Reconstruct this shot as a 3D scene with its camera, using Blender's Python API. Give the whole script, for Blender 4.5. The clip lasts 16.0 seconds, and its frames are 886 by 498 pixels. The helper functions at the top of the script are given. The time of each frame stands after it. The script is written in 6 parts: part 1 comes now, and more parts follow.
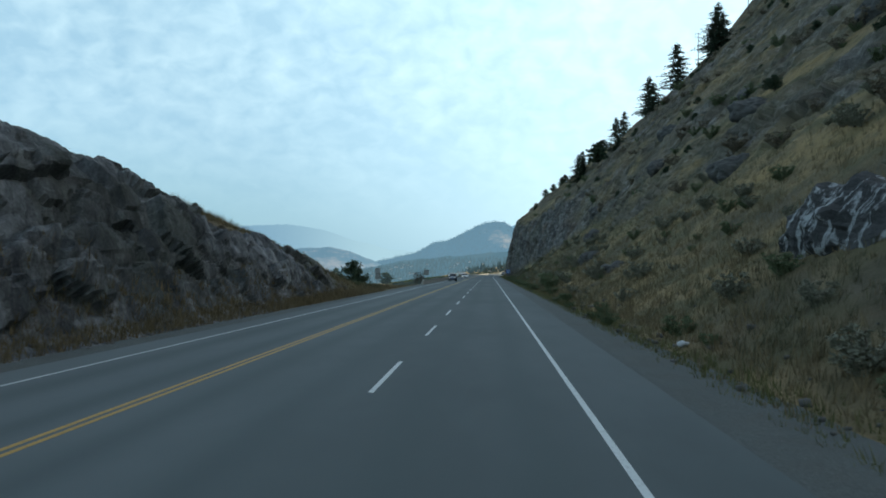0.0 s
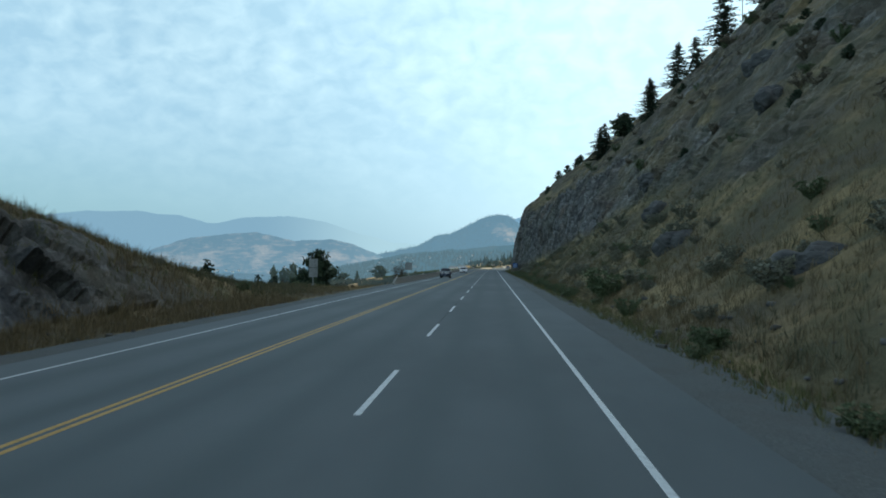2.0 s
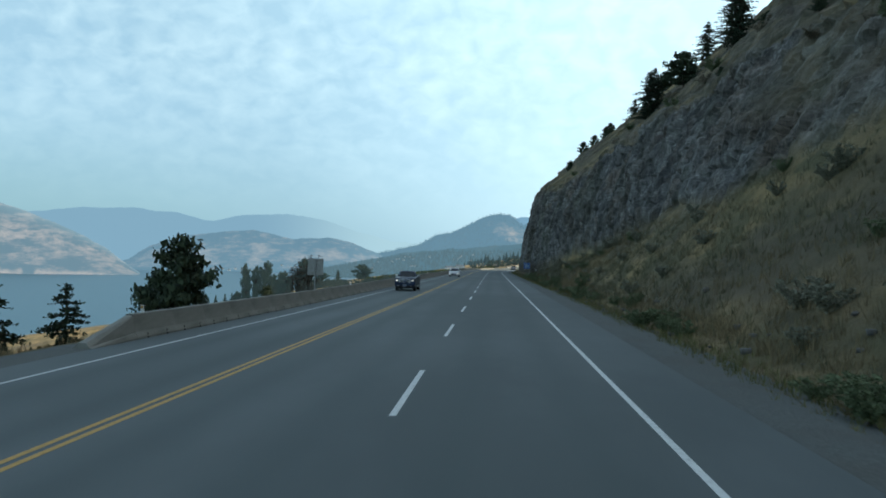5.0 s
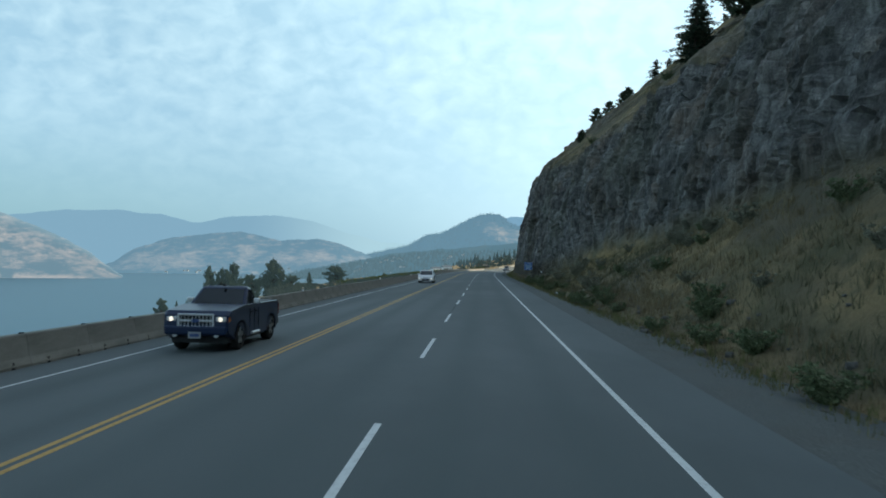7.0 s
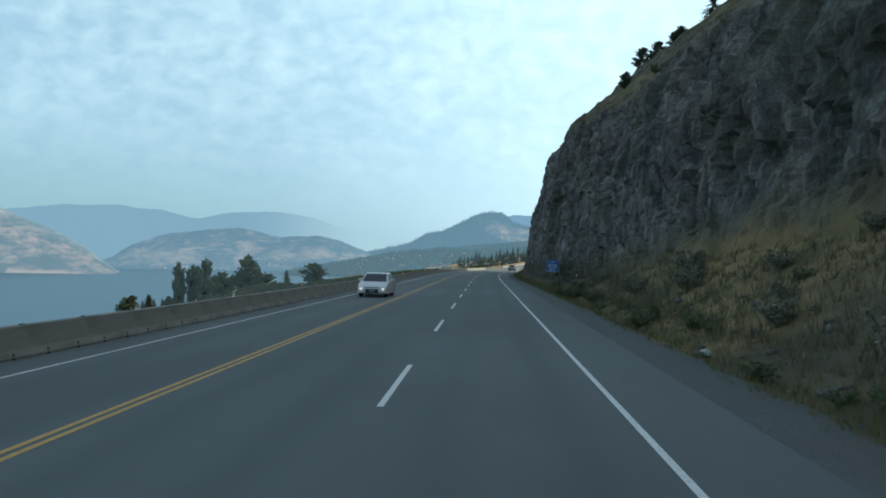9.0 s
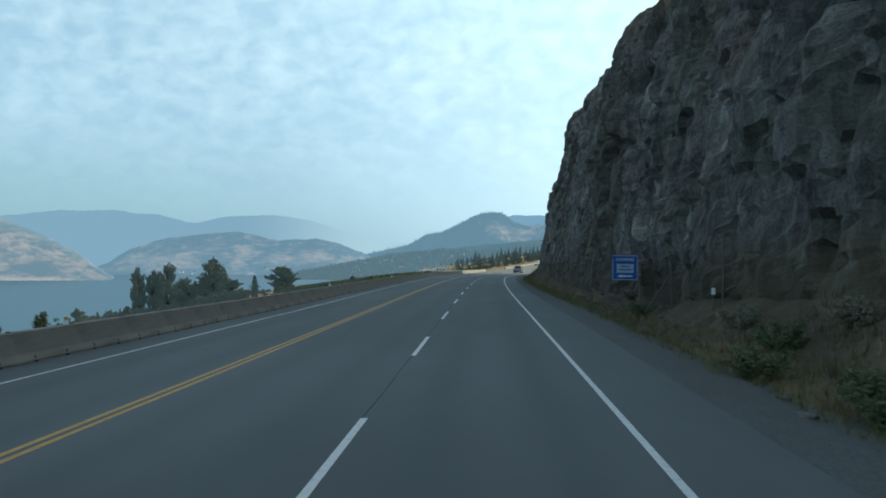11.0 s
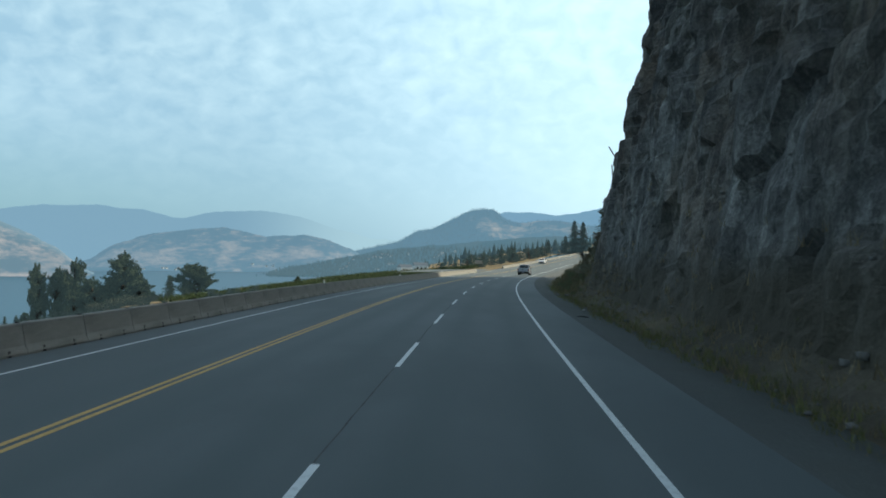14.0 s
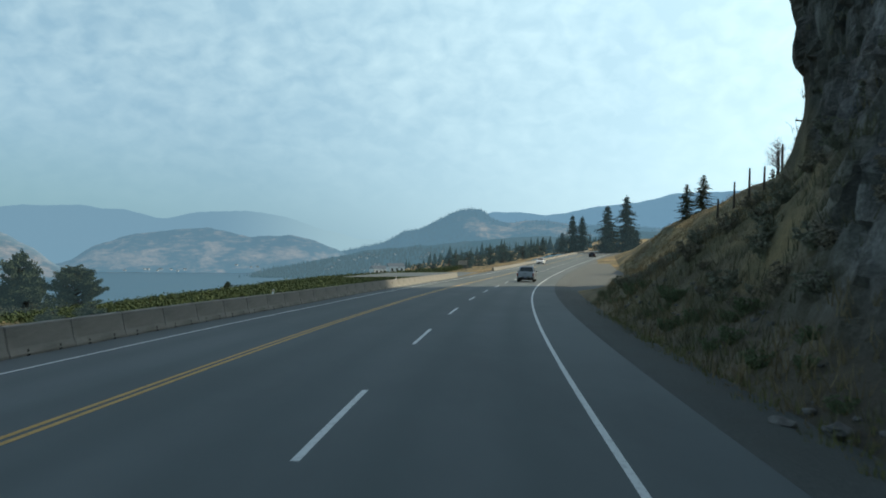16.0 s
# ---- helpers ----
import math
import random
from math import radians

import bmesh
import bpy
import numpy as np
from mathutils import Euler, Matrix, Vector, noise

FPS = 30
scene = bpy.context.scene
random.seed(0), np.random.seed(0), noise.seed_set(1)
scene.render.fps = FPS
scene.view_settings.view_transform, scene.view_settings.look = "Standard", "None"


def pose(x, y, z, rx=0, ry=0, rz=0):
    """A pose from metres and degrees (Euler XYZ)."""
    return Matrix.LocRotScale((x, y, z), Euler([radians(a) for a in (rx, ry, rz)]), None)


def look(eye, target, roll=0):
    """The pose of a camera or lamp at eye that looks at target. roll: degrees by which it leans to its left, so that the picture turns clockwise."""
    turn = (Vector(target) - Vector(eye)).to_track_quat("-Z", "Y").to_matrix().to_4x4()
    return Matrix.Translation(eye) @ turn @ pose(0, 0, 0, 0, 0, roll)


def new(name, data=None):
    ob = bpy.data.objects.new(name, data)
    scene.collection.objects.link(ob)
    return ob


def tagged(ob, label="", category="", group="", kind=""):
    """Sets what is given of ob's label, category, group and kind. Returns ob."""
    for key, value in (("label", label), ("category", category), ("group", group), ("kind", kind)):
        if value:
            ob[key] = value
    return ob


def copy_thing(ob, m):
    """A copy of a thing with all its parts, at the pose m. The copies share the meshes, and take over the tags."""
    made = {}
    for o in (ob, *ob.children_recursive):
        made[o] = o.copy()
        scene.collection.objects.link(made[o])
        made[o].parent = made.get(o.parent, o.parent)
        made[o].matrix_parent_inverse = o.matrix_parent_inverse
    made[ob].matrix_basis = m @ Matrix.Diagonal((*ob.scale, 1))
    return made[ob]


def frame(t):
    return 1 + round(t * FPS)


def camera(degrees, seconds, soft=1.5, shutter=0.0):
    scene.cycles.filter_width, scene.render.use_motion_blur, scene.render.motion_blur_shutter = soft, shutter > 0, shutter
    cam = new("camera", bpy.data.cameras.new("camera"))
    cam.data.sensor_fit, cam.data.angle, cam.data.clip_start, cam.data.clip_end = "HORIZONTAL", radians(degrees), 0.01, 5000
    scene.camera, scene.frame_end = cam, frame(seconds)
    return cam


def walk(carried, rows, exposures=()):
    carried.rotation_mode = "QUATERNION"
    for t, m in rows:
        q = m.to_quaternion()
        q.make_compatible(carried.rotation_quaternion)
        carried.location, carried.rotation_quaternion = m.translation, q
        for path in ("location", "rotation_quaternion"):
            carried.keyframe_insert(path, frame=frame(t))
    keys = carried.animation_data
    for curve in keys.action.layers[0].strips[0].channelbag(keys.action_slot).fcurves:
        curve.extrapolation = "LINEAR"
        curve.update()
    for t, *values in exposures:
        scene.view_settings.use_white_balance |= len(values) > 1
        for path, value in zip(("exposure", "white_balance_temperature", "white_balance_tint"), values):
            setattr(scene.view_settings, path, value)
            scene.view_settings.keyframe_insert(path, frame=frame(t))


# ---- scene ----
cam = camera(60.0, 16.0, soft=1.8, shutter=0.1)
EYE = 2.2
# seconds, x, y, yaw, pitch, roll; the eye rides a little higher in the bend
ROWS = [
    (0.0, 0.0, 0.0, 3.43, 1.61, -0.56),
    (0.5, -0.05, 9.71, 3.43, 1.46, -0.65),
    (1.0, -0.09, 19.51, 3.55, 1.22, -1.05),
    (1.5, -0.14, 29.38, 3.58, 1.09, -0.79),
    (2.0, -0.19, 39.32, 3.66, 1.11, -0.97),
    (2.5, -0.3, 49.34, 3.86, 1.17, -1.09),
    (3.0, -0.41, 59.42, 4.07, 1.14, -1.26),
    (3.5, -0.52, 69.56, 4.13, 1.04, -1.42),
    (4.0, -0.64, 79.77, 4.08, 0.99, -1.53),
    (6.5, -0.73, 131.59, 3.09, 1.23, -0.87),
    (7.0, -0.69, 142.09, 2.99, 1.13, -0.92),
    (7.5, -0.66, 152.64, 2.89, 1.1, -1.06),
    (8.0, -0.63, 163.21, 3.0, 1.02, -1.1),
    (8.5, -0.6, 173.82, 3.06, 1.05, -1.47),
    (9.0, -0.57, 184.46, 3.12, 0.99, -1.39),
    (11.5, -0.4, 237.97, 3.14, 1.12, -0.54),
    (12.0, -0.4, 248.72, 3.16, 1.12, -0.85),
    (12.5, -0.42, 259.47, 3.07, 1.12, -0.69),
    (13.0, -0.46, 270.23, 2.9, 1.08, -1.06),
    (13.5, -0.40, 280.99, 2.72, 0.89, -1.05),
    (14.0, -0.3, 291.74, 2.48, 0.9, -0.87),
    (14.5, -0.13, 302.49, 2.15, 1.08, -0.73),
    (15.0, 0.10, 313.23, 1.93, 1.08, -0.73),
    (15.5, 0.38, 323.96, 1.72, 1.0, -0.78),
    (16.0, 0.70, 334.67, 1.58, 0.94, -0.75),
]
walk(cam, [(t, pose(x, y, EYE + 0.055 * min(1, max(0, (t - 12.5) / 3)), 90 + pitch, roll, yaw)) for t, x, y, yaw, pitch, roll in ROWS], exposures=[(0.0, 0.10), (4.0, 0.07), (9.0, 0.04), (13.0, 0.0), (14.6, -0.04), (15.4, -0.13), (16.0, -0.26)])

# ---- sky and sun ----
SUN_AZ, SUN_EL = 78.0, 40.0   # degrees clockwise from +y, and above the horizon
world = bpy.data.worlds.new("sky")
scene.world = world
world.use_nodes = True
wn, wl = world.node_tree.nodes, world.node_tree.links
wn.clear()


def wnode(kind, **given):
    n = wn.new(kind)
    for k, v in given.items():
        n.inputs[k].default_value = v
    return n


def wmath(op, a, b=None):
    n = wn.new("ShaderNodeMath")
    n.operation = op
    for i, v in enumerate((a, b)):
        if v is None:
            continue
        if isinstance(v, (int, float)):
            n.inputs[i].default_value = v
        else:
            wl.new(v, n.inputs[i])
    return n.outputs[0]


sky = wn.new("ShaderNodeTexSky")
sky.sky_type, sky.sun_disc = "NISHITA", False
sky.sun_elevation, sky.sun_rotation = radians(SUN_EL), radians(SUN_AZ)
sky.air_density, sky.dust_density, sky.ozone_density = 1.0, 2.5, 1.5
coord = wn.new("ShaderNodeTexCoord")
sep = wn.new("ShaderNodeSeparateXYZ")
wl.new(coord.outputs["Generated"], sep.inputs[0])
up = wmath("ADD", wmath("MAXIMUM", sep.outputs["Z"], 0.0), 0.55)
flat = wn.new("ShaderNodeCombineXYZ")
wl.new(wmath("DIVIDE", sep.outputs["X"], up), flat.inputs["X"])
wl.new(wmath("DIVIDE", sep.outputs["Y"], up), flat.inputs["Y"])
puffs = wnode("ShaderNodeTexNoise", Scale=23.0, Detail=3.5, Roughness=0.5, Distortion=0.3)
wl.new(flat.outputs[0], puffs.inputs["Vector"])
banks = wnode("ShaderNodeTexNoise", Scale=5.5, Detail=3.0, Roughness=0.5)
wl.new(flat.outputs[0], banks.inputs["Vector"])
mixed = wmath("ADD", wmath("MULTIPLY", puffs.outputs["Fac"], 0.6), wmath("MULTIPLY", banks.outputs["Fac"], 0.4))
ramp = wn.new("ShaderNodeValToRGB")
ramp.color_ramp.elements[0].position, ramp.color_ramp.elements[0].color = 0.39, (0, 0, 0, 1)
ramp.color_ramp.elements[1].position, ramp.color_ramp.elements[1].color = 0.67, (1, 1, 1, 1)
wl.new(mixed, ramp.inputs[0])
# the clouds thin out into haze towards the horizon
high = wn.new("ShaderNodeMapRange")
high.inputs["From Min"].default_value, high.inputs["From Max"].default_value = 0.05, 0.24
wl.new(sep.outputs["Z"], high.inputs["Value"])
open_top = wn.new("ShaderNodeMapRange")
open_top.inputs["From Min"].default_value, open_top.inputs["From Max"].default_value = 0.33, 0.66
open_top.inputs["To Min"].default_value, open_top.inputs["To Max"].default_value = 0.50, 0.12
wl.new(sep.outputs["Z"], open_top.inputs["Value"])
cover = wmath("MULTIPLY", wmath("MULTIPLY", ramp.outputs[0], high.outputs[0]), open_top.outputs[0])
veil = wn.new("ShaderNodeMixRGB")
# the haze is thick near the horizon and thins towards the zenith
thin = wn.new("ShaderNodeMapRange")
thin.interpolation_type = "SMOOTHSTEP"
thin.inputs["From Min"].default_value, thin.inputs["From Max"].default_value = 0.33, 0.66
thin.inputs["To Min"].default_value, thin.inputs["To Max"].default_value = 0.75, 0.12
wl.new(sep.outputs["Z"], thin.inputs["Value"])
wl.new(thin.outputs[0], veil.inputs[0])
veil.inputs[2].default_value = (3.75, 6.3, 7.85, 1)
wl.new(sky.outputs[0], veil.inputs[1])
cloud = wn.new("ShaderNodeMixRGB")
wl.new(cover, cloud.inputs[0])
wl.new(veil.outputs[0], cloud.inputs[1])
cloud.inputs[2].default_value = (6.6, 8.85, 9.6, 1)
# bright haze on the sun's side
aim = wn.new("ShaderNodeVectorMath")
aim.operation = "DOT_PRODUCT"
wl.new(coord.outputs["Generated"], aim.inputs[0])
aim.inputs[1].default_value = (math.sin(radians(SUN_AZ)) * math.cos(radians(SUN_EL)), math.cos(radians(SUN_AZ)) * math.cos(radians(SUN_EL)), math.sin(radians(SUN_EL)))
glow = wmath("POWER", wmath("MAXIMUM", aim.outputs["Value"], 0.0), 1.25)
low = wn.new("ShaderNodeMapRange")
low.interpolation_type = "SMOOTHSTEP"
low.inputs["From Min"].default_value, low.inputs["From Max"].default_value = 0.0, 0.26
low.inputs["To Min"].default_value, low.inputs["To Max"].default_value = 0.55, 0.1
wl.new(sep.outputs["Z"], low.inputs["Value"])
glow = wmath("MULTIPLY", glow, wmath("ADD", thin.outputs[0], low.outputs[0]))
sunny = wn.new("ShaderNodeMixRGB")
sunny.blend_type = "ADD"
wl.new(glow, sunny.inputs[0])
wl.new(cloud.outputs[0], sunny.inputs[1])
sunny.inputs[2].default_value = (7.6, 9.6, 9.3, 1)
# smoky air low over the lake, away from the sun
smoke_up = wn.new("ShaderNodeMapRange")
smoke_up.interpolation_type = "SMOOTHSTEP"
smoke_up.inputs["From Min"].default_value, smoke_up.inputs["From Max"].default_value = 0.04, 0.20
smoke_up.inputs["To Min"].default_value, smoke_up.inputs["To Max"].default_value = 1.0, 0.0
wl.new(sep.outputs["Z"], smoke_up.inputs["Value"])
smoke_side = wn.new("ShaderNodeMapRange")
smoke_side.interpolation_type = "SMOOTHSTEP"
smoke_side.inputs["From Min"].default_value, smoke_side.inputs["From Max"].default_value = -0.30, 0.25
smoke_side.inputs["To Min"].default_value, smoke_side.inputs["To Max"].default_value = 1.0, 0.0
wl.new(aim.outputs["Value"], smoke_side.inputs["Value"])
smoky = wn.new("ShaderNodeMixRGB")
smoky.blend_type = "MULTIPLY"
wl.new(wmath("MULTIPLY", smoke_up.outputs[0], smoke_side.outputs[0]), smoky.inputs[0])
wl.new(sunny.outputs[0], smoky.inputs[1])
smoky.inputs[2].default_value = (0.77, 0.835, 0.80, 1)
ground = wnode("ShaderNodeBackground", Strength=0.115)
wl.new(smoky.outputs[0], ground.inputs[0])
out = wn.new("ShaderNodeOutputWorld")
wl.new(ground.outputs[0], out.inputs[0])

lamp = bpy.data.lights.new("sun", "SUN")
lamp.energy, lamp.angle, lamp.color = 5.0, radians(0.6), (1.0, 0.86, 0.64)
sun = new("sun", lamp)
az, el = radians(SUN_AZ), radians(SUN_EL)
sun.matrix_world = look((math.sin(az) * math.cos(el) * 100, math.cos(az) * math.cos(el) * 100, math.sin(el) * 100), (0, 0, 0))

# ---- materials ----


def material(name, rough=0.8, metal=0.0, spec=0.3):
    m = bpy.data.materials.new(name)
    m.use_nodes = True
    b = m.node_tree.nodes["Principled BSDF"]
    b.inputs["Roughness"].default_value = rough
    b.inputs["Metallic"].default_value = metal
    b.inputs["Specular IOR Level"].default_value = spec
    return m, m.node_tree.nodes, m.node_tree.links, b


def add_node(m, kind, **given):
    n = m.node_tree.nodes.new(kind)
    for k, v in given.items():
        n.inputs[k].default_value = v
    return n


def place_of(m, scale=(1, 1, 1)):
    c = add_node(m, "ShaderNodeTexCoord")
    mp = add_node(m, "ShaderNodeMapping", Scale=scale)
    m.node_tree.links.new(c.outputs["Object"], mp.inputs[0])
    return mp.outputs[0]


def noise_of(m, scale, detail=4.0, rough=0.55, stretch=(1, 1, 1), distort=0.0):
    n = add_node(m, "ShaderNodeTexNoise", Scale=scale, Detail=detail, Roughness=rough, Distortion=distort)
    m.node_tree.links.new(place_of(m, stretch), n.inputs["Vector"])
    return n.outputs["Fac"]


def ramp_of(m, fac, *stops):
    r = add_node(m, "ShaderNodeValToRGB")
    e = r.color_ramp.elements
    while len(e) < len(stops):
        e.new(0.5)
    for x, (p, c) in zip(e, stops):
        x.position, x.color = p, (*c, 1)
    m.node_tree.links.new(fac, r.inputs[0])
    return r.outputs[0]


def mix_of(m, fac, a, b, kind="MIX"):
    n = add_node(m, "ShaderNodeMixRGB")
    n.blend_type = kind
    for i, v in enumerate((fac, a, b)):
        if isinstance(v, (int, float)):
            n.inputs[i].default_value = v
        elif isinstance(v, tuple):
            n.inputs[i].default_value = (*v, 1)
        else:
            m.node_tree.links.new(v, n.inputs[i])
    return n.outputs[0]


def bump_of(m, b, height, strength, distance):
    n = add_node(m, "ShaderNodeBump", Strength=strength, Distance=distance)
    m.node_tree.links.new(height, n.inputs["Height"])
    m.node_tree.links.new(n.outputs[0], b.inputs["Normal"])


def attr_of(m, name):
    a = add_node(m, "ShaderNodeAttribute")
    a.attribute_name = name
    return a.outputs["Fac"]


def simple(name, colour, rough=0.6, metal=0.0, spec=0.4, vary=0.15, scale=6.0, bump=0.0):
    m, nn, ll, b = material(name, rough, metal, spec)
    dark = tuple(c * (1 - vary) for c in colour)
    lite = tuple(min(1, c * (1 + vary)) for c in colour)
    f = noise_of(m, scale, 5.0)
    ll.new(ramp_of(m, f, (0.3, dark), (0.7, lite)), b.inputs["Base Color"])
    if bump:
        bump_of(m, b, f, 0.4, bump)
    return m


def make_asphalt():
    m, nn, ll, b = material("asphalt", 0.82, spec=0.25)
    big = noise_of(m, 0.35, 4.0, 0.6, (1, 0.12, 1))
    fine = noise_of(m, 55.0, 3.0, 0.7)
    patch = noise_of(m, 0.11, 5.0, 0.65, (1, 0.35, 1))
    col = mix_of(m, big, (0.1060, 0.1310, 0.1345), (0.1450, 0.1750, 0.1755))
    col = mix_of(m, 0.35, col, ramp_of(m, fine, (0.3, (0.03, 0.03, 0.03)), (0.7, (0.2, 0.2, 0.2))), "OVERLAY")
    col = mix_of(m, ramp_of(m, patch, (0.42, (0, 0, 0)), (0.62, (0.5, 0.5, 0.5))), col, (0.150, 0.176, 0.181))
    # darker wheel tracks and lighter rims along the lanes
    col = mix_of(m, attr_of(m, "pale_lanes"), col, (1.22, 1.22, 1.22), "MULTIPLY")
    wave = attr_of(m, "wear")
    col = mix_of(m, wave, col, (0.0810, 0.1040, 0.1050))
    ll.new(col, b.inputs["Base Color"])
    bump_of(m, b, fine, 0.5, 0.004)
    return m


def make_paint(name, colour):
    m, nn, ll, b = material(name, 0.7)
    f = noise_of(m, 9.0, 6.0, 0.7)
    ll.new(ramp_of(m, f, (0.30, tuple(c * 0.62 for c in colour)), (0.5, colour)), b.inputs["Base Color"])
    return m


def make_hillside(name="hillside", brown=0.75, tone=1.0, cool=1.0):
    """Dry grass on the gentle parts, dark broken rock where the slope stands up."""
    m, nn, ll, b = material(name, 0.95, spec=0.15)
    rock = attr_of(m, "rock")
    big = noise_of(m, 0.16, 5.0, 0.6)
    mid = noise_of(m, 1.3, 6.0, 0.65)
    fine = noise_of(m, 9.0, 5.0, 0.7)
    streak = noise_of(m, 1.1, 7.0, 0.72, (1, 1, 0.5), 0.25)
    soft = noise_of(m, 0.45, 3.0, 0.5, (1, 0.5, 1.2), 0.3)
    drift = noise_of(m, 0.07, 4.0, 0.6, (1, 0.6, 1.6), 0.4)
    grass = mix_of(m, ramp_of(m, big, (0.38, (0, 0, 0)), (0.62, (1, 1, 1))), (0.270, 0.200, 0.110), (0.150, 0.122, 0.080))
    grass = mix_of(m, ramp_of(m, soft, (0.44, (0, 0, 0)), (0.60, (0.8, 0.8, 0.8))), grass, (0.100, 0.096, 0.058))
    grass = mix_of(m, ramp_of(m, drift, (0.50, (0, 0, 0)), (0.60, (0.75, 0.75, 0.75))), grass, (0.098, 0.086, 0.068))
    grass = mix_of(m, ramp_of(m, drift, (0.36, (0.75, 0.75, 0.75)), (0.44, (0, 0, 0))), grass, (0.300, 0.212, 0.108))
    grass = mix_of(m, ramp_of(m, mid, (0.52, (0, 0, 0)), (0.66, (0.6, 0.6, 0.6))), grass, (0.085, 0.082, 0.055))
    grass = mix_of(m, 0.3, grass, ramp_of(m, fine, (0.3, (0.25, 0.25, 0.25)), (0.7, (0.75, 0.75, 0.75))), "OVERLAY")
    grass = mix_of(m, 1.0, grass, (1.19, 1.19, 1.10), "MULTIPLY")
    stone = ramp_of(m, streak, (0.3, (0.052, 0.051, 0.048)), (0.5, (0.108, 0.104, 0.095)), (0.72, (0.205, 0.194, 0.172)))
    stone = mix_of(m, ramp_of(m, big, (0.48, (0, 0, 0)), (0.66, (brown, brown, brown))), stone, (0.118, 0.092, 0.070))
    crack = noise_of(m, 0.55, 6.0, 0.7, (1, 1, 0.4), 0.5)
    stone = mix_of(m, ramp_of(m, crack, (0.470, (0, 0, 0)), (0.495, (0.45, 0.45, 0.45)), (0.505, (0.45, 0.45, 0.45)), (0.53, (0, 0, 0))), stone, (0.03, 0.03, 0.03))
    moss = noise_of(m, 0.085, 6.0, 0.7, (1, 1, 0.6), 0.3)
    stone = mix_of(m, ramp_of(m, moss, (0.50, (0, 0, 0)), (0.60, (0.7, 0.7, 0.7))), stone, (0.060, 0.060, 0.046))
    stain = noise_of(m, 0.30, 5.0, 0.65, (1.6, 1.6, 0.16), 0.5)
    stone = mix_of(m, ramp_of(m, stain, (0.56, (0, 0, 0)), (0.66, (0.65, 0.65, 0.65))), stone, (0.036, 0.037, 0.038))
    stone = mix_of(m, ramp_of(m, stain, (0.32, (0.45, 0.45, 0.45)), (0.40, (0, 0, 0))), stone, (0.19, 0.182, 0.165))
    stone = mix_of(m, 0.45, stone, ramp_of(m, fine, (0.3, (0.15, 0.15, 0.15)), (0.7, (0.8, 0.8, 0.8))), "OVERLAY")
    # broken faces, each weathered to its own shade
    for size, low, high in ((0.42, 0.72, 1.24), (1.7, 0.78, 1.20)):
        cell = add_node(m, "ShaderNodeTexVoronoi", Scale=size, Randomness=1.0)
        bend = add_node(m, "ShaderNodeTexNoise", Scale=1.6 * size, Detail=4.0)
        ll.new(place_of(m), bend.inputs["Vector"])
        warp = mix_of(m, min(1.0, 0.6 / size), place_of(m, (1, 1, 0.62)), bend.outputs["Color"], "ADD")
        ll.new(warp, cell.inputs["Vector"])
        grey = add_node(m, "ShaderNodeSeparateColor")
        ll.new(cell.outputs["Color"], grey.inputs[0])
        stone = mix_of(m, 1.0, stone, ramp_of(m, grey.outputs[0], (0.1, (low, low, low)), (0.9, (high, high, high))), "MULTIPLY")
    stone = mix_of(m, 1.0, stone, (tone * 1.06, tone * 1.06 * cool, tone * 1.10 * cool ** 2), "MULTIPLY")
    # a pale mineral streak down the cliff
    stone = mix_of(m, attr_of(m, "pale"), stone, (0.36, 0.35, 0.33))
    # brown soil at the cliff foot, darkened to carry the cliff's shade
    ground_col = mix_of(m, attr_of(m, "shaded_earth"), mix_of(m, rock, grass, stone), mix_of(m, fine, (0.056, 0.050, 0.040), (0.122, 0.106, 0.083)))
    ll.new(ground_col, b.inputs["Base Color"])
    h = mix_of(m, 0.5, mid, fine)
    bump_of(m, b, h, 0.9, 0.25)
    return m


def make_gravel():
    m, nn, ll, b = material("gravel", 0.95, spec=0.15)
    fine = noise_of(m, 26.0, 4.0, 0.7)
    big = noise_of(m, 0.6, 4.0)
    col = ramp_of(m, fine, (0.3, (0.080, 0.090, 0.088)), (0.55, (0.132, 0.146, 0.140)), (0.75, (0.205, 0.222, 0.210)))
    col = mix_of(m, ramp_of(m, big, (0.45, (0, 0, 0)), (0.65, (0.3, 0.3, 0.3))), col, (0.105, 0.102, 0.088))
    col = mix_of(m, attr_of(m, "dark_gravel"), col, mix_of(m, fine, (0.040, 0.045, 0.042), (0.100, 0.104, 0.094)))
    ll.new(col, b.inputs["Base Color"])
    bump_of(m, b, fine, 0.8, 0.03)
    return m


def make_water():
    m, nn, ll, b = material("lake_water", 0.42, spec=0.25)
    b.inputs["Base Color"].default_value = (0.030, 0.088, 0.138, 1)
    f = noise_of(m, 0.25, 4.0, 0.6, (1, 2, 1))
    bump_of(m, b, f, 0.25, 0.5)
    return m


# skyline haze colour that the far slopes fade into by emission
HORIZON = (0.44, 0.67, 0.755)


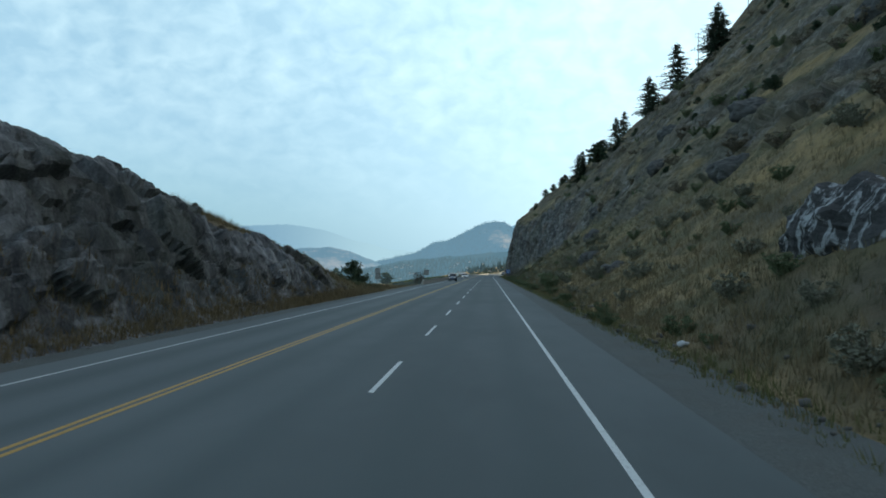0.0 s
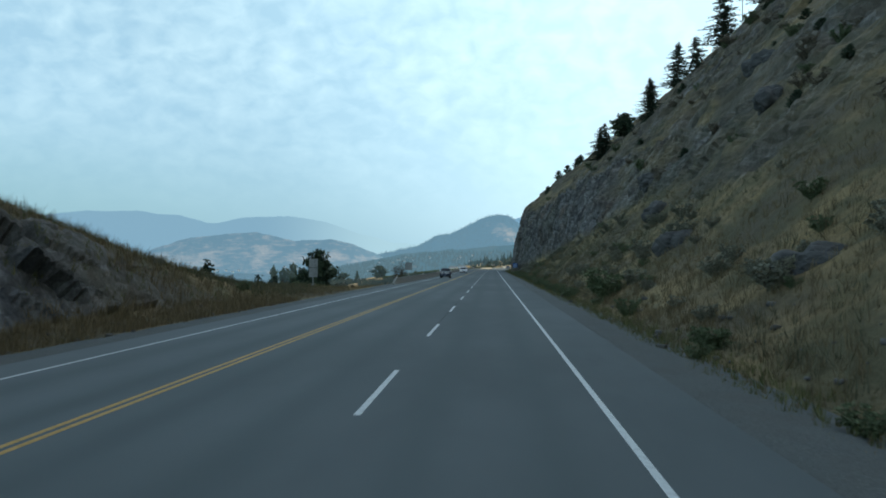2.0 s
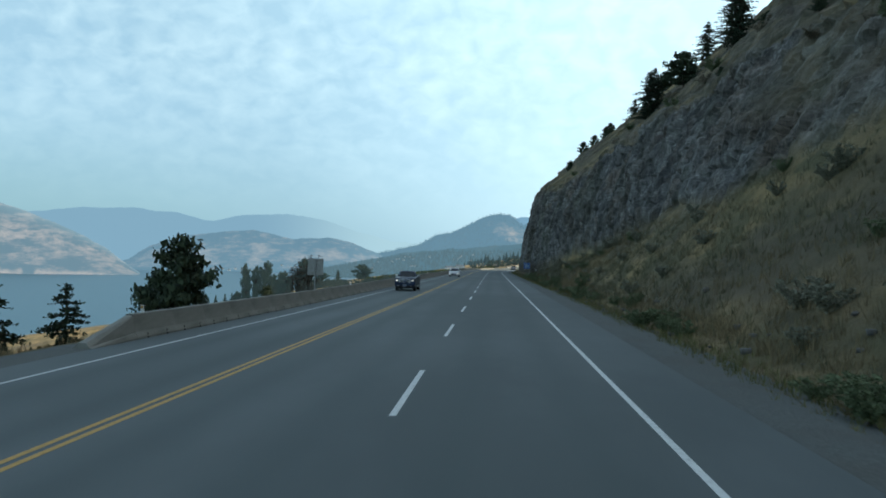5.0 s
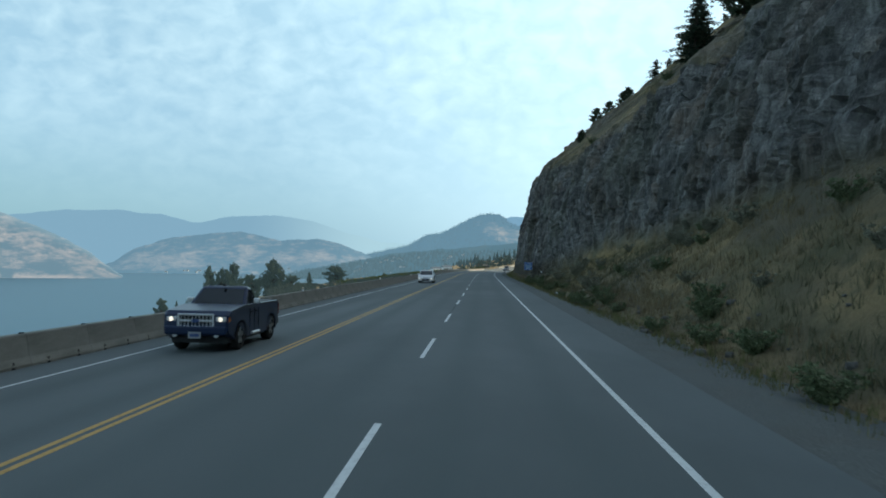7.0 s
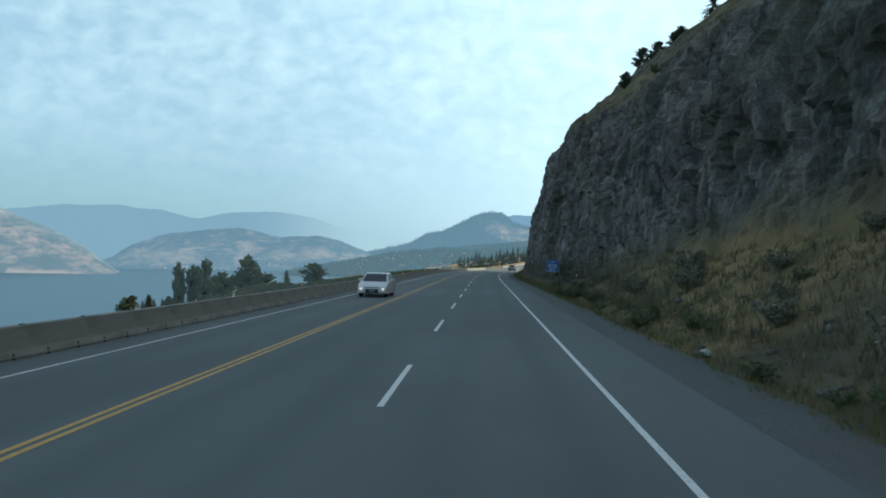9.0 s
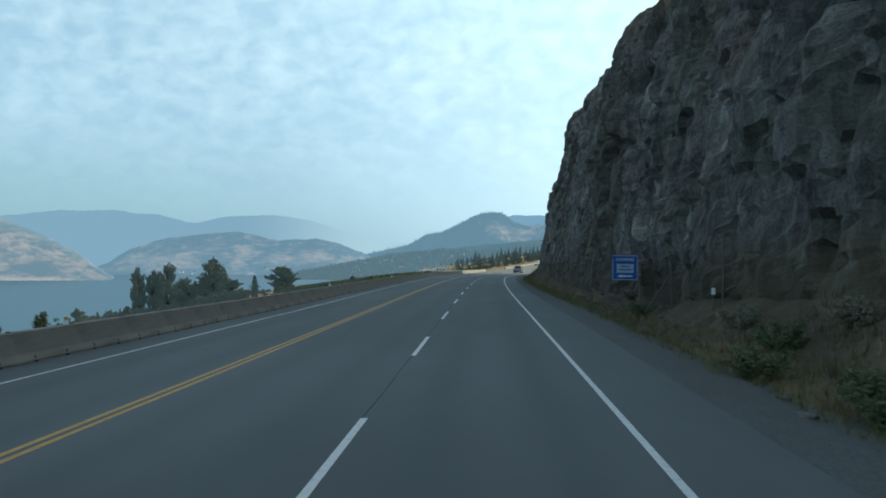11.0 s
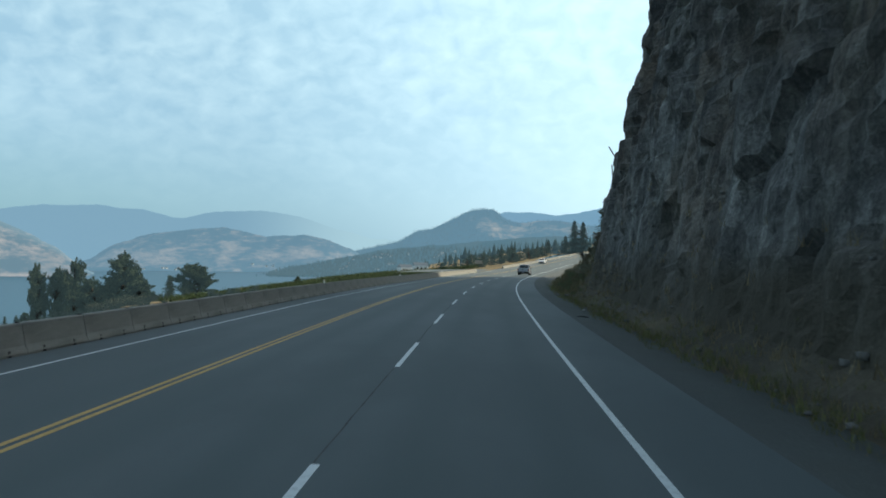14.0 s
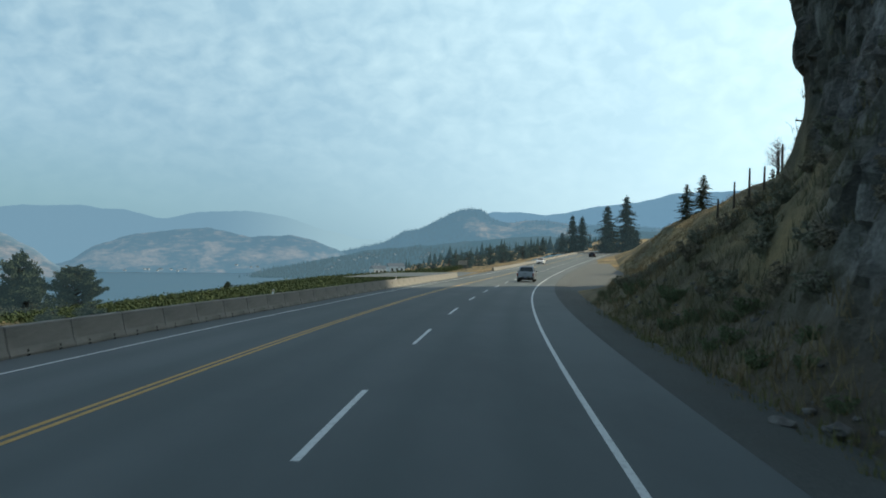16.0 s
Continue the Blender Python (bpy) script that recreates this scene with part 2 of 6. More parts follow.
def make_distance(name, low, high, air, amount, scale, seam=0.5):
    """Land kilometres off: woods and bare dry slopes in contour bands, the lit air between painted in as glow."""
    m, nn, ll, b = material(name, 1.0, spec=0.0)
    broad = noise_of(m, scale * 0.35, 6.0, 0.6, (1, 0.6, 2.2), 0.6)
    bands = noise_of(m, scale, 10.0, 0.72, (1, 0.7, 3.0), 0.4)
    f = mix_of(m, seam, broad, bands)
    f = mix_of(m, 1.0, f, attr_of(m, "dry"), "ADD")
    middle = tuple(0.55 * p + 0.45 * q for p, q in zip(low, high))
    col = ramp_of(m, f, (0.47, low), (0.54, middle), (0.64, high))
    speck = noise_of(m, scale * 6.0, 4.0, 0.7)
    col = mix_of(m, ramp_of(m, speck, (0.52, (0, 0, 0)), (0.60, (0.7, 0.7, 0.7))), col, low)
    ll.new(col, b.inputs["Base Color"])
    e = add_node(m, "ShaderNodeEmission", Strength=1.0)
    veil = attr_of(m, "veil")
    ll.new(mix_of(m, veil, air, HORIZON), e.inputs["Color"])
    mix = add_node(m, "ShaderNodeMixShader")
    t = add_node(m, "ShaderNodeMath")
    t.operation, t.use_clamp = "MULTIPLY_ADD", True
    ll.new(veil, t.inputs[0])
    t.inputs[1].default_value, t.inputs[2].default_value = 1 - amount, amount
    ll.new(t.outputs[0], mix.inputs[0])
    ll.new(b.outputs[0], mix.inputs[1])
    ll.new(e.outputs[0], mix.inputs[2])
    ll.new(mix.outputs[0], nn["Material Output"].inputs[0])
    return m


def make_leaves(name, a, b2, scale=1.5):
    m, nn, ll, b = material(name, 0.85, spec=0.2)
    g = add_node(m, "ShaderNodeNewGeometry")
    col = ramp_of(m, g.outputs["Random Per Island"], (0.0, a), (1.0, b2))
    ll.new(col, b.inputs["Base Color"])
    return m


# mottled base colour with bluish haze mixed in as a faint glow
def hazy_material(name, a, air, amount):
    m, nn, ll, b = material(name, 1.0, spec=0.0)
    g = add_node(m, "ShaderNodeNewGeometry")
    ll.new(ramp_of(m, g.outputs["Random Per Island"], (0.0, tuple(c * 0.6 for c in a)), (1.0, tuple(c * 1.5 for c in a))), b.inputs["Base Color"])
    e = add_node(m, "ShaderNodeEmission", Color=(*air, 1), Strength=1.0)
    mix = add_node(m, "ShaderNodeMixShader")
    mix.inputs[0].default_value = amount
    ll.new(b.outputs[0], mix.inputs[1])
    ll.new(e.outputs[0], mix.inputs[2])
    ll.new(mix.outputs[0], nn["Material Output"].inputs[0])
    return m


def make_concrete():
    m, nn, ll, b = material("concrete", 0.9, spec=0.2)
    big = noise_of(m, 1.1, 6.0, 0.65, (1, 0.4, 1.6))
    fine = noise_of(m, 30.0, 3.0, 0.7)
    col = ramp_of(m, big, (0.32, (0.190, 0.194, 0.174)), (0.6, (0.290, 0.292, 0.262)))
    oi = add_node(m, "ShaderNodeObjectInfo")
    col = mix_of(m, ramp_of(m, oi.outputs["Random"], (0, (0, 0, 0)), (1, (0.08, 0.08, 0.08))), col, (0.17, 0.165, 0.15))
    col = mix_of(m, 0.3, col, ramp_of(m, fine, (0.3, (0.25, 0.25, 0.25)), (0.7, (0.7, 0.7, 0.7))), "OVERLAY")
    ll.new(col, b.inputs["Base Color"])
    bump_of(m, b, fine, 0.4, 0.006)
    return m


ASPHALT = make_asphalt()
WHITE = make_paint("white_road_paint", (0.66, 0.70, 0.69))
YELLOW = make_paint("yellow_road_paint", (0.52, 0.325, 0.095))
HILLSIDE = make_hillside(tone=1.58)
ROCK_CUT = make_hillside("rock_cut", 0.0, 1.65, 1.09)
GRAVEL = make_gravel()
WATER = make_water()
CONCRETE = make_concrete()
PINE = make_leaves("pine_needles", (0.026, 0.040, 0.028), (0.080, 0.108, 0.062))
# shore pine and hazy fir needles glow a little to imitate haze
SHORE_PINE = hazy_material("shore_pine_needles", (0.050, 0.066, 0.040), (0.095, 0.165, 0.185), 0.20)
HAZY_FIR = hazy_material("hazy_fir_needles", (0.030, 0.042, 0.030), (0.095, 0.165, 0.190), 0.22)
FIR = make_leaves("fir_needles", (0.014, 0.026, 0.019), (0.050, 0.071, 0.043))
SAGE = make_leaves("sagebrush_leaves", (0.160, 0.166, 0.122), (0.290, 0.284, 0.212))
GREEN = make_leaves("green_shrub_leaves", (0.092, 0.122, 0.064), (0.180, 0.216, 0.116))
VINE = make_leaves("vine_leaves", (0.034, 0.056, 0.024), (0.066, 0.094, 0.040))
DRY = make_leaves("dry_grass_blades", (0.135, 0.108, 0.064), (0.288, 0.222, 0.122))
OLIVE = make_leaves("olive_grass_blades", (0.082, 0.082, 0.050), (0.175, 0.164, 0.095))
WEED = make_leaves("green_grass_blades", (0.080, 0.089, 0.034), (0.212, 0.204, 0.080))
BRUSH = make_leaves("dry_brush_leaves", (0.151, 0.134, 0.105), (0.305, 0.260, 0.186))
# thicket leaves carry painted haze as bluish emission
THICKET = hazy_material("thicket_leaves", (0.062, 0.070, 0.046), (0.100, 0.165, 0.180), 0.24)
RUST = make_leaves("rusty_leaves", (0.045, 0.036, 0.028), (0.120, 0.075, 0.052))
TWIG = simple("bare_twigs", (0.07, 0.055, 0.045), 0.9)
BARK = simple("bark", (0.075, 0.058, 0.045), 0.95, bump=0.02)
ROCK = simple("loose_rock", (0.126, 0.120, 0.111), 0.95, vary=0.4, scale=2.5, bump=0.05)
POLE = simple("weathered_pole", (0.13, 0.115, 0.10), 0.9)
SIGN_BACK = simple("sign_back_aluminium", (0.33, 0.33, 0.32), 0.5, 0.6)
STEEL = simple("galvanised_steel", (0.35, 0.35, 0.35), 0.45, 0.8)
BLUE = simple("blue_sign_sheeting", (0.012, 0.10, 0.36), 0.45, vary=0.06)
SIGN_WHITE = simple("white_sign_sheeting", (0.72, 0.74, 0.76), 0.45, vary=0.05)

# ---- geometry helpers ----


def fade(a, b, x):
    t = np.clip((np.asarray(x, float) - a) / (b - a), 0, 1)
    return t * t * (3 - 2 * t)


def lattice(i, j, k, seed):
    h = (i * 374761393 + j * 668265263 + k * 2147483647 + seed * 1274126177) & 0xFFFFFFFF
    h = ((h ^ (h >> 13)) * 1274126177) & 0xFFFFFFFF
    return ((h ^ (h >> 16)) & 0xFFFF) / 65535.0


def grain(x, y, z, seed=0):
    """Smooth value noise from 0 to 1."""
    i, j, k = (np.floor(a).astype(np.int64) for a in (x, y, z))
    u, v, w = x - i, y - j, z - k
    u, v, w = (a * a * (3 - 2 * a) for a in (u, v, w))
    t = 0
    for a in (0, 1):
        for b in (0, 1):
            for c in (0, 1):
                t = t + lattice(i + a, j + b, k + c, seed) * (u if a else 1 - u) * (v if b else 1 - v) * (w if c else 1 - w)
    return t


def fractal(x, y, z, octaves=4, seed=0, gain=0.5):
    t, amp, total = 0, 1.0, 0.0
    for o in range(octaves):
        t = t + amp * (grain(x * 2 ** o, y * 2 ** o, z * 2 ** o, seed + o * 17) - 0.5)
        total += amp
        amp *= gain
    return t / total


def blocks(x, y, z, seed=0):
    """Cell noise: a flat random height for each cell and the distance to its border."""
    i, j, k = (np.floor(a).astype(np.int64) for a in (x, y, z))
    d1 = np.full(np.shape(x), 9.0)
    d2 = np.full(np.shape(x), 9.0)
    val = np.zeros(np.shape(x))
    for a in (-1, 0, 1):
        for b in (-1, 0, 1):
            for c in (-1, 0, 1):
                p, q, r = i + a, j + b, k + c
                dd = (p + lattice(p, q, r, seed) - x) ** 2 + (q + lattice(p, q, r, seed + 1) - y) ** 2 + (r + lattice(p, q, r, seed + 2) - z) ** 2
                near = dd < d1
                d2 = np.where(near, d1, np.minimum(d2, dd))
                val = np.where(near, lattice(p, q, r, seed + 3), val)
                d1 = np.where(near, dd, d1)
    return val, np.sqrt(d2) - np.sqrt(d1)


def mesh_object(name, verts, faces, mat, parent=None, smooth=False):
    me = bpy.data.meshes.new(name)
    me.from_pydata([tuple(v) for v in verts], [], [tuple(f) for f in faces])
    me.materials.append(mat)
    if smooth:
        me.polygons.foreach_set("use_smooth", [True] * len(me.polygons))
    me.update()
    ob = new(name, me)
    ob.parent = parent
    return ob


def grid_object(name, X, Y, Z, mat, parent=None, smooth=True, flip=False, attrs=None):
    """A sheet through the arrays X, Y, Z (rows by columns)."""
    n, m = X.shape
    me = bpy.data.meshes.new(name)
    co = np.stack([X, Y, Z], -1).reshape(-1, 3)
    a = (np.arange(n - 1)[:, None] * m + np.arange(m - 1)[None]).ravel()
    quads = np.stack([a, a + 1, a + m + 1, a + m], 1)
    if flip:
        quads = quads[:, ::-1]
    me.vertices.add(len(co))
    me.vertices.foreach_set("co", co.ravel())
    me.loops.add(quads.size)
    me.loops.foreach_set("vertex_index", quads.ravel().astype(np.int32))
    me.polygons.add(len(quads))
    me.polygons.foreach_set("loop_start", np.arange(0, quads.size, 4, dtype=np.int32))
    me.update(calc_edges=True)
    me.polygons.foreach_set("use_smooth", [smooth] * len(quads))
    for k, v in (attrs or {}).items():
        at = me.attributes.new(k, "FLOAT", "POINT")
        at.data.foreach_set("value", np.asarray(v, np.float32).ravel())
    me.materials.append(mat)
    ob = new(name, me)
    ob.parent = parent
    return ob


def cloud_object(name, verts, tris, mat, parent=None):
    """Many loose triangles or quads from arrays."""
    me = bpy.data.meshes.new(name)
    verts, tris = np.asarray(verts, float), np.asarray(tris, np.int32)
    k = tris.shape[1]
    me.vertices.add(len(verts))
    me.vertices.foreach_set("co", verts.ravel())
    me.loops.add(tris.size)
    me.loops.foreach_set("vertex_index", tris.ravel())
    me.polygons.add(len(tris))
    me.polygons.foreach_set("loop_start", np.arange(0, tris.size, k, dtype=np.int32))
    me.update(calc_edges=True)
    me.materials.append(mat)
    ob = new(name, me)
    ob.parent = parent
    return ob


def part(name, bm, mat, parent=None, label="", smooth=False):
    me = bpy.data.meshes.new(name)
    bmesh.ops.recalc_face_normals(bm, faces=bm.faces)
    bm.to_mesh(me)
    bm.free()
    me.materials.append(mat)
    if smooth:
        me.polygons.foreach_set("use_smooth", [True] * len(me.polygons))
    ob = new(name, me)
    ob.parent = parent
    return tagged(ob, label)


def box_bm(x0, x1, y0, y1, z0, z1, bevel=0.0, seg=2):
    bm = bmesh.new()
    bmesh.ops.create_cube(bm, size=1.0)
    for v in bm.verts:
        v.co = ((x0 + x1) / 2 + v.co.x * (x1 - x0), (y0 + y1) / 2 + v.co.y * (y1 - y0), (z0 + z1) / 2 + v.co.z * (z1 - z0))
    if bevel:
        bmesh.ops.bevel(bm, geom=bm.edges[:], offset=bevel, segments=seg, affect="EDGES", profile=0.5)
    return bm


def tube_bm(p, q, r0, r1, n=10):
    bm = bmesh.new()
    p, q = Vector(p), Vector(q)
    bmesh.ops.create_cone(bm, cap_ends=True, segments=n, radius1=r0, radius2=r1, depth=(q - p).length)
    turn = (q - p).to_track_quat("Z", "Y").to_matrix().to_4x4()
    bmesh.ops.transform(bm, matrix=Matrix.Translation((p + q) / 2) @ turn, verts=bm.verts)
    return bm


# ---- the road's line: straight, then bending right and climbing ----
S_STEP = 1.0
S_ALL = np.arange(-260, 1100, S_STEP)
BEND = np.select([S_ALL < 280, S_ALL < 340, S_ALL < 420, S_ALL < 600, S_ALL < 760], [0, 0.00045, 0.0014, 0.0008, 0.0035], 0)
HEAD = np.cumsum(BEND) * S_STEP
ROAD_X = np.cumsum(np.sin(HEAD)) * S_STEP
ROAD_X -= np.interp(0, S_ALL, ROAD_X)
ROAD_Y = np.cumsum(np.cos(HEAD)) * S_STEP
ROAD_Y -= np.interp(0, S_ALL, ROAD_Y)
ROAD_Z = np.where(S_ALL > 400, 0.00012 * (np.clip(S_ALL, 400, 640) - 400) ** 2 + np.clip(S_ALL - 640, 0, None) * 0.01, 0)


BANK = np.interp(S_ALL, (118, 140, 166, 196, 262, 288, 330, 345, 360, 372, 420, 520), (0, 0.005, 0.006, 0, 0, -0.005, -0.0145, -0.010, -0.006, -0.001, -0.004, -0.004))


def on_road(s, d, lift=0.0):
    """The place d metres to the right of the road's line at s metres along it, on the banked surface."""
    h = np.interp(s, S_ALL, HEAD)
    lift = lift + np.interp(s, S_ALL, BANK) * d
    return (np.interp(s, S_ALL, ROAD_X) + d * np.cos(h), np.interp(s, S_ALL, ROAD_Y) - d * np.sin(h), np.interp(s, S_ALL, ROAD_Z) + lift)


def ribbon(name, s0, s1, step, offsets, lifts, mat, parent=None, attrs=None, rough=0.0):
    s = np.arange(s0, s1 + step * 0.5, step)
    S, D = np.meshgrid(s, np.asarray(offsets, float), indexing="ij")
    L = np.broadcast_to(np.asarray(lifts, float), S.shape)
    X, Y, Z = on_road(S, D, L)
    if rough:
        Z = Z + rough * fractal(X * 1.7, Y * 1.7, Z * 0, 4, 5)
    return grid_object(name, X, Y, Z, mat, parent, smooth=True, flip=True, attrs={k: f(S, D) for k, f in (attrs or {}).items()})


RIGHT_LINE, LANE_LINE, YELLOW_LINE, LEFT_LINE = 1.58, -2.10, -5.72, -8.93


def wear(S, D):
    w = 0
    for c in (-0.25, -3.9, -7.3):
        for o in (-0.85, 0.85):
            w = w + np.exp(-((D - c - o) / 0.38) ** 2)
    return np.clip(w * (0.35 + 0.5 * (0.5 + fractal(D * 0.5, S * 0.05, S * 0, 3, 9))), 0, 1)


def pale_lanes(S, D):
    """The lanes on the lake side are paler along the first stretch."""
    return (1 - fade(-5.5, -1.5, D)) * (1 - fade(110, 260, S)) * np.clip(0.85 + fractal(D * 0.3, S * 0.03, S * 0, 3, 19), 0, 1)


def dark_gravel(S, D):
    """Darker gravel along the stretch below the cliff."""
    return 0.55 * fade(262, 305, S) * (1 - fade(392, 410, S)) * np.clip(0.9 + fractal(D * 0.8, S * 0.15, S * 0, 4, 29), 0, 1)


road = ribbon("road", -250, 1000, 2.0, np.arange(-10.03, 3.41, 0.16), 0.0, ASPHALT, attrs={"wear": wear, "pale_lanes": pale_lanes})
tagged(road, "worn grey asphalt highway with three lanes", "road", kind="structure")
for d, w in ((RIGHT_LINE, 0.052), (LEFT_LINE, 0.038)):
    tagged(ribbon("edge_line", -250, 900, 2.0, (d - w, d + w), 0.004, WHITE, road), "white edge line")
for d in (-0.092, 0.092):
    tagged(ribbon("centre_line", -250, 900, 2.0, (YELLOW_LINE + d - 0.046, YELLOW_LINE + d + 0.046), 0.004, YELLOW, road), "yellow centre line")
for n in range(-20, 56):
    s = 13.7 + n * 12.2 + {13: -0.8, 15: -0.7, 23: 0.9, 24: 1.1}.get(n, 0.0)
    ribbon("lane_dash", s, s + 4.75, 0.95, (LANE_LINE - 0.053, LANE_LINE + 0.053), 0.004, WHITE, road)
tagged(ribbon("gravel_shoulder", -250, 900, 0.6, np.arange(3.0, 6.6, 0.15), np.interp(np.arange(3.0, 6.6, 0.15), (3.0, 3.2, 3.4, 4.4, 5.4, 6.6), (-0.06, -0.03, -0.005, -0.04, -0.22, -0.4)), GRAVEL, attrs={"dark_gravel": dark_gravel}, rough=0.05), "grey-brown gravel shoulder beside the asphalt", "shoulder", kind="structure")
tagged(ribbon("gravel_shoulder", -250, 900, 0.6, np.arange(-11.65, -9.75, 0.15), np.interp(np.arange(-11.65, -9.75, 0.15), (-11.65, -11.3, -10.1, -9.8), (-0.22, -0.05, -0.01, -0.08)), GRAVEL, rough=0.08), "grey gravel verge on the lake side", "shoulder", kind="structure")

# gravel pull-out where the road leaves the shade
PS, PU = np.meshgrid(np.arange(404, 548, 1.0), np.linspace(0, 1, 14), indexing="ij")
PX, PY, PZ = on_road(PS, 4.6 + PU * (0.6 + 8.2 * np.sin(np.pi * np.clip((PS - 402) / 150, 0, 1)) ** 0.7), 0.03 + 0.10 * PU - 0.32 * (1 - fade(404, 418, PS)) - 0.4 * fade(534, 547, PS))
tagged(grid_object("gravel_pullout", PX, PY, PZ + 0.05 * fractal(PX, PY, PZ * 0, 4, 2), GRAVEL, flip=True), "sunlit gravel pull-out beside the bend", "shoulder", kind="structure")


# ---- terrain: cross-sections at stations along y, blended and broken up ----
def terrain(stations, ys, cols):
    """stations: y -> list of (x, z) across the slope. Returns X, Y, Z on a grid of rows y and `cols` points between them."""
    sy = sorted(stations)
    n = len(stations[sy[0]])
    px = np.array([[p[0] for p in stations[y]] for y in sy])
    pz = np.array([[p[1] for p in stations[y]] for y in sy])
    t = np.concatenate([np.linspace(i, i + 1, c, endpoint=False) for i, c in enumerate(cols)] + [[n - 1]])
    X = np.empty((len(ys), len(t)))
    Z = np.empty_like(X)
    kx = np.array([np.interp(ys, sy, px[:, i]) for i in range(n)]).T
    kz = np.array([np.interp(ys, sy, pz[:, i]) for i in range(n)]).T
    for r in range(len(ys)):
        X[r] = np.interp(t, np.arange(n), kx[r])
        Z[r] = np.interp(t, np.arange(n), kz[r])
    Y = np.broadcast_to(np.asarray(ys)[:, None], X.shape).copy()
    return X, Y, Z


RIGHT = {
    -90: [(4.6, -0.1), (5.6, -0.3), (7.0, 0.1), (12, 3.4), (18, 9.0), (26, 16), (40, 28), (60, 47), (100, 85), (215, 255)],
    60: [(4.6, -0.1), (5.6, -0.3), (7.0, 0.1), (12, 3.4), (18, 9.0), (26, 17), (40, 30), (60, 49), (100, 97), (215, 255)],
    120: [(4.6, -0.1), (5.6, -0.3), (7.2, 0.2), (12, 4.0), (17, 9.5), (23, 18), (38, 34), (57, 54), (100, 105), (215, 255)],
    160: [(4.6, -0.1), (5.8, -0.3), (7.5, 0.5), (13.6, 7.0), (15.8, 13), (20, 19.5), (36, 36), (55, 55), (100, 107), (215, 255)],
    200: [(4.6, -0.1), (5.6, -0.2), (7.5, 0.6), (13, 4.2), (14.2, 12), (17.3, 19), (36, 36.5), (55, 55), (100, 105), (215, 255)],
    250: [(4.6, -0.1), (5.2, -0.2), (7.2, 0.05), (9.0, 1.3), (9.9, 10), (12.2, 17), (24, 26.5), (45, 46), (95, 97), (215, 255)],
    262: [(4.6, -0.1), (5.2, -0.2), (6.9, -0.05), (8.4, 0.45), (9.5, 10.3), (11.8, 18), (23.1, 27.5), (44.4, 46.6), (93.5, 94), (215, 255)],
    290: [(4.6, -0.1), (5.2, -0.2), (5.9, -0.1), (6.7, 0.4), (8.4, 11), (10.8, 20.5), (21, 30), (43, 48), (90, 87), (215, 255)],
    325: [(4.9, -0.35), (5.4, -0.26), (6.1, -0.1), (6.8, 0.4), (8.3, 10), (10.6, 20), (18, 26.5), (38, 43), (85, 85), (215, 255)],
    345: [(5.5, -0.35), (6.0, -0.26), (6.6, 0.0), (7.4, 0.6), (8.9, 7.0), (10.9, 13.5), (12.7, 25), (36, 42), (80, 80), (215, 215)],
    352: [(5.7, -0.35), (6.2, -0.26), (6.9, 0.0), (8.3, 0.9), (10.5, 7.0), (13.2, 13.5), (16, 25), (36, 41), (80, 79), (215, 215)],
    358: [(5.95, -0.35), (6.5, -0.26), (7.3, 0.1), (9.6, 1.3), (12.3, 6.6), (15.2, 13), (17.5, 24), (36, 40), (78, 76), (215, 215)],
    364: [(6.3, -0.35), (6.9, -0.26), (7.9, 0.3), (10, 1.9), (14.4, 6.6), (17.2, 13), (18.6, 24), (35, 38), (75, 72), (215, 215)],
    370: [(6.6, -0.35), (7.3, -0.26), (8.4, 0.4), (10.5, 2.4), (17.3, 7.0), (19.2, 13), (19.4, 22), (35, 36), (75, 68), (215, 215)],
    379: [(7.5, -0.35), (8.2, -0.26), (9.4, 0.3), (12.0, 1.9), (19.3, 7.2), (20.3, 12), (18.9, 18.5), (24.2, 31), (75, 62), (215, 215)],
    385: [(8.0, -0.35), (8.7, -0.26), (10.0, 0.3), (12.8, 1.5), (17.6, 4.4), (22, 7.8), (26, 9.4), (38, 14), (76, 58), (215, 215)],
    400: [(9.4, -0.35), (10.1, -0.26), (12, 0.15), (15.5, 1.2), (20, 3.5), (25, 7.4), (29, 10.4), (40, 14), (80, 62), (215, 215)],
    426: [(12.6, -0.12), (13.3, -0.12), (17.5, -0.05), (20.5, 1.0), (24.2, 4.2), (28.5, 8.2), (33.5, 11.2), (52, 17), (95, 80), (215, 210)],
    444: [(14.4, -0.05), (15.1, -0.05), (22.5, 0.0), (25.5, 1.0), (28.5, 3.8), (32.5, 7.6), (37, 11.0), (60, 16), (95, 30), (215, 70)],
    470: [(19.0, 0.3), (20.0, 0.3), (27.5, 0.4), (30.5, 1.3), (33, 4.4), (35.5, 8.6), (41, 11.2), (65, 14), (105, 24), (200, 50)],
    500: [(24.0, 1.0), (24.8, 1.0), (29, 1.05), (34, 1.7), (38, 5.0), (43, 9.2), (49, 12.5), (75, 15), (110, 20), (190, 34)],
    600: [(42.5, 4.5), (43.5, 4.6), (46, 4.6), (52, 5.0), (58, 7.2), (63, 10), (72, 12), (100, 15), (150, 20), (240, 30)],
    740: [(80, 9.0), (82, 9.0), (85, 9.2), (92, 9.8), (100, 11), (110, 12.5), (125, 14), (160, 17), (220, 22), (300, 30)],
}
for row in RIGHT.values():
    # the far side of the ridge
    row += [(row[-1][0] + 160, row[-1][1] * 0.5), (row[-1][0] + 420, -70.0)]
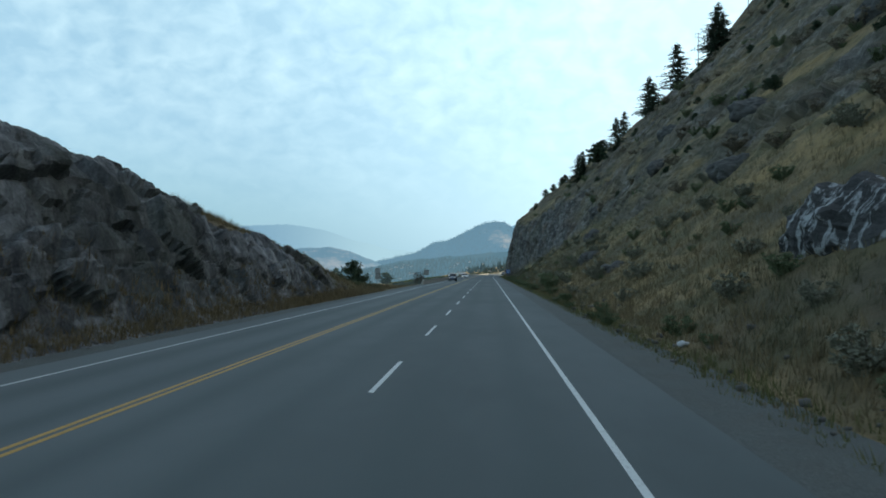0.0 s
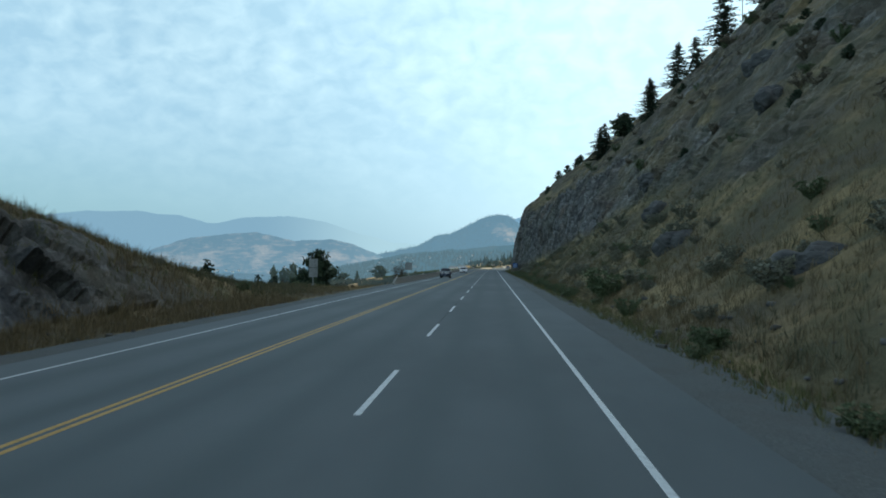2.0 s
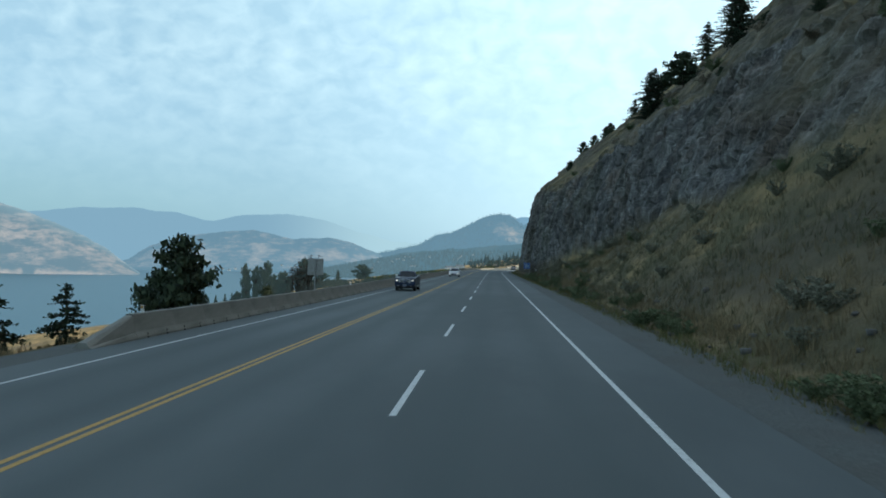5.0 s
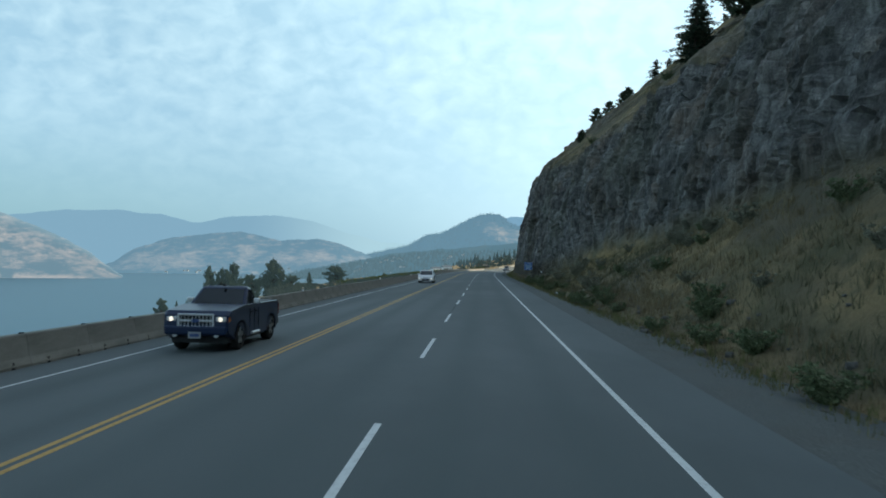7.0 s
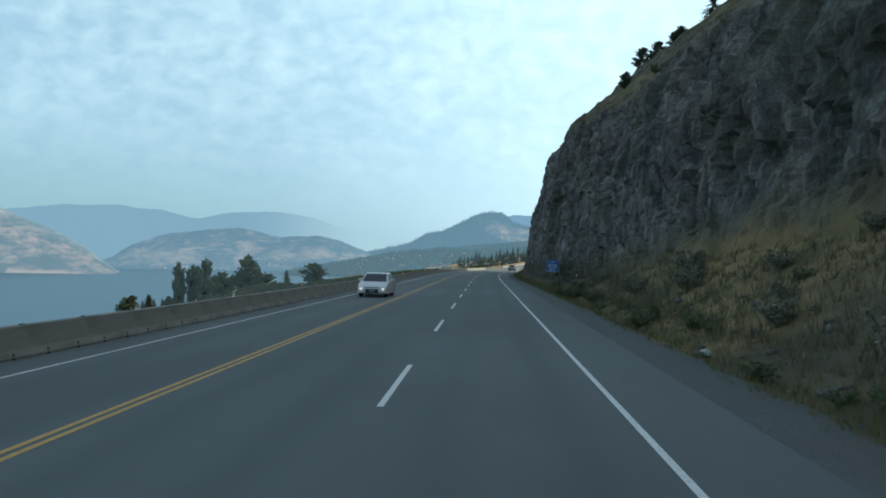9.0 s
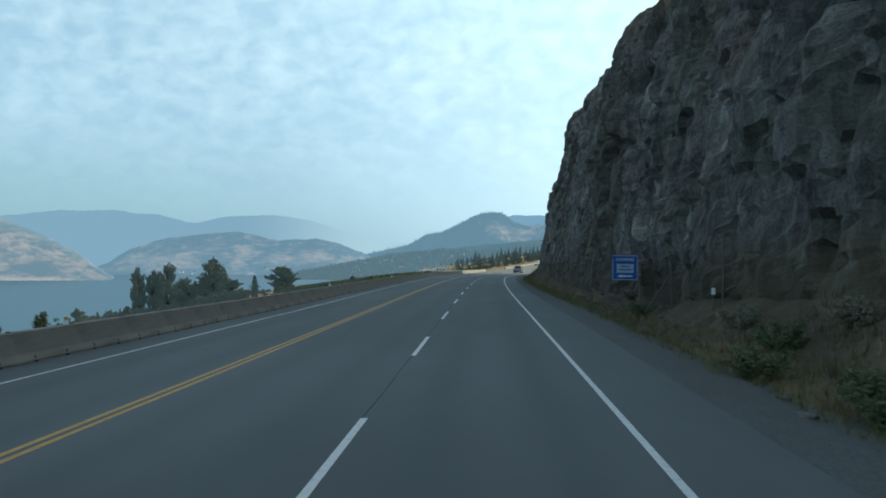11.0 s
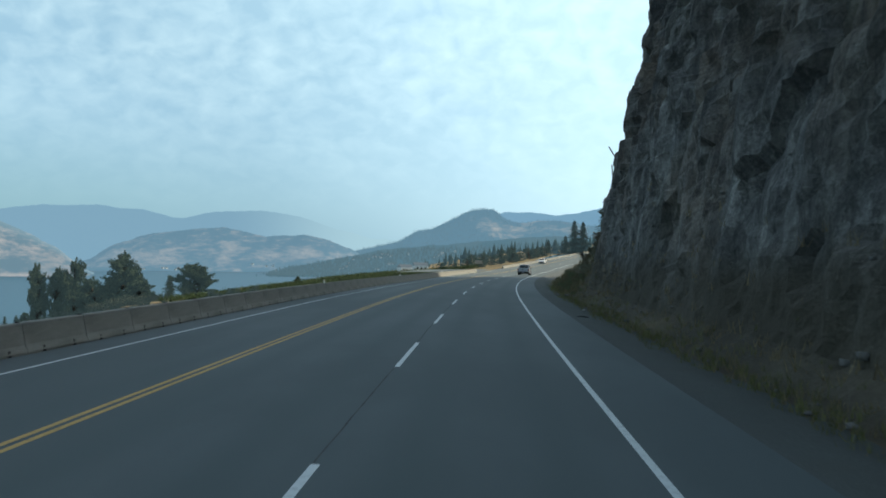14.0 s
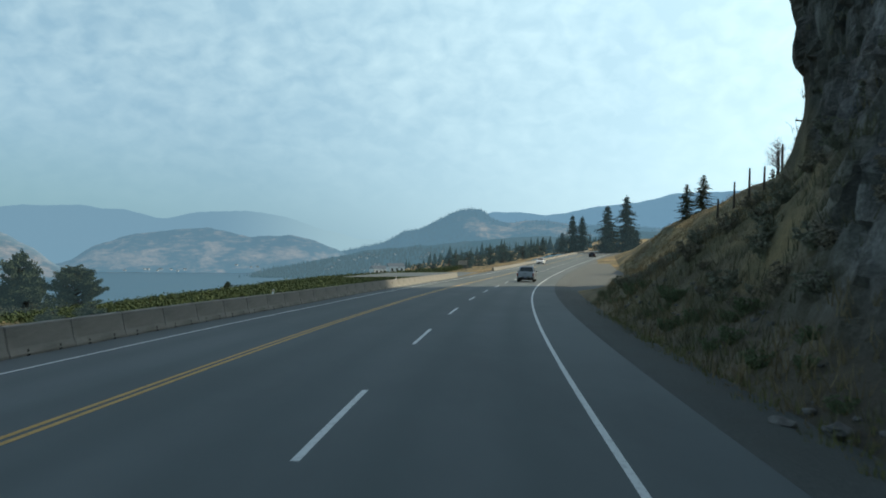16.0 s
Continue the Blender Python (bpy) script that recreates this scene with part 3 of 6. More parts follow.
BROW = ((-90, 12.5), (45, 11.8), (75, 11.0), (100, 10.2), (130, 8.8), (155, 6.9), (172, 6.3), (185, 5.8), (205, 5.1), (220, 4.2), (232, 3.7), (245, 3.0), (252, 2.2), (262, 1.0), (275, 0.6), (349, 0.6), (359, 4.6), (376, 7.0), (390, 30.0))
ys = np.concatenate([np.arange(-260, -2, 3.0), np.arange(-2, 130, 0.6), np.arange(130, 388, 0.36), np.arange(388, 745, 1.6)])
X, Y, Z = terrain(RIGHT, ys, (3, 5, 14, 34, 34, 26, 22, 20, 8, 4, 4))
dx, dz = np.gradient(X, axis=1), np.gradient(Z, axis=1)
ln = np.sqrt(dx * dx + dz * dz) + 1e-9
steep = np.clip(dz / ln, 0, 1)
away = fade(4.6, 9.0, X - np.interp(Y, ROAD_Y, ROAD_X))
# above the grass the rock stands in rough ledges, with dry grass on the shelves between
over = Z - np.interp(Y, *zip(*BROW)) + 2.4 * fractal(X * 0.09, Y * 0.06, Z * 0.09, 4, 3)
ledge = fractal(X * 0.05, Y * 0.020, (Z + 0.10 * Y) * 0.17, 5, 21, 0.6)
ledge = fade(-0.05, 0.05, ledge + np.interp(Y, (0, 60, 150), (-0.05, -0.03, 0.07)))
rocky = fade(-0.5, 0.7, over) * np.maximum(fade(0.76, 0.88, steep + 0.2 * fractal(X * 0.06, Y * 0.06, Z * 0.06, 4, 5)), ledge) * (1 - fade(376, 386, Y))
lump = fractal(X * 0.06, Y * 0.028, Z * 0.085, 5, 21, 0.6)
rocky = np.maximum(rocky, 0.35 * fade(232, 255, Y) * (1 - fade(352, 366, Y)) * fade(5.4, 6.4, X) * (Z < 6))
rocky = rocky * (1 - 0.85 * fade(352, 360, Y) * (1 - fade(5.0, 7.0, Z)))
rocky = np.clip(np.maximum(rocky, fade(0.11, 0.17, lump) * 0.95 * fade(2.0, 7.0, Z) * (Y < 365)), 0, 1)
open_slope = (1 - fade(0.74, 0.86, steep)) * (Z > 5)
pad = np.pad(rocky, ((0, 0), (4, 4)), mode="edge")
rocky = sum(pad[:, i:i + rocky.shape[1]] for i in range(9)) / 9
# mask for the soil band below the cliff, with shade painted into it
shaded_earth = fade(225, 260, Y) * (1 - fade(345, 357, Y)) * (1 - fade(1.6, 3.2, Z + 1.5 * fractal(X * 0.3, Y * 0.2, Z * 0.3, 4, 93))) * np.clip(0.75 + 1.6 * fractal(X * 0.5, Y * 0.25, Z * 0.5, 4, 95), 0, 1)
bare = rocky * (1 - open_slope * np.clip(0.45 + 1.4 * fractal(X * 0.3, Y * 0.12, Z * 0.5, 4, 91), 0.1, 0.85))
tall, edge = blocks(X * 0.25, Y * 0.30 + 0.5 * fractal(X * 0.2, Y * 0.2, Z * 0.2, 3, 7), Z * 0.11, 4)
tall2, edge2 = blocks(X * 0.6, Y * 0.95 + 0.4 * fractal(X * 0.4, Y * 0.4, Z * 0.4, 2, 8), Z * 0.42, 14)
tall3, edge3 = blocks(X * 1.3, Y * 1.7, Z * 0.8, 44)
bed = (0.8 * Z - 0.28 * Y) * 0.34 + 1.5 * fractal(X * 0.15, Y * 0.15, Z * 0.15, 3, 71)
out = rocky * (0.16 * (bed - np.floor(bed) - 0.5) + (tall - 0.5) * 1.15 + (tall2 - 0.5) * 0.75 + (tall3 - 0.5) * 0.40 - 0.25 * np.exp(-edge * 9) - 0.22 * np.exp(-edge2 * 8) + 1.7 * fractal(X * 0.12, Y * 0.12, Z * 0.06, 4, 31, 0.6))
out = out + (1 - rocky) * 0.55 * fractal(X * 0.35, Y * 0.35, Z * 0.35, 4, 12) + 2.2 * fade(20, 60, Z) * fractal(X * 0.05, Y * 0.05, Z * 0.05, 3, 41)
# level ground under the pull-out
beside = X - np.interp(Y, ROAD_Y, ROAD_X)
level = fade(400, 413, Y) * (1 - fade(545, 556, Y)) * (1 - fade(10, 14.5, beside))
out *= away * (1 - level)
nx, nz = -dz / ln, dx / ln
X, Z = X + nx * out, Z + nz * out - 0.25 * level
line = 274.3 - (11.5 - Z) * 0.60 + 0.5 * fractal(Z * 0.5, Z * 0, Z * 0, 3, 61)
pale = 0.8 * np.exp(-((Y - line) / (0.30 + 0.025 * Z)) ** 4) * fade(4.6, 5.6, Z) * (1 - fade(14, 18, Z)) * (X < 16)
Y = Y + rocky * 0.5 * fractal(X * 0.6, Y * 0.6, Z * 0.4, 3, 51) * away
tagged(grid_object("hillside", X, Y, Z, HILLSIDE, smooth=False, flip=True, attrs={"rock": bare, "pale": pale, "shaded_earth": shaded_earth}), "steep hillside of dry grass and dark fractured rock cliff", "hillside", kind="structure")
HILL_X, HILL_Z, HILL_YS, HILL_ROCK = X, Z, ys, rocky


def hill_at(y, x):
    """Height of the right-hand hillside."""
    r = int(np.clip(np.searchsorted(HILL_YS, y), 0, len(HILL_YS) - 1))
    o = np.argsort(HILL_X[r])
    return float(np.interp(x, HILL_X[r][o], HILL_Z[r][o]))


def rock_at(y, x):
    """How far the hillside is bare rock, from 0 to 1."""
    r = int(np.clip(np.searchsorted(HILL_YS, y), 0, len(HILL_YS) - 1))
    o = np.argsort(HILL_X[r])
    return float(np.interp(x, HILL_X[r][o], HILL_ROCK[r][o]))


LEFT = {
    -90: [(-10.3, -0.06), (-11.6, -0.08), (-12.6, 0.3), (-13.6, 3.2), (-15.5, 6.8), (-20, 10), (-26, 11), (-45, 10), (-110, -8), (-300, -62), (-900, -72)],
    0: [(-10.3, -0.06), (-11.4, -0.08), (-12.2, 0.3), (-13.2, 3), (-15.2, 6.2), (-19.5, 9), (-26, 10), (-45, 8.5), (-110, -8), (-300, -62), (-900, -72)],
    30: [(-10.3, -0.06), (-11.4, -0.08), (-12.2, 0.3), (-13.4, 3), (-15.6, 5.8), (-20, 7.9), (-26, 8.4), (-45, 6), (-110, -9), (-300, -62), (-900, -72)],
    53: [(-10.3, -0.06), (-11.6, -0.08), (-12.6, 0.3), (-14.2, 2.6), (-16.5, 4.4), (-20.5, 6.1), (-27, 6.2), (-45, 2.6), (-110, -10), (-300, -62), (-900, -72)],
    70: [(-10.3, -0.06), (-11.8, -0.08), (-13.2, 0.3), (-15.2, 2), (-17.6, 3.35), (-21, 4.55), (-27, 4.25), (-45, 0.65), (-110, -10), (-300, -62), (-900, -72)],
    88: [(-10.3, -0.06), (-11.8, -0.08), (-13.4, 0.1), (-15.6, 0.4), (-18, 0.7), (-21.5, 0.75), (-27, 0.0), (-45, -3), (-110, -13), (-250, -62), (-900, -72)],
    105: [(-10.3, -0.06), (-11.8, -0.08), (-13.4, 0.0), (-15.6, 0.0), (-18, -0.1), (-21.5, -0.9), (-27, -2.2), (-45, -6), (-100, -16), (-210, -62), (-900, -72)],
    140: [(-10.3, -0.06), (-11.4, -0.15), (-12.8, -1.3), (-15, -2.9), (-18, -4.6), (-22, -6.4), (-28, -8.8), (-48, -14.5), (-110, -24), (-220, -62), (-900, -72)],
    240: [(-10.3, -0.06), (-11.2, -0.15), (-12.6, -1.2), (-15, -2.8), (-19, -4.6), (-26, -7.0), (-38, -10.0), (-70, -16), (-130, -24), (-240, -62), (-900, -72)],
    290: [(-10.3, -0.06), (-11.4, -0.15), (-13, -1.1), (-16, -2.6), (-20, -4.0), (-28, -5.8), (-38, -7.8), (-70, -12.5), (-130, -21), (-240, -62), (-900, -72)],
    340: [(-9.5, -0.06), (-10.8, -0.2), (-12.5, -1.4), (-16, -2.8), (-22, -4.2), (-32, -6.0), (-48, -8.6), (-85, -14.5), (-150, -24), (-240, -62), (-900, -72)],
    420: [(-2.6, -0.06), (-4.2, -0.2), (-7, -1.2), (-12, -2.4), (-20, -3.4), (-34, -4.5), (-60, -6.3), (-88, -13), (-145, -25), (-240, -62), (-900, -72)],
    500: [(9.6, 1.1), (8, 1), (4, 0.4), (-4, -0.6), (-16, -1.8), (-34, -3.1), (-62, -5.6), (-92, -14), (-160, -27), (-250, -62), (-900, -72)],
    640: [(36, 6), (34, 6), (28, 5), (18, 4), (4, 2), (-20, -1), (-60, -7.0), (-110, -16), (-160, -26), (-270, -62), (-900, -72)],
    780: [(92, 10.5), (88, 10.5), (80, 10), (66, 9.5), (46, 8), (10, 4), (-40, -3), (-100, -12), (-165, -21), (-310, -62), (-900, -72)],
    1000: [(190, 23), (186, 23), (172, 23), (150, 24), (115, 22), (60, 15), (-20, 3), (-90, -10), (-175, -21), (-330, -62), (-900, -72)],
    1250: [(330, 40), (320, 39), (300, 37), (260, 33), (200, 27), (120, 16), (20, 5), (-90, -10), (-190, -21), (-380, -62), (-900, -72)],
}
ROCKY_L = ((-90, 1.0), (58, 1.0), (67, 0.55), (75, 0.0), (1250, 0.0))
ys = np.concatenate([np.arange(-260, -10, 2.0), np.arange(-10, 6, 0.5), np.arange(6, 92, 0.2), np.arange(92, 110, 0.5), np.arange(110, 520, 1.5), np.arange(520, 1251, 6.0)])
X, Y, Z = terrain(LEFT, ys, (3, 4, 18, 24, 26, 16, 12, 14, 10, 6))
dx, dz = np.gradient(X, axis=1), np.gradient(Z, axis=1)
ln = np.sqrt(dx * dx + dz * dz) + 1e-9
steep = np.clip(dz / ln, 0, 1)
away = fade(11.6, 13.6, np.interp(Y, ROAD_Y, ROAD_X) - X)
rocky = np.interp(Y, *zip(*ROCKY_L)) * fade(0.40, 0.56, steep + 0.45 * (1 - fade(36, 52, Y)) + 0.45 * fractal(X * 0.12, Y * 0.12, Z * 0.12, 4, 3))
tall, edge = blocks(X * 0.24, Y * 0.25 - 0.12 * Z + 0.5 * fractal(X * 0.3, Y * 0.3, Z * 0.3, 3, 7), Z * 0.50, 24)
tall2, edge2 = blocks(X * 0.95, Y * 0.8 + 0.2 * Z, Z * 1.0, 34)
# each block breaks off in overhanging shelves of its own
shelf = 0.40 * Z + 0.09 * Y + 5.0 * tall + 0.5 * fractal(X * 0.3, Y * 0.3, Z * 0.3, 3, 79)
bed = (0.85 * Z + 0.32 * Y) * 0.75 + 1.6 * fractal(X * 0.25, Y * 0.25, Z * 0.25, 3, 77)
out = rocky * (0.22 * (bed - np.floor(bed) - 0.5) + (tall - 0.5) * 1.25 + (tall2 - 0.5) * 0.30 + 0.70 * (shelf - np.floor(shelf) - 0.5) - 0.14 * np.exp(-edge * 14) - 0.05 * np.exp(-edge2 * 10) + 0.3 * fractal(X * 0.15, Y * 0.15, Z * 0.15, 3, 31))
out = out + (1 - rocky) * 0.35 * fractal(X * 0.4, Y * 0.4, Z * 0.4, 4, 12)
out *= away
nx, nz = dz / ln, -dx / ln
X, Z = X + nx * out, Z + nz * out
tagged(grid_object("lakeside_slope", X, Y, Z, ROCK_CUT, smooth=False, attrs={"rock": rocky}), "low dark rock cut falling away to dry grass above the lake", "hillside", kind="structure")
LEFT_X, LEFT_Z, LEFT_YS, LEFT_ROCK = X, Z, ys, rocky


def left_at(y, x):
    r = int(np.clip(np.searchsorted(LEFT_YS, y), 0, len(LEFT_YS) - 1))
    o = np.argsort(LEFT_X[r])
    return float(np.interp(x, LEFT_X[r][o], LEFT_Z[r][o]))


# far ground, lake and the hills round it
g = np.array([-9000.0, -4000, -1500, -400, 400, 1500, 4000, 9000])
GX, GY = np.meshgrid(g, g, indexing="ij")
tagged(grid_object("ground", GX, GY, GX * 0 - 74.0, GRAVEL), "wide valley floor under the lake and hills", "ground", kind="structure")
tagged(mesh_object("lake", [(-6000, -3000, -58), (-95, -3000, -58), (-95, 5200, -58), (-6000, 5200, -58)], [(0, 1, 2, 3)], WATER), "calm grey-blue lake under a hazy sky", "lake", kind="structure")


def ridge(name, label, dist, depth, base, pts, mat, rough, seed, rows=40, cols=300, eye=(0.0, 170.0, 2.2), dry=None, veil=None):
    """A range of hills across the bearings and heights (degrees) in pts, seen from eye, dist metres off."""
    b = np.linspace(pts[0][0], pts[-1][0], cols)
    e = np.interp(b, [p[0] for p in pts], [p[1] for p in pts])
    k = np.array([1, 2, 3, 2, 1]) / 9
    e = np.convolve(np.pad(e, 2, mode="edge"), k, mode="valid")
    e = e + 0.20 * fractal(b * 0.9, b * 0, b * 0 + seed, 6, seed, 0.6)
    crest = eye[2] + dist * np.tan(np.radians(e))
    v = np.concatenate([np.linspace(0, 1, rows), [1.15, 1.4]])
    B, V = np.meshgrid(np.radians(b), v, indexing="ij")
    D = (dist - depth) + depth * V
    hgt = np.where(V <= 1, np.sin(np.clip(V, 0, 1) * np.pi / 2) ** 1.15, 1 - (V - 1) * 1.2)
    Xr, Yr = eye[0] + D * np.sin(B), eye[1] + D * np.cos(B)
    n = fractal(Xr / rough, Yr / rough, Xr * 0, 6, seed, 0.55)
    Zr = base + (crest[:, None] - base) * hgt * (1 + 0.28 * n * (1 - V) * V * 4 * (V < 1)) + 0.05 * (crest[:, None] - base) * n
    ob = grid_object(name, Xr, Yr, Zr, mat, smooth=True, flip=False, attrs={k: np.zeros(Xr.shape) if f is None else f(np.degrees(B), V) for k, f in (("dry", dry), ("veil", veil))})
    return tagged(ob, label, "mountain", kind="structure"), (Xr, Yr, Zr)


# these slopes get their haze from emission in their own materials
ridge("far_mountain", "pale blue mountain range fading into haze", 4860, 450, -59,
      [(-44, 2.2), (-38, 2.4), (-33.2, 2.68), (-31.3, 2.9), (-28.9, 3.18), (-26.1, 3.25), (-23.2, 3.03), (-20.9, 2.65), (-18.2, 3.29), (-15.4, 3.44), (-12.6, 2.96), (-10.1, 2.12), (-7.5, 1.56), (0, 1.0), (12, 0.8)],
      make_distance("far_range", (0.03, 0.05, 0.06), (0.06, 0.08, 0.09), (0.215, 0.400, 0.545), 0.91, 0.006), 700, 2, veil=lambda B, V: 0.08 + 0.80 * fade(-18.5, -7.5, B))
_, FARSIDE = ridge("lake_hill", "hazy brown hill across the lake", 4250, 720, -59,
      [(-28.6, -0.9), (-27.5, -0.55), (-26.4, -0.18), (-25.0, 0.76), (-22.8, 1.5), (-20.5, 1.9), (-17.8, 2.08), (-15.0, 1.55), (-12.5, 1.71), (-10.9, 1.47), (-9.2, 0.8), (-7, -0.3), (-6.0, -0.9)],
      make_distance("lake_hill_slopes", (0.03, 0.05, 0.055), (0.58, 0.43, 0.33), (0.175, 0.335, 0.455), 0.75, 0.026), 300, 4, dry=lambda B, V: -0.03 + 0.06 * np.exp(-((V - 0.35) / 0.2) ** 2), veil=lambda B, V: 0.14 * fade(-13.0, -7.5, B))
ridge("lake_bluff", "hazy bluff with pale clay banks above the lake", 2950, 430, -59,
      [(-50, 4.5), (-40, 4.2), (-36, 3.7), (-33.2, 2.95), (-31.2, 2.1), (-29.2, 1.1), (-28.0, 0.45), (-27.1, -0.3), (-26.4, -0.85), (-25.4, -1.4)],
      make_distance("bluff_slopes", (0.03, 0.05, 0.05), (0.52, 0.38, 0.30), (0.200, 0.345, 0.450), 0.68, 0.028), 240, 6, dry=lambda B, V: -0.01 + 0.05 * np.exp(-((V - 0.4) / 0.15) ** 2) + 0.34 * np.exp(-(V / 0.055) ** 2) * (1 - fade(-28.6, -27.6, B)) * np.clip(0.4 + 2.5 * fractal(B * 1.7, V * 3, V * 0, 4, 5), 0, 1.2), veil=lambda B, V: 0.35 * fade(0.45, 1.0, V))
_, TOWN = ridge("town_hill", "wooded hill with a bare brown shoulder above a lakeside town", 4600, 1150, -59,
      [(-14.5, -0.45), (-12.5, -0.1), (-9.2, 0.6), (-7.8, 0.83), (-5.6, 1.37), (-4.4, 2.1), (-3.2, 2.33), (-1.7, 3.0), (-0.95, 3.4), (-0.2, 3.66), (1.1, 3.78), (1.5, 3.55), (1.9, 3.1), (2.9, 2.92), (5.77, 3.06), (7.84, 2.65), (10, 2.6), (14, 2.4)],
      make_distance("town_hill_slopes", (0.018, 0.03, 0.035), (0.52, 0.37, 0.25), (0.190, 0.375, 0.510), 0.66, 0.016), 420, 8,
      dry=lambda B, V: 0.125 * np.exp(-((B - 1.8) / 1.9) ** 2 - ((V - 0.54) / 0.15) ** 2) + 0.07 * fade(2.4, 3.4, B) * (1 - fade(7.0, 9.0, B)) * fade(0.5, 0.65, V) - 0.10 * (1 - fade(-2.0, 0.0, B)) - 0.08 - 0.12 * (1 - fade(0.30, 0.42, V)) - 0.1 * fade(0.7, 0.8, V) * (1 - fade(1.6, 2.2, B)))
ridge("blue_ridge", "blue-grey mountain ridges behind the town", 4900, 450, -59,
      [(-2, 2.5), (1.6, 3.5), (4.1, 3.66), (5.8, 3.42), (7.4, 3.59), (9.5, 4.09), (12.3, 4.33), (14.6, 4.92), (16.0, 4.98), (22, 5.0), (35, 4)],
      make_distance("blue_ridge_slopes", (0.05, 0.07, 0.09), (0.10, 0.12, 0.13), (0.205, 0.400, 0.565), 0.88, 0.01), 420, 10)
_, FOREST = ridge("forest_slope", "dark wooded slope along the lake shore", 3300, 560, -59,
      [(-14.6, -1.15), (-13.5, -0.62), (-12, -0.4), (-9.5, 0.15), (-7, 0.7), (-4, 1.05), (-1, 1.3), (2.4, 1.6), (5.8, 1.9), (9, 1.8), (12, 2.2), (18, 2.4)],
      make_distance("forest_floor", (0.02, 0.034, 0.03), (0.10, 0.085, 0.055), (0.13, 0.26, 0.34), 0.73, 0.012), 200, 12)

# ---- plants ----
RNG = np.random.default_rng(7)


def tufts(centres, size, count, rng, flat=0.6, spread=1.0):
    """Small leaf quads scattered round the centres. Returns vertices and faces."""
    c = np.repeat(np.asarray(centres, float), count, axis=0)
    sz = np.repeat(np.broadcast_to(size, (len(centres),)), count)
    off = rng.normal(size=c.shape) * sz[:, None] * 0.42 * spread
    off[:, 2] *= flat
    p = c + off
    a = rng.normal(size=p.shape)
    a /= np.linalg.norm(a, axis=1, keepdims=True)
    b = rng.normal(size=p.shape)
    b -= a * (a * b).sum(1, keepdims=True)
    b /= np.linalg.norm(b, axis=1, keepdims=True)
    k = sz[:, None] * rng.uniform(0.22, 0.46, (len(p), 1))
    a, b = a * k, b * k * rng.uniform(0.35, 0.7, (len(p), 1))
    v = np.stack([p - a * 0.6 - b, p + a - b * 0.3, p + a * 0.8 + b, p - a + b * 0.4], 1).reshape(-1, 3)
    return v, np.arange(len(v)).reshape(-1, 4)


def limb_mesh(limbs, sides=4):
    """Tapered limbs: (start, end, thick, thin)."""
    vs, fs = [], []
    for p, q, r0, r1 in limbs:
        p, q = np.asarray(p, float), np.asarray(q, float)
        d = q - p
        d = d / (np.linalg.norm(d) + 1e-9)
        u = np.cross(d, (0.3, 0.9, 0.2))
        u /= np.linalg.norm(u) + 1e-9
        w = np.cross(d, u)
        n = len(vs)
        for base, r in ((p, r0), (q, r1)):
            for i in range(sides):
                a = 2 * math.pi * i / sides
                vs.append(base + r * (math.cos(a) * u + math.sin(a) * w))
        for i in range(sides):
            j = (i + 1) % sides
            fs.append((n + i, n + j, n + sides + j, n + sides + i))
    return np.array(vs), np.array(fs)


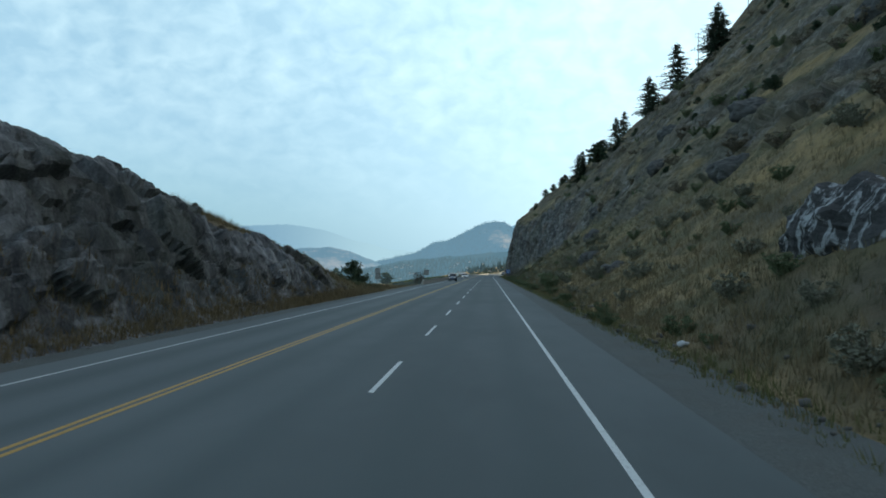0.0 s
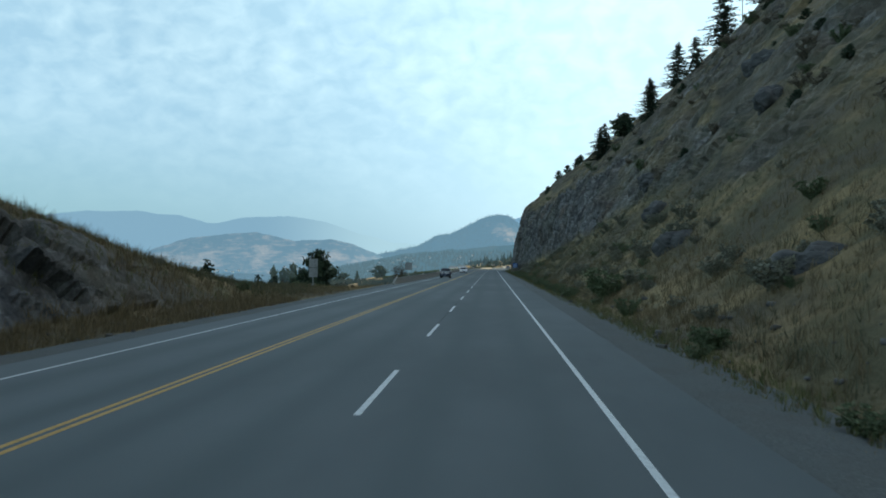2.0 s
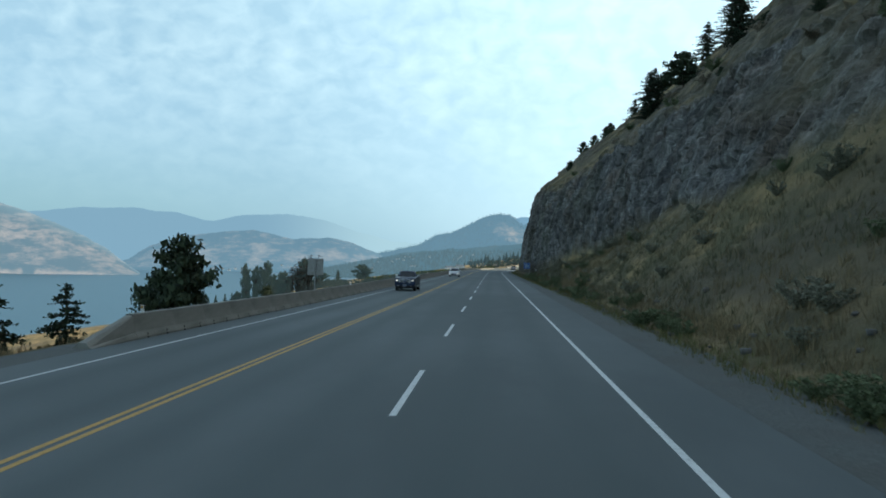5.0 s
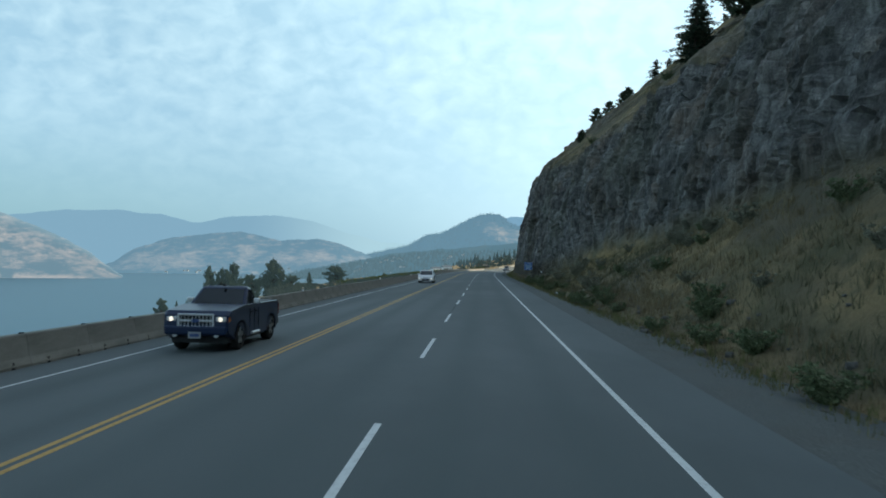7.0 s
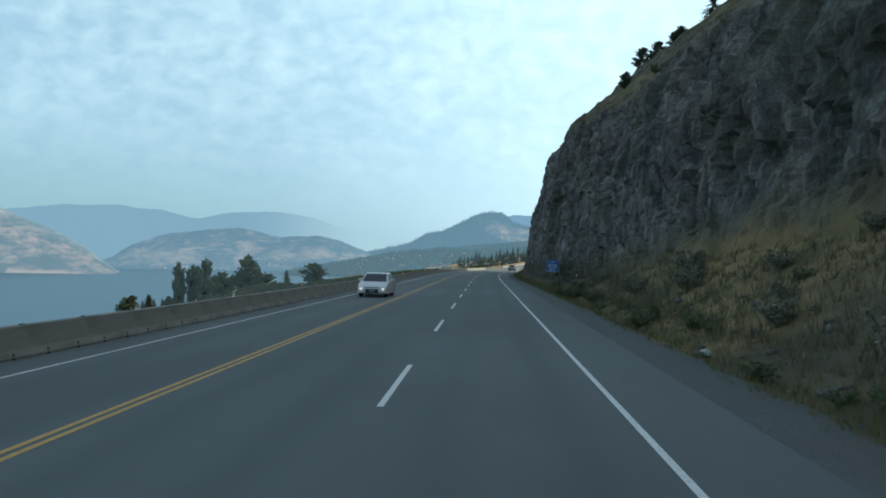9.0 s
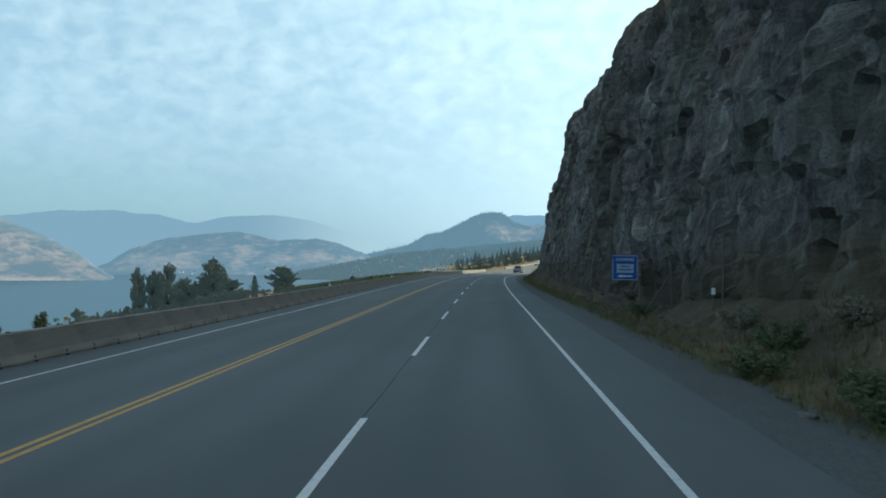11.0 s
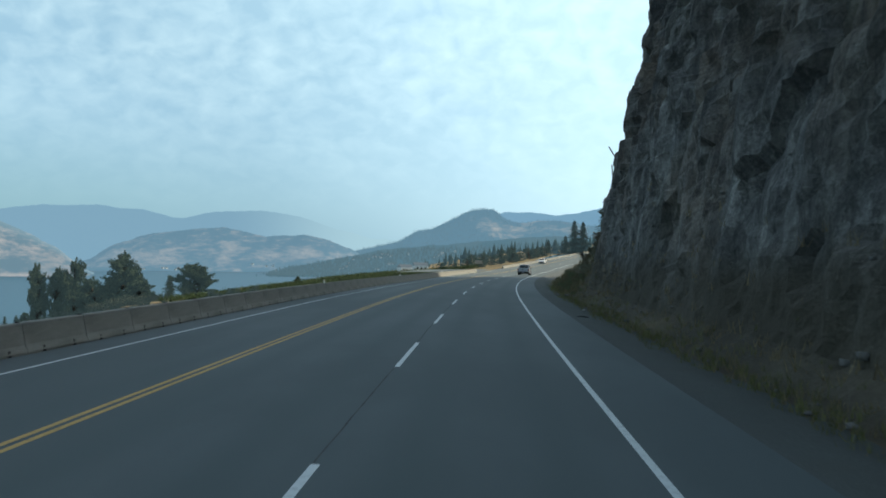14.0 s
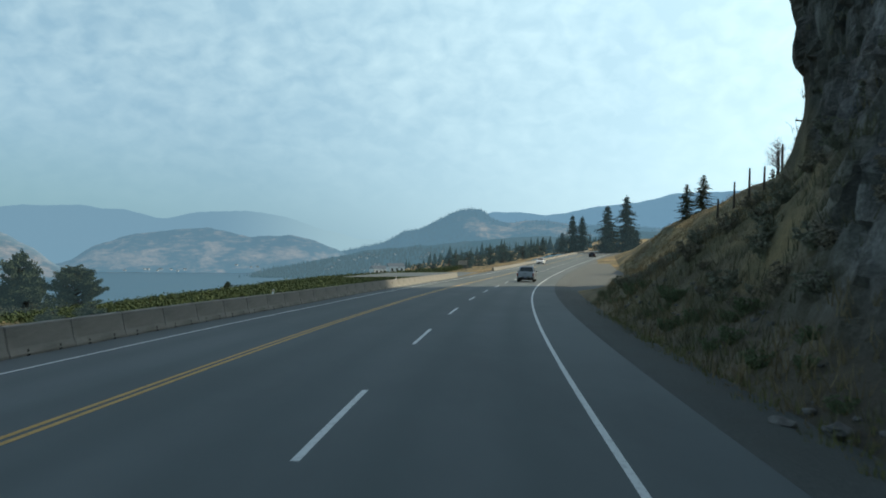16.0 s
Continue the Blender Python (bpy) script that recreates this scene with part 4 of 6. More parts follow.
def make_tree(name, height, seed, shape, needles, label):
    """shape: 'fir' narrow and layered, 'pine' broad with clumps and gaps, 'bush' many-stemmed."""
    rng = np.random.default_rng(seed)
    root = new(name)
    lean = rng.normal(size=2) * 0.02
    axis = lambda h: np.array([lean[0] * h + 0.06 * math.sin(h * 0.9 + seed), lean[1] * h + 0.06 * math.cos(h * 0.7 + seed), h])
    limbs, spots, sizes = [], [], []
    r = 0.016 * height + 0.03
    if shape != "bush":
        hs = np.linspace(-0.6, height * 0.98, 9)
        for a, b in zip(hs[:-1], hs[1:]):
            limbs.append((axis(a), axis(b), r * (1 - max(a, 0) / height) + 0.015, r * (1 - b / height) + 0.012))
    n = int({"fir": 11, "pine": 8.5, "bush": 13, "broad": 17}[shape] * height) + 12
    clumps = []
    for up in np.linspace(-0.95, 1.0, 36):
        a = rng.uniform(0, 2 * math.pi)
        out = (math.sqrt(max(0.03, 1 - up * up)) * rng.uniform(0.3, 1.1))
        clumps.append(np.array([math.cos(a) * out * 0.36 * height, math.sin(a) * out * 0.36 * height, height * (0.52 + 0.44 * up)]))
    for i in range(n):
        if shape == "fir":
            layer = int(i / 7)
            h = height * (0.07 + 0.92 * (layer * 7 / n) ** 0.92) + rng.normal() * 0.01 * height
            reach = 0.36 * height * max(0.0, 1 - h / height) ** 0.75 * rng.uniform(0.45, 1.3) + 0.12
            tip = np.array([0, 0, -0.18 * reach])
        elif shape == "pine":
            h = height * rng.uniform(0.16, 0.98)
            reach = height * 0.40 * math.sin(math.pi * min(1, 0.18 + 0.80 * h / height)) ** 0.9 * rng.uniform(0.35, 1.1) + 0.12
            tip = np.array([0, 0, 0.22 * reach])
        elif shape == "broad":
            goal = clumps[i % len(clumps)] + rng.normal(size=3) * height * np.array((0.075, 0.075, 0.050))
            h = max(0.12 * height, goal[2] - 0.45 * math.hypot(goal[0], goal[1]) - 0.06 * height)
        else:
            h = height * 0.05
            reach = height * rng.uniform(0.3, 0.62)
            tip = np.array([0, 0, height * rng.uniform(0.35, 0.95)])
        a = rng.uniform(0, 2 * math.pi)
        p = axis(h)
        q = goal if shape == "broad" else p + np.array([math.cos(a) * reach, math.sin(a) * reach, 0]) + tip
        reach = float(np.linalg.norm(q - p)) if shape == "broad" else reach
        limbs.append((p, q, 0.012 * height * 0.5 + 0.008, 0.006))
        steps = max(2, int(reach / (0.11 * height ** 0.6)))
        for k in range(steps):
            f = (k + 0.8) / steps
            if shape in ("pine", "broad") and f < (0.35 if shape == "pine" else 0.6):
                continue
            spots.append(p + (q - p) * f)
            sizes.append({"fir": 0.10, "pine": 0.15 if height < 12 else 0.088, "bush": 0.100, "broad": 0.105}[shape] * height ** 0.72 * rng.uniform(0.7, 1.25) * (1.0 if shape != "fir" else 0.5 + 0.8 * (1 - f)))
    if shape == "fir":
        spots.append(axis(height))
        sizes.append(0.12 * height ** 0.6)
    v, f = limb_mesh(limbs)
    if shape == "bush":
        tagged(cloud_object("stem", v, f, BARK, root), kind="stuff")
    else:
        cloud_object("trunk", v, f, BARK, root)
    v, f = tufts(np.array(spots), np.array(sizes), (8 if shape == "fir" else 14 if height < 12 else 26) if shape != "bush" else 46, rng, {"fir": 0.35, "pine": 0.62, "bush": 0.8, "broad": 0.8}[shape])
    cloud_object("crown", v, f, needles, root)
    return tagged(root, label, "tree" if shape != "bush" else "bush")


FIRS = [make_tree("fir_tree", 10.0, s, "fir", FIR, "dark green fir tree on the dry hillside") for s in (1, 2, 3)]
PINES = [make_tree("pine_tree", 8.0, s, "pine", PINE, "dark green pine tree with clumped needles") for s in (4, 5, 6, 7)]
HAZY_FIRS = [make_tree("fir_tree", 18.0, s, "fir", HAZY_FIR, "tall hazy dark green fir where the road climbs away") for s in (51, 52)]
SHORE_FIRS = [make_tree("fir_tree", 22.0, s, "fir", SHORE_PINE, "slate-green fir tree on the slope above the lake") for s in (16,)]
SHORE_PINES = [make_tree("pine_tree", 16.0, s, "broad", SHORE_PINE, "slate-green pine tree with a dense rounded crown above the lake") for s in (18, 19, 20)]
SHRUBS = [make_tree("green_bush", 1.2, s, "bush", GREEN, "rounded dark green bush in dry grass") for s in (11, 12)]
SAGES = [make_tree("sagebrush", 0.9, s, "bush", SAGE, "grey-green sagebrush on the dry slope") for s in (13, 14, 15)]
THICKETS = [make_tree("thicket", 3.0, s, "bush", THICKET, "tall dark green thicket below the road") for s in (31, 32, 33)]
BRUSHES = [make_tree("dry_brush", 0.9, s, "bush", BRUSH, "grey-brown dry brush on the slope") for s in (21, 22, 23)]
# the first of each kind stands in place itself, the others are copies
SPARE = {}


def plant(pool, x, y, z, height, base, group="", label="", wide=1.0):
    src = pool[int(RNG.integers(len(pool)))]
    k = height / base
    m = pose(x, y, z, 0, 0, float(RNG.uniform(0, 360))) @ Matrix.Diagonal((k * wide, k * wide, k, 1))
    if src.name in SPARE:
        ob = copy_thing(src, m)
        ob.matrix_basis = m
    else:
        ob = src
        SPARE[src.name] = 1
        ob.matrix_basis = m
    return tagged(ob, label, group=group)


def shoulder_height(y, x):
    return max(hill_at(y, x), -0.12)


# firs and pines along the hill's skyline: x, y, height of the top
for x, y, top, kind in ((64.5, 316, 82, 0), (55, 228, 69.6, 0), (57.5, 200, 69, 0), (60.5, 203, 70, 0), (36, 219, 45.8, 0), (28.8, 252, 40.5, 0), (30.8, 255, 42, 0), (38.6, 322, 50.5, 0), (41, 318, 50, 0),
                        (45, 312, 55.5, 1), (35, 250, 43.8, 1), (47, 222, 56.5, 0), (68, 236, 84, 0), (50, 290, 62.5, 0)):
    z = hill_at(y, x) - 0.5
    h = max(4.0, top - z)
    plant((FIRS, PINES)[kind], x, y, z, h, (10.0, 8.0)[kind], "trees along the hill's skyline", wide=1.3)
for x, y, top in ((21.5, 296, 33.8), (28.9, 307, 39.9), (17.2, 285, 27.2), (30, 309, 41), (25, 302, 36.5)):
    z = hill_at(y, x) - 0.4
    plant(PINES, x, y, z, float(np.clip(top - z, 2.2, 4.5)), 8.0, "trees along the hill's skyline", "small round pine on the brow of the hill", 0.95)

# trees on the lake side: x, y, top, height
for x, y, top, h, kind in ((-39, 143, 2.1, 6.6, 0), (-31, 173, 4.2, 7.6, 1), (-34, 176, 0.9, 4.5, 1), 
                           (-34.5, 150, 0.0, 3.2, 0), (-34.8, 160, -0.3, 2.8, 0),
                           (-69, 330, -6.0, 4.0, 1), (-74, 350, -6.9, 4.0, 0), (-77, 356, -6.9, 4.0, 0), (-80, 362, -7.2, 4.0, 0), (-44.3, 480, -2.2, 3.2, 1), (-40, 488, -2.6, 2.6, 1)):
    g = left_at(y, x)
    plant((FIRS, PINES)[kind], x, y, min(top - h, g - 0.2), top - min(top - h, g - 0.2), (10.0, 8.0)[kind], "trees between road and lake", wide=1.1 if kind == 0 and y < 180 else 0.72 if y < 180 else 1.08 if y < 400 else 0.85)
# brush round the feet of the shore trees
for i in range(34):
    x = -46 - 1.5 * i + float(RNG.normal()) * 0.8
    y = float(np.interp(x, (-100, -46), (486, 436))) + float(RNG.normal()) * 4
    g = left_at(y, x) - 0.3
    plant(THICKETS, x, y, g, float(np.clip(-6.2 + 0.02 * (x + 46) + RNG.normal() * 0.5 - g, 1.2, 5.0)), 3.0, "brush round the shore trees", "grey-green brush under the shore trees", 1.1)
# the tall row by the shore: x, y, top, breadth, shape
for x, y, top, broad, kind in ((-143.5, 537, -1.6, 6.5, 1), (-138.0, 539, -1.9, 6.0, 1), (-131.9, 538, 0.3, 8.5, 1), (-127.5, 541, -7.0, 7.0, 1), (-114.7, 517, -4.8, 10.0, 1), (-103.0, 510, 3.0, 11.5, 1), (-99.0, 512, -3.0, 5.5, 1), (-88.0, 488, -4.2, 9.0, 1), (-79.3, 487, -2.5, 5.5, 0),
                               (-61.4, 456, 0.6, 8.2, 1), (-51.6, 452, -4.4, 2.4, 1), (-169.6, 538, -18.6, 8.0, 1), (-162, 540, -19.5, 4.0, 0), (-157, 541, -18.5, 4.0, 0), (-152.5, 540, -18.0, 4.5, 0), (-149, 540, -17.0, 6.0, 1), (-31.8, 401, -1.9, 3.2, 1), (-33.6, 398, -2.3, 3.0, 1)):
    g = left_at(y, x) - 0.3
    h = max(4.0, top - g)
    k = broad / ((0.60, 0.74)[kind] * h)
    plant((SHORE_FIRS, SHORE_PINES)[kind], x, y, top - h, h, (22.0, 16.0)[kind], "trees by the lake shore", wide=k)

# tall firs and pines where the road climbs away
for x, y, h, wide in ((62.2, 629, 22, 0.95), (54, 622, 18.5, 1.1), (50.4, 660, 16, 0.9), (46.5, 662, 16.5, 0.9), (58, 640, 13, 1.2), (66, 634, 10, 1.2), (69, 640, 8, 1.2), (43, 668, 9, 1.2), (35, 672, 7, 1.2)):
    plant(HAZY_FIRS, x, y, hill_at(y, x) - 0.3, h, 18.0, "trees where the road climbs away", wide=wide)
for x, y, h in ((37.2, 462, 6.0), (40.6, 465, 6.6), (44.5, 445, 3.8)):
    plant(FIRS, x, y, hill_at(y, x) - 0.3, h, 10.0, "trees where the road climbs away", wide=1.2)


def dead_snag(x, y, h, seed):
    rng = np.random.default_rng(seed)
    root = new("dead_tree")
    limbs = [((0, 0, -0.3), (0.1, 0.05, h * 0.6), 0.10, 0.06), ((0.1, 0.05, h * 0.6), (0.05, 0.1, h), 0.06, 0.015)]
    for _ in range(26):
        z = rng.uniform(0.25, 0.95) * h
        a = rng.uniform(0, 6.28)
        L = (h - z * 0.75) * rng.uniform(0.2, 0.5)
        q = (math.cos(a) * L, math.sin(a) * L, z + L * rng.uniform(0.3, 1.0))
        limbs.append(((0.06, 0.05, z), q, 0.025, 0.008))
        for _ in range(3):
            f = rng.uniform(0.4, 1.0)
            p = np.array((0.06, 0.05, z)) * (1 - f) + np.array(q) * f
            limbs.append((p, p + rng.normal(size=3) * 0.16 * h * 0.5, 0.012, 0.004))
    v, f = limb_mesh(limbs, 3)
    cloud_object("bare_crown", v, f, TWIG, root)
    root.matrix_basis = pose(x, y, hill_at(y, x) if x > 0 else left_at(y, x))
    return tagged(root, "leafless grey dead tree with fine twigs", "tree")


def sparse_shrub(x, y, top, spread, seed):
    """Many thin bare stems from one foot, with a few rusty leaves left at the tips."""
    rng = np.random.default_rng(seed)
    g = left_at(y, x) - 0.1
    h = top - g
    root = new("sparse_shrub")
    limbs, tips = [], []
    for i in range(13):
        a = rng.uniform(0, 6.28)
        reach = spread * rng.uniform(0.25, 1.0)
        end = np.array((math.cos(a) * reach, math.sin(a) * reach, h * rng.uniform(0.72, 1.0)))
        foot = np.array((math.cos(a) * 0.12, math.sin(a) * 0.12, 0.0))
        knee = foot + (end - foot) * np.array((0.35, 0.35, 0.55))
        limbs += [(foot, knee, 0.028, 0.018), (knee, end, 0.018, 0.006)]
        for _ in range(7):
            p = knee + (end - knee) * rng.uniform(0.1, 1.0)
            q = p + rng.normal(size=3) * np.array((0.22, 0.22, 0.16)) + np.array((0, 0, 0.16))
            limbs.append((p, q, 0.008, 0.003))
            for _ in range(2):
                tip = q + rng.normal(size=3) * 0.11
                limbs.append((p + (q - p) * 0.6, tip, 0.005, 0.002))
                tips.append(tip)
    v, f = limb_mesh(limbs, 3)
    tagged(cloud_object("stem", v, f, TWIG, root), kind="stuff")
    v, f = tufts(np.array(tips), 0.13, 5, rng, 0.9)
    cloud_object("crown", v, f, RUST, root)
    root.matrix_basis = pose(x, y, g)
    return tagged(root, "tall thin-stemmed shrub with a few rusty leaves", "shrub")


sparse_shrub(-13.5, 153.7, 2.35, 0.85, 1)
sparse_shrub(-14.5, 153.6, 1.75, 0.7, 2)
dead_snag(29, 405, 4.0, 3)
dead_snag(27.5, 401, 3.6, 4)
dead_snag(31, 410, 3.4, 5)

# sagebrush and green bushes over the slope
spots = []
while len(spots) < 195:
    y = float(RNG.uniform(-5, 385))
    off = np.interp(y, ROAD_Y, ROAD_X)
    x = off + 6.4 + float(RNG.gamma(1.6, 6.0))
    if x - off > 40 or rock_at(y, x) > 0.4 or (y > 225 and x - off > 8.6):
        continue
    spots.append((x, y))
for i, (x, y) in enumerate(spots):
    green = i % 4 == 0 or x - np.interp(y, ROAD_Y, ROAD_X) < 7.2
    h = float(RNG.uniform(0.5, 1.25)) * (0.8 if green else 1.0)
    plant(SHRUBS if green else SAGES, x, y, hill_at(y, x) - 0.1, h, 1.2 if green else 0.9, "bushes on the hillside", wide=1.25)
# dark shrubs and small pines up on the slope and over the cliff's brow
for i in range(300):
    y = float(RNG.uniform(25, 350)) if i % 3 == 0 else float(RNG.uniform(25, 190))
    x = float(RNG.uniform(18, 66)) if y < 230 else float(RNG.uniform(14, 50))
    plant((SHRUBS, BRUSHES, PINES, BRUSHES)[i % 4], x, y, hill_at(y, x) - 0.2, float(RNG.uniform(0.7, 1.9)), (1.2, 0.9, 8.0, 0.9)[i % 4], "bushes high on the hillside", "dark scrubby bush high on the dry hillside", 1.2)
for i in range(60):
    y = float(RNG.uniform(60, 300))
    x = -float(RNG.uniform(13.5, 22))
    if y > 125:
        x -= 1.5
    plant(SHRUBS if i % 2 else SAGES, x, y, left_at(y, x) - 0.1, float(RNG.uniform(0.4, 0.95)), 1.2 if i % 2 else 0.9, "bushes on the lake side", wide=1.2)
# brush and young trees below the barrier
for i in range(48):
    y = float(RNG.uniform(170, 345))
    u = float(RNG.uniform(16, 44))
    x = float(np.interp(y, ROAD_Y, ROAD_X)) - u
    g = left_at(y, x) - 0.15
    plant(THICKETS, x, y, g, float(np.clip(1.6 - 0.148 * u - g, 0.7, 2.2)), 3.0, "brush below the barrier", "dark green brush on the slope below the road", 1.15)
# thickets behind the barrier before the vineyard
for i in range(44):
    y = float(RNG.uniform(306, 374))
    u = float(RNG.uniform(20, 48))
    x = float(np.interp(y, ROAD_Y, ROAD_X)) - u
    g = left_at(y, x) - 0.3
    plant(THICKETS, x, y, g, float(np.clip(2.45 - 0.148 * u + RNG.normal() * 0.25 - g, 1.0, 5.0)), 3.0, "thickets behind the barrier", "grey-green thicket below the road", 1.0)
# dry brush and green bushes on the slope past the cliff's end
for i in range(150):
    y = float(RNG.uniform(346, 388))
    off = float(np.interp(y, ROAD_Y, ROAD_X))
    x = off + 5.4 + float(RNG.gamma(1.5, 3.2))
    if x - off > 17:
        continue
    low = x - off < 7.0
    plant(SHRUBS if low else (BRUSHES, SAGES)[i % 2], x, y, hill_at(y, x) - 0.12, float(RNG.uniform(0.3, 0.6) if low else RNG.uniform(0.4, 0.85)), 1.2 if low else 0.9, "brush past the cliff", "dense brush on the slope past the cliff", 1.3)
# low dark bushes where the slope meets the shoulder
for i in range(46):
    y = float(RNG.uniform(25, 245))
    x = float(RNG.uniform(5.2, 6.6))
    plant(SHRUBS, x, y, shoulder_height(y, x) - 0.08, float(RNG.uniform(0.35, 0.8)), 1.2, "bushes at the foot of the slope", "low dark green bush in the ditch weeds", 1.5)
# larger green bushes at the foot of the slope
for x, y, h in ((6.9, 88, 2.1), (6.2, 76, 1.0), (6.0, 100, 0.9), (6.3, 112, 0.8), (6.1, 62, 0.8), (6.0, 128, 0.7), (6.4, 44, 0.7), (6.2, 154, 0.8), (6.3, 186, 0.9), (6.6, 190, 1.0), (6.1, 216, 0.9), (6.0, 232, 0.9), (5.9, 240, 0.8)):
    plant(SHRUBS, x, y, hill_at(y, x) - 0.12, h, 1.2, "bushes at the foot of the slope", "dense dark green bush beside the gravel shoulder", 1.2)


def blades(name, xs, ys, zs, size, mat, label, rng, per=7):
    """Grass as loose bent blades round each spot."""
    n = len(xs)
    c = np.stack([xs, ys, zs], 1).repeat(per, 0)
    s = np.repeat(size, per) * rng.uniform(0.6, 1.2, n * per)
    c[:, :2] += rng.normal(size=(n * per, 2)) * (s * 0.30)[:, None]
    a = rng.uniform(0, 2 * np.pi, n * per)
    w = s * 0.026 + 0.006
    side = np.stack([np.cos(a), np.sin(a), 0 * a], 1) * w[:, None]
    tip = c + np.stack([rng.normal(size=n * per) * 0.35, rng.normal(size=n * per) * 0.35, np.ones(n * per)], 1) * s[:, None]
    low = c - np.array([0, 0, 0.06])
    v = np.stack([low - side, low + side, tip], 1).reshape(-1, 3)
    ob = cloud_object(name, v, np.arange(len(v)).reshape(-1, 3), mat)
    return tagged(ob, label, "grass", kind="stuff")


def strip(n, y0, y1, x0, x1, skew, height_at, rng):
    y = rng.uniform(y0, y1, n)
    x = np.interp(y, ROAD_Y, ROAD_X) + x0 + (x1 - x0) * rng.beta(*skew, n)
    z = np.array([height_at(b, a) for a, b in zip(x, y)])
    return x, y, z


x, y, z = strip(7000, -4, 372, 4.3, 8.0, (1.4, 1.6), shoulder_height, RNG)
thin = (y < 240) | (y > 362) | ((RNG.uniform(0, 1, len(y)) < 0.8) & (x - np.interp(y, ROAD_Y, ROAD_X) < 7.0))
x, y, z = x[thin], y[thin], z[thin]
blades("roadside_grass", x, y, z, RNG.uniform(0.10, 0.42, len(x)) * (0.3 + 0.7 * fade(4.6, 7.0, x - np.interp(y, ROAD_Y, ROAD_X))), DRY, "dry straw-coloured grass along the gravel shoulder", RNG)
x, y, z = strip(6000, -4, 372, 4.2, 6.6, (1.6, 1.8), shoulder_height, RNG)
blades("roadside_weeds", x, y, z, RNG.uniform(0.07, 0.26, len(x)), WEED, "low green weeds along the ditch", RNG)
x, y, z = strip(22000, -4, 250, 6.4, 32.0, (1.0, 2.4), hill_at, RNG)
soil = np.array([rock_at(b, a) for a, b in zip(x, y)]) < 0.35
x, y, z = x[soil], y[soil], z[soil]
gold = fractal(x * 0.09, y * 0.05, z * 0.09, 4, 57) + 0.25 * RNG.normal(size=len(x)) * 0.3 > 0.0
for pick, mat, words in ((gold, DRY, "thin golden dry grass over the steep hillside"), (~gold, OLIVE, "thin olive-brown grass over the steep hillside")):
    blades("slope_grass", x[pick], y[pick], z[pick], RNG.uniform(0.16, 0.48, int(pick.sum())), mat, words, RNG, 8)
x, y, z = strip(8000, 346, 500, 5.0, 26.0, (1.1, 1.8), hill_at, RNG)
clear = (y < 384) | (x - np.interp(y, ROAD_Y, ROAD_X) > np.interp(y, (384, 405, 430, 500), (6.5, 8.5, 12.0, 13.5)))
x, y, z = x[clear], y[clear], z[clear]
shade = (y < 388) & (fractal(x * 0.2, y * 0.2, z * 0.2, 3, 59) < 0.10)
for pick, mat, words in ((~shade, DRY, "dry golden grass on the slopes past the cliff"), (shade, OLIVE, "olive-brown grass on the slope past the cliff")):
    blades("slope_grass", x[pick], y[pick], z[pick], RNG.uniform(0.2, 0.6, int(pick.sum())), mat, words, RNG, 8)
x, y, z = strip(7000, -4, 135, -18.0, -11.5, (1.6, 1.3), left_at, RNG)
x = np.where(y < 84, -11.3 - (-11.5 - x) * 0.28, x)
z = np.array([left_at(b, a) for a, b in zip(x, y)])
blades("verge_grass", x, y, z, np.where(y < 84, 0.85, 0.7) * RNG.uniform(0.12, 0.5, len(x)), DRY, "dry grass on the lakeside verge", RNG)
x, y, z = strip(9000, 26, 100, -32.0, -12.6, (1.5, 1.2), left_at, RNG)
soil = np.array([LEFT_ROCK[int(np.searchsorted(LEFT_YS, b)), int(np.argmin(abs(LEFT_X[int(np.searchsorted(LEFT_YS, b))] - a)))] for a, b in zip(x, y)]) < 0.4
x, y, z = x[soil], y[soil], z[soil]
gold = fractal(x * 0.12, y * 0.08, z * 0.1, 4, 58) > -0.02
for pick, mat, words in ((gold, DRY, "dry straw-coloured grass over the low knoll"), (~gold, OLIVE, "olive-brown grass over the low knoll")):
    blades("knoll_grass", x[pick], y[pick], z[pick], RNG.uniform(0.2, 0.55, int(pick.sum())), mat, words, RNG, 8)
x, y, z = strip(4000, 60, 140, -24.0, -13.0, (1.3, 1.3), left_at, RNG)
blades("verge_weeds", x, y, z, RNG.uniform(0.1, 0.34, len(x)), WEED, "olive weeds on the lakeside verge", RNG)


def rubble(name, xs, ys, zs, size, mat, label, rng):
    """Fallen stones: rough eight-cornered lumps in one mesh."""
    corner = np.array([(a, b, c) for a in (-1, 1) for b in (-1, 1) for c in (-1, 1)], float)
    quad = np.array([(0, 1, 3, 2), (4, 6, 7, 5), (0, 4, 5, 1), (2, 3, 7, 6), (0, 2, 6, 4), (1, 5, 7, 3)])
    n = len(xs)
    v = corner[None] * rng.uniform(0.45, 1.0, (n, 8, 3)) * (size[:, None] * 0.5)[:, :, None]
    a = rng.uniform(0, 6.28, n)
    c, s = np.cos(a)[:, None], np.sin(a)[:, None]
    v = np.stack([v[..., 0] * c - v[..., 1] * s + xs[:, None], v[..., 0] * s + v[..., 1] * c + ys[:, None], v[..., 2] * 0.7 + zs[:, None] + size[:, None] * 0.12], -1)
    f = quad[None] + (np.arange(n) * 8)[:, None, None]
    return tagged(cloud_object(name, v.reshape(-1, 3), f.reshape(-1, 4), mat), label, "stones", kind="stuff")


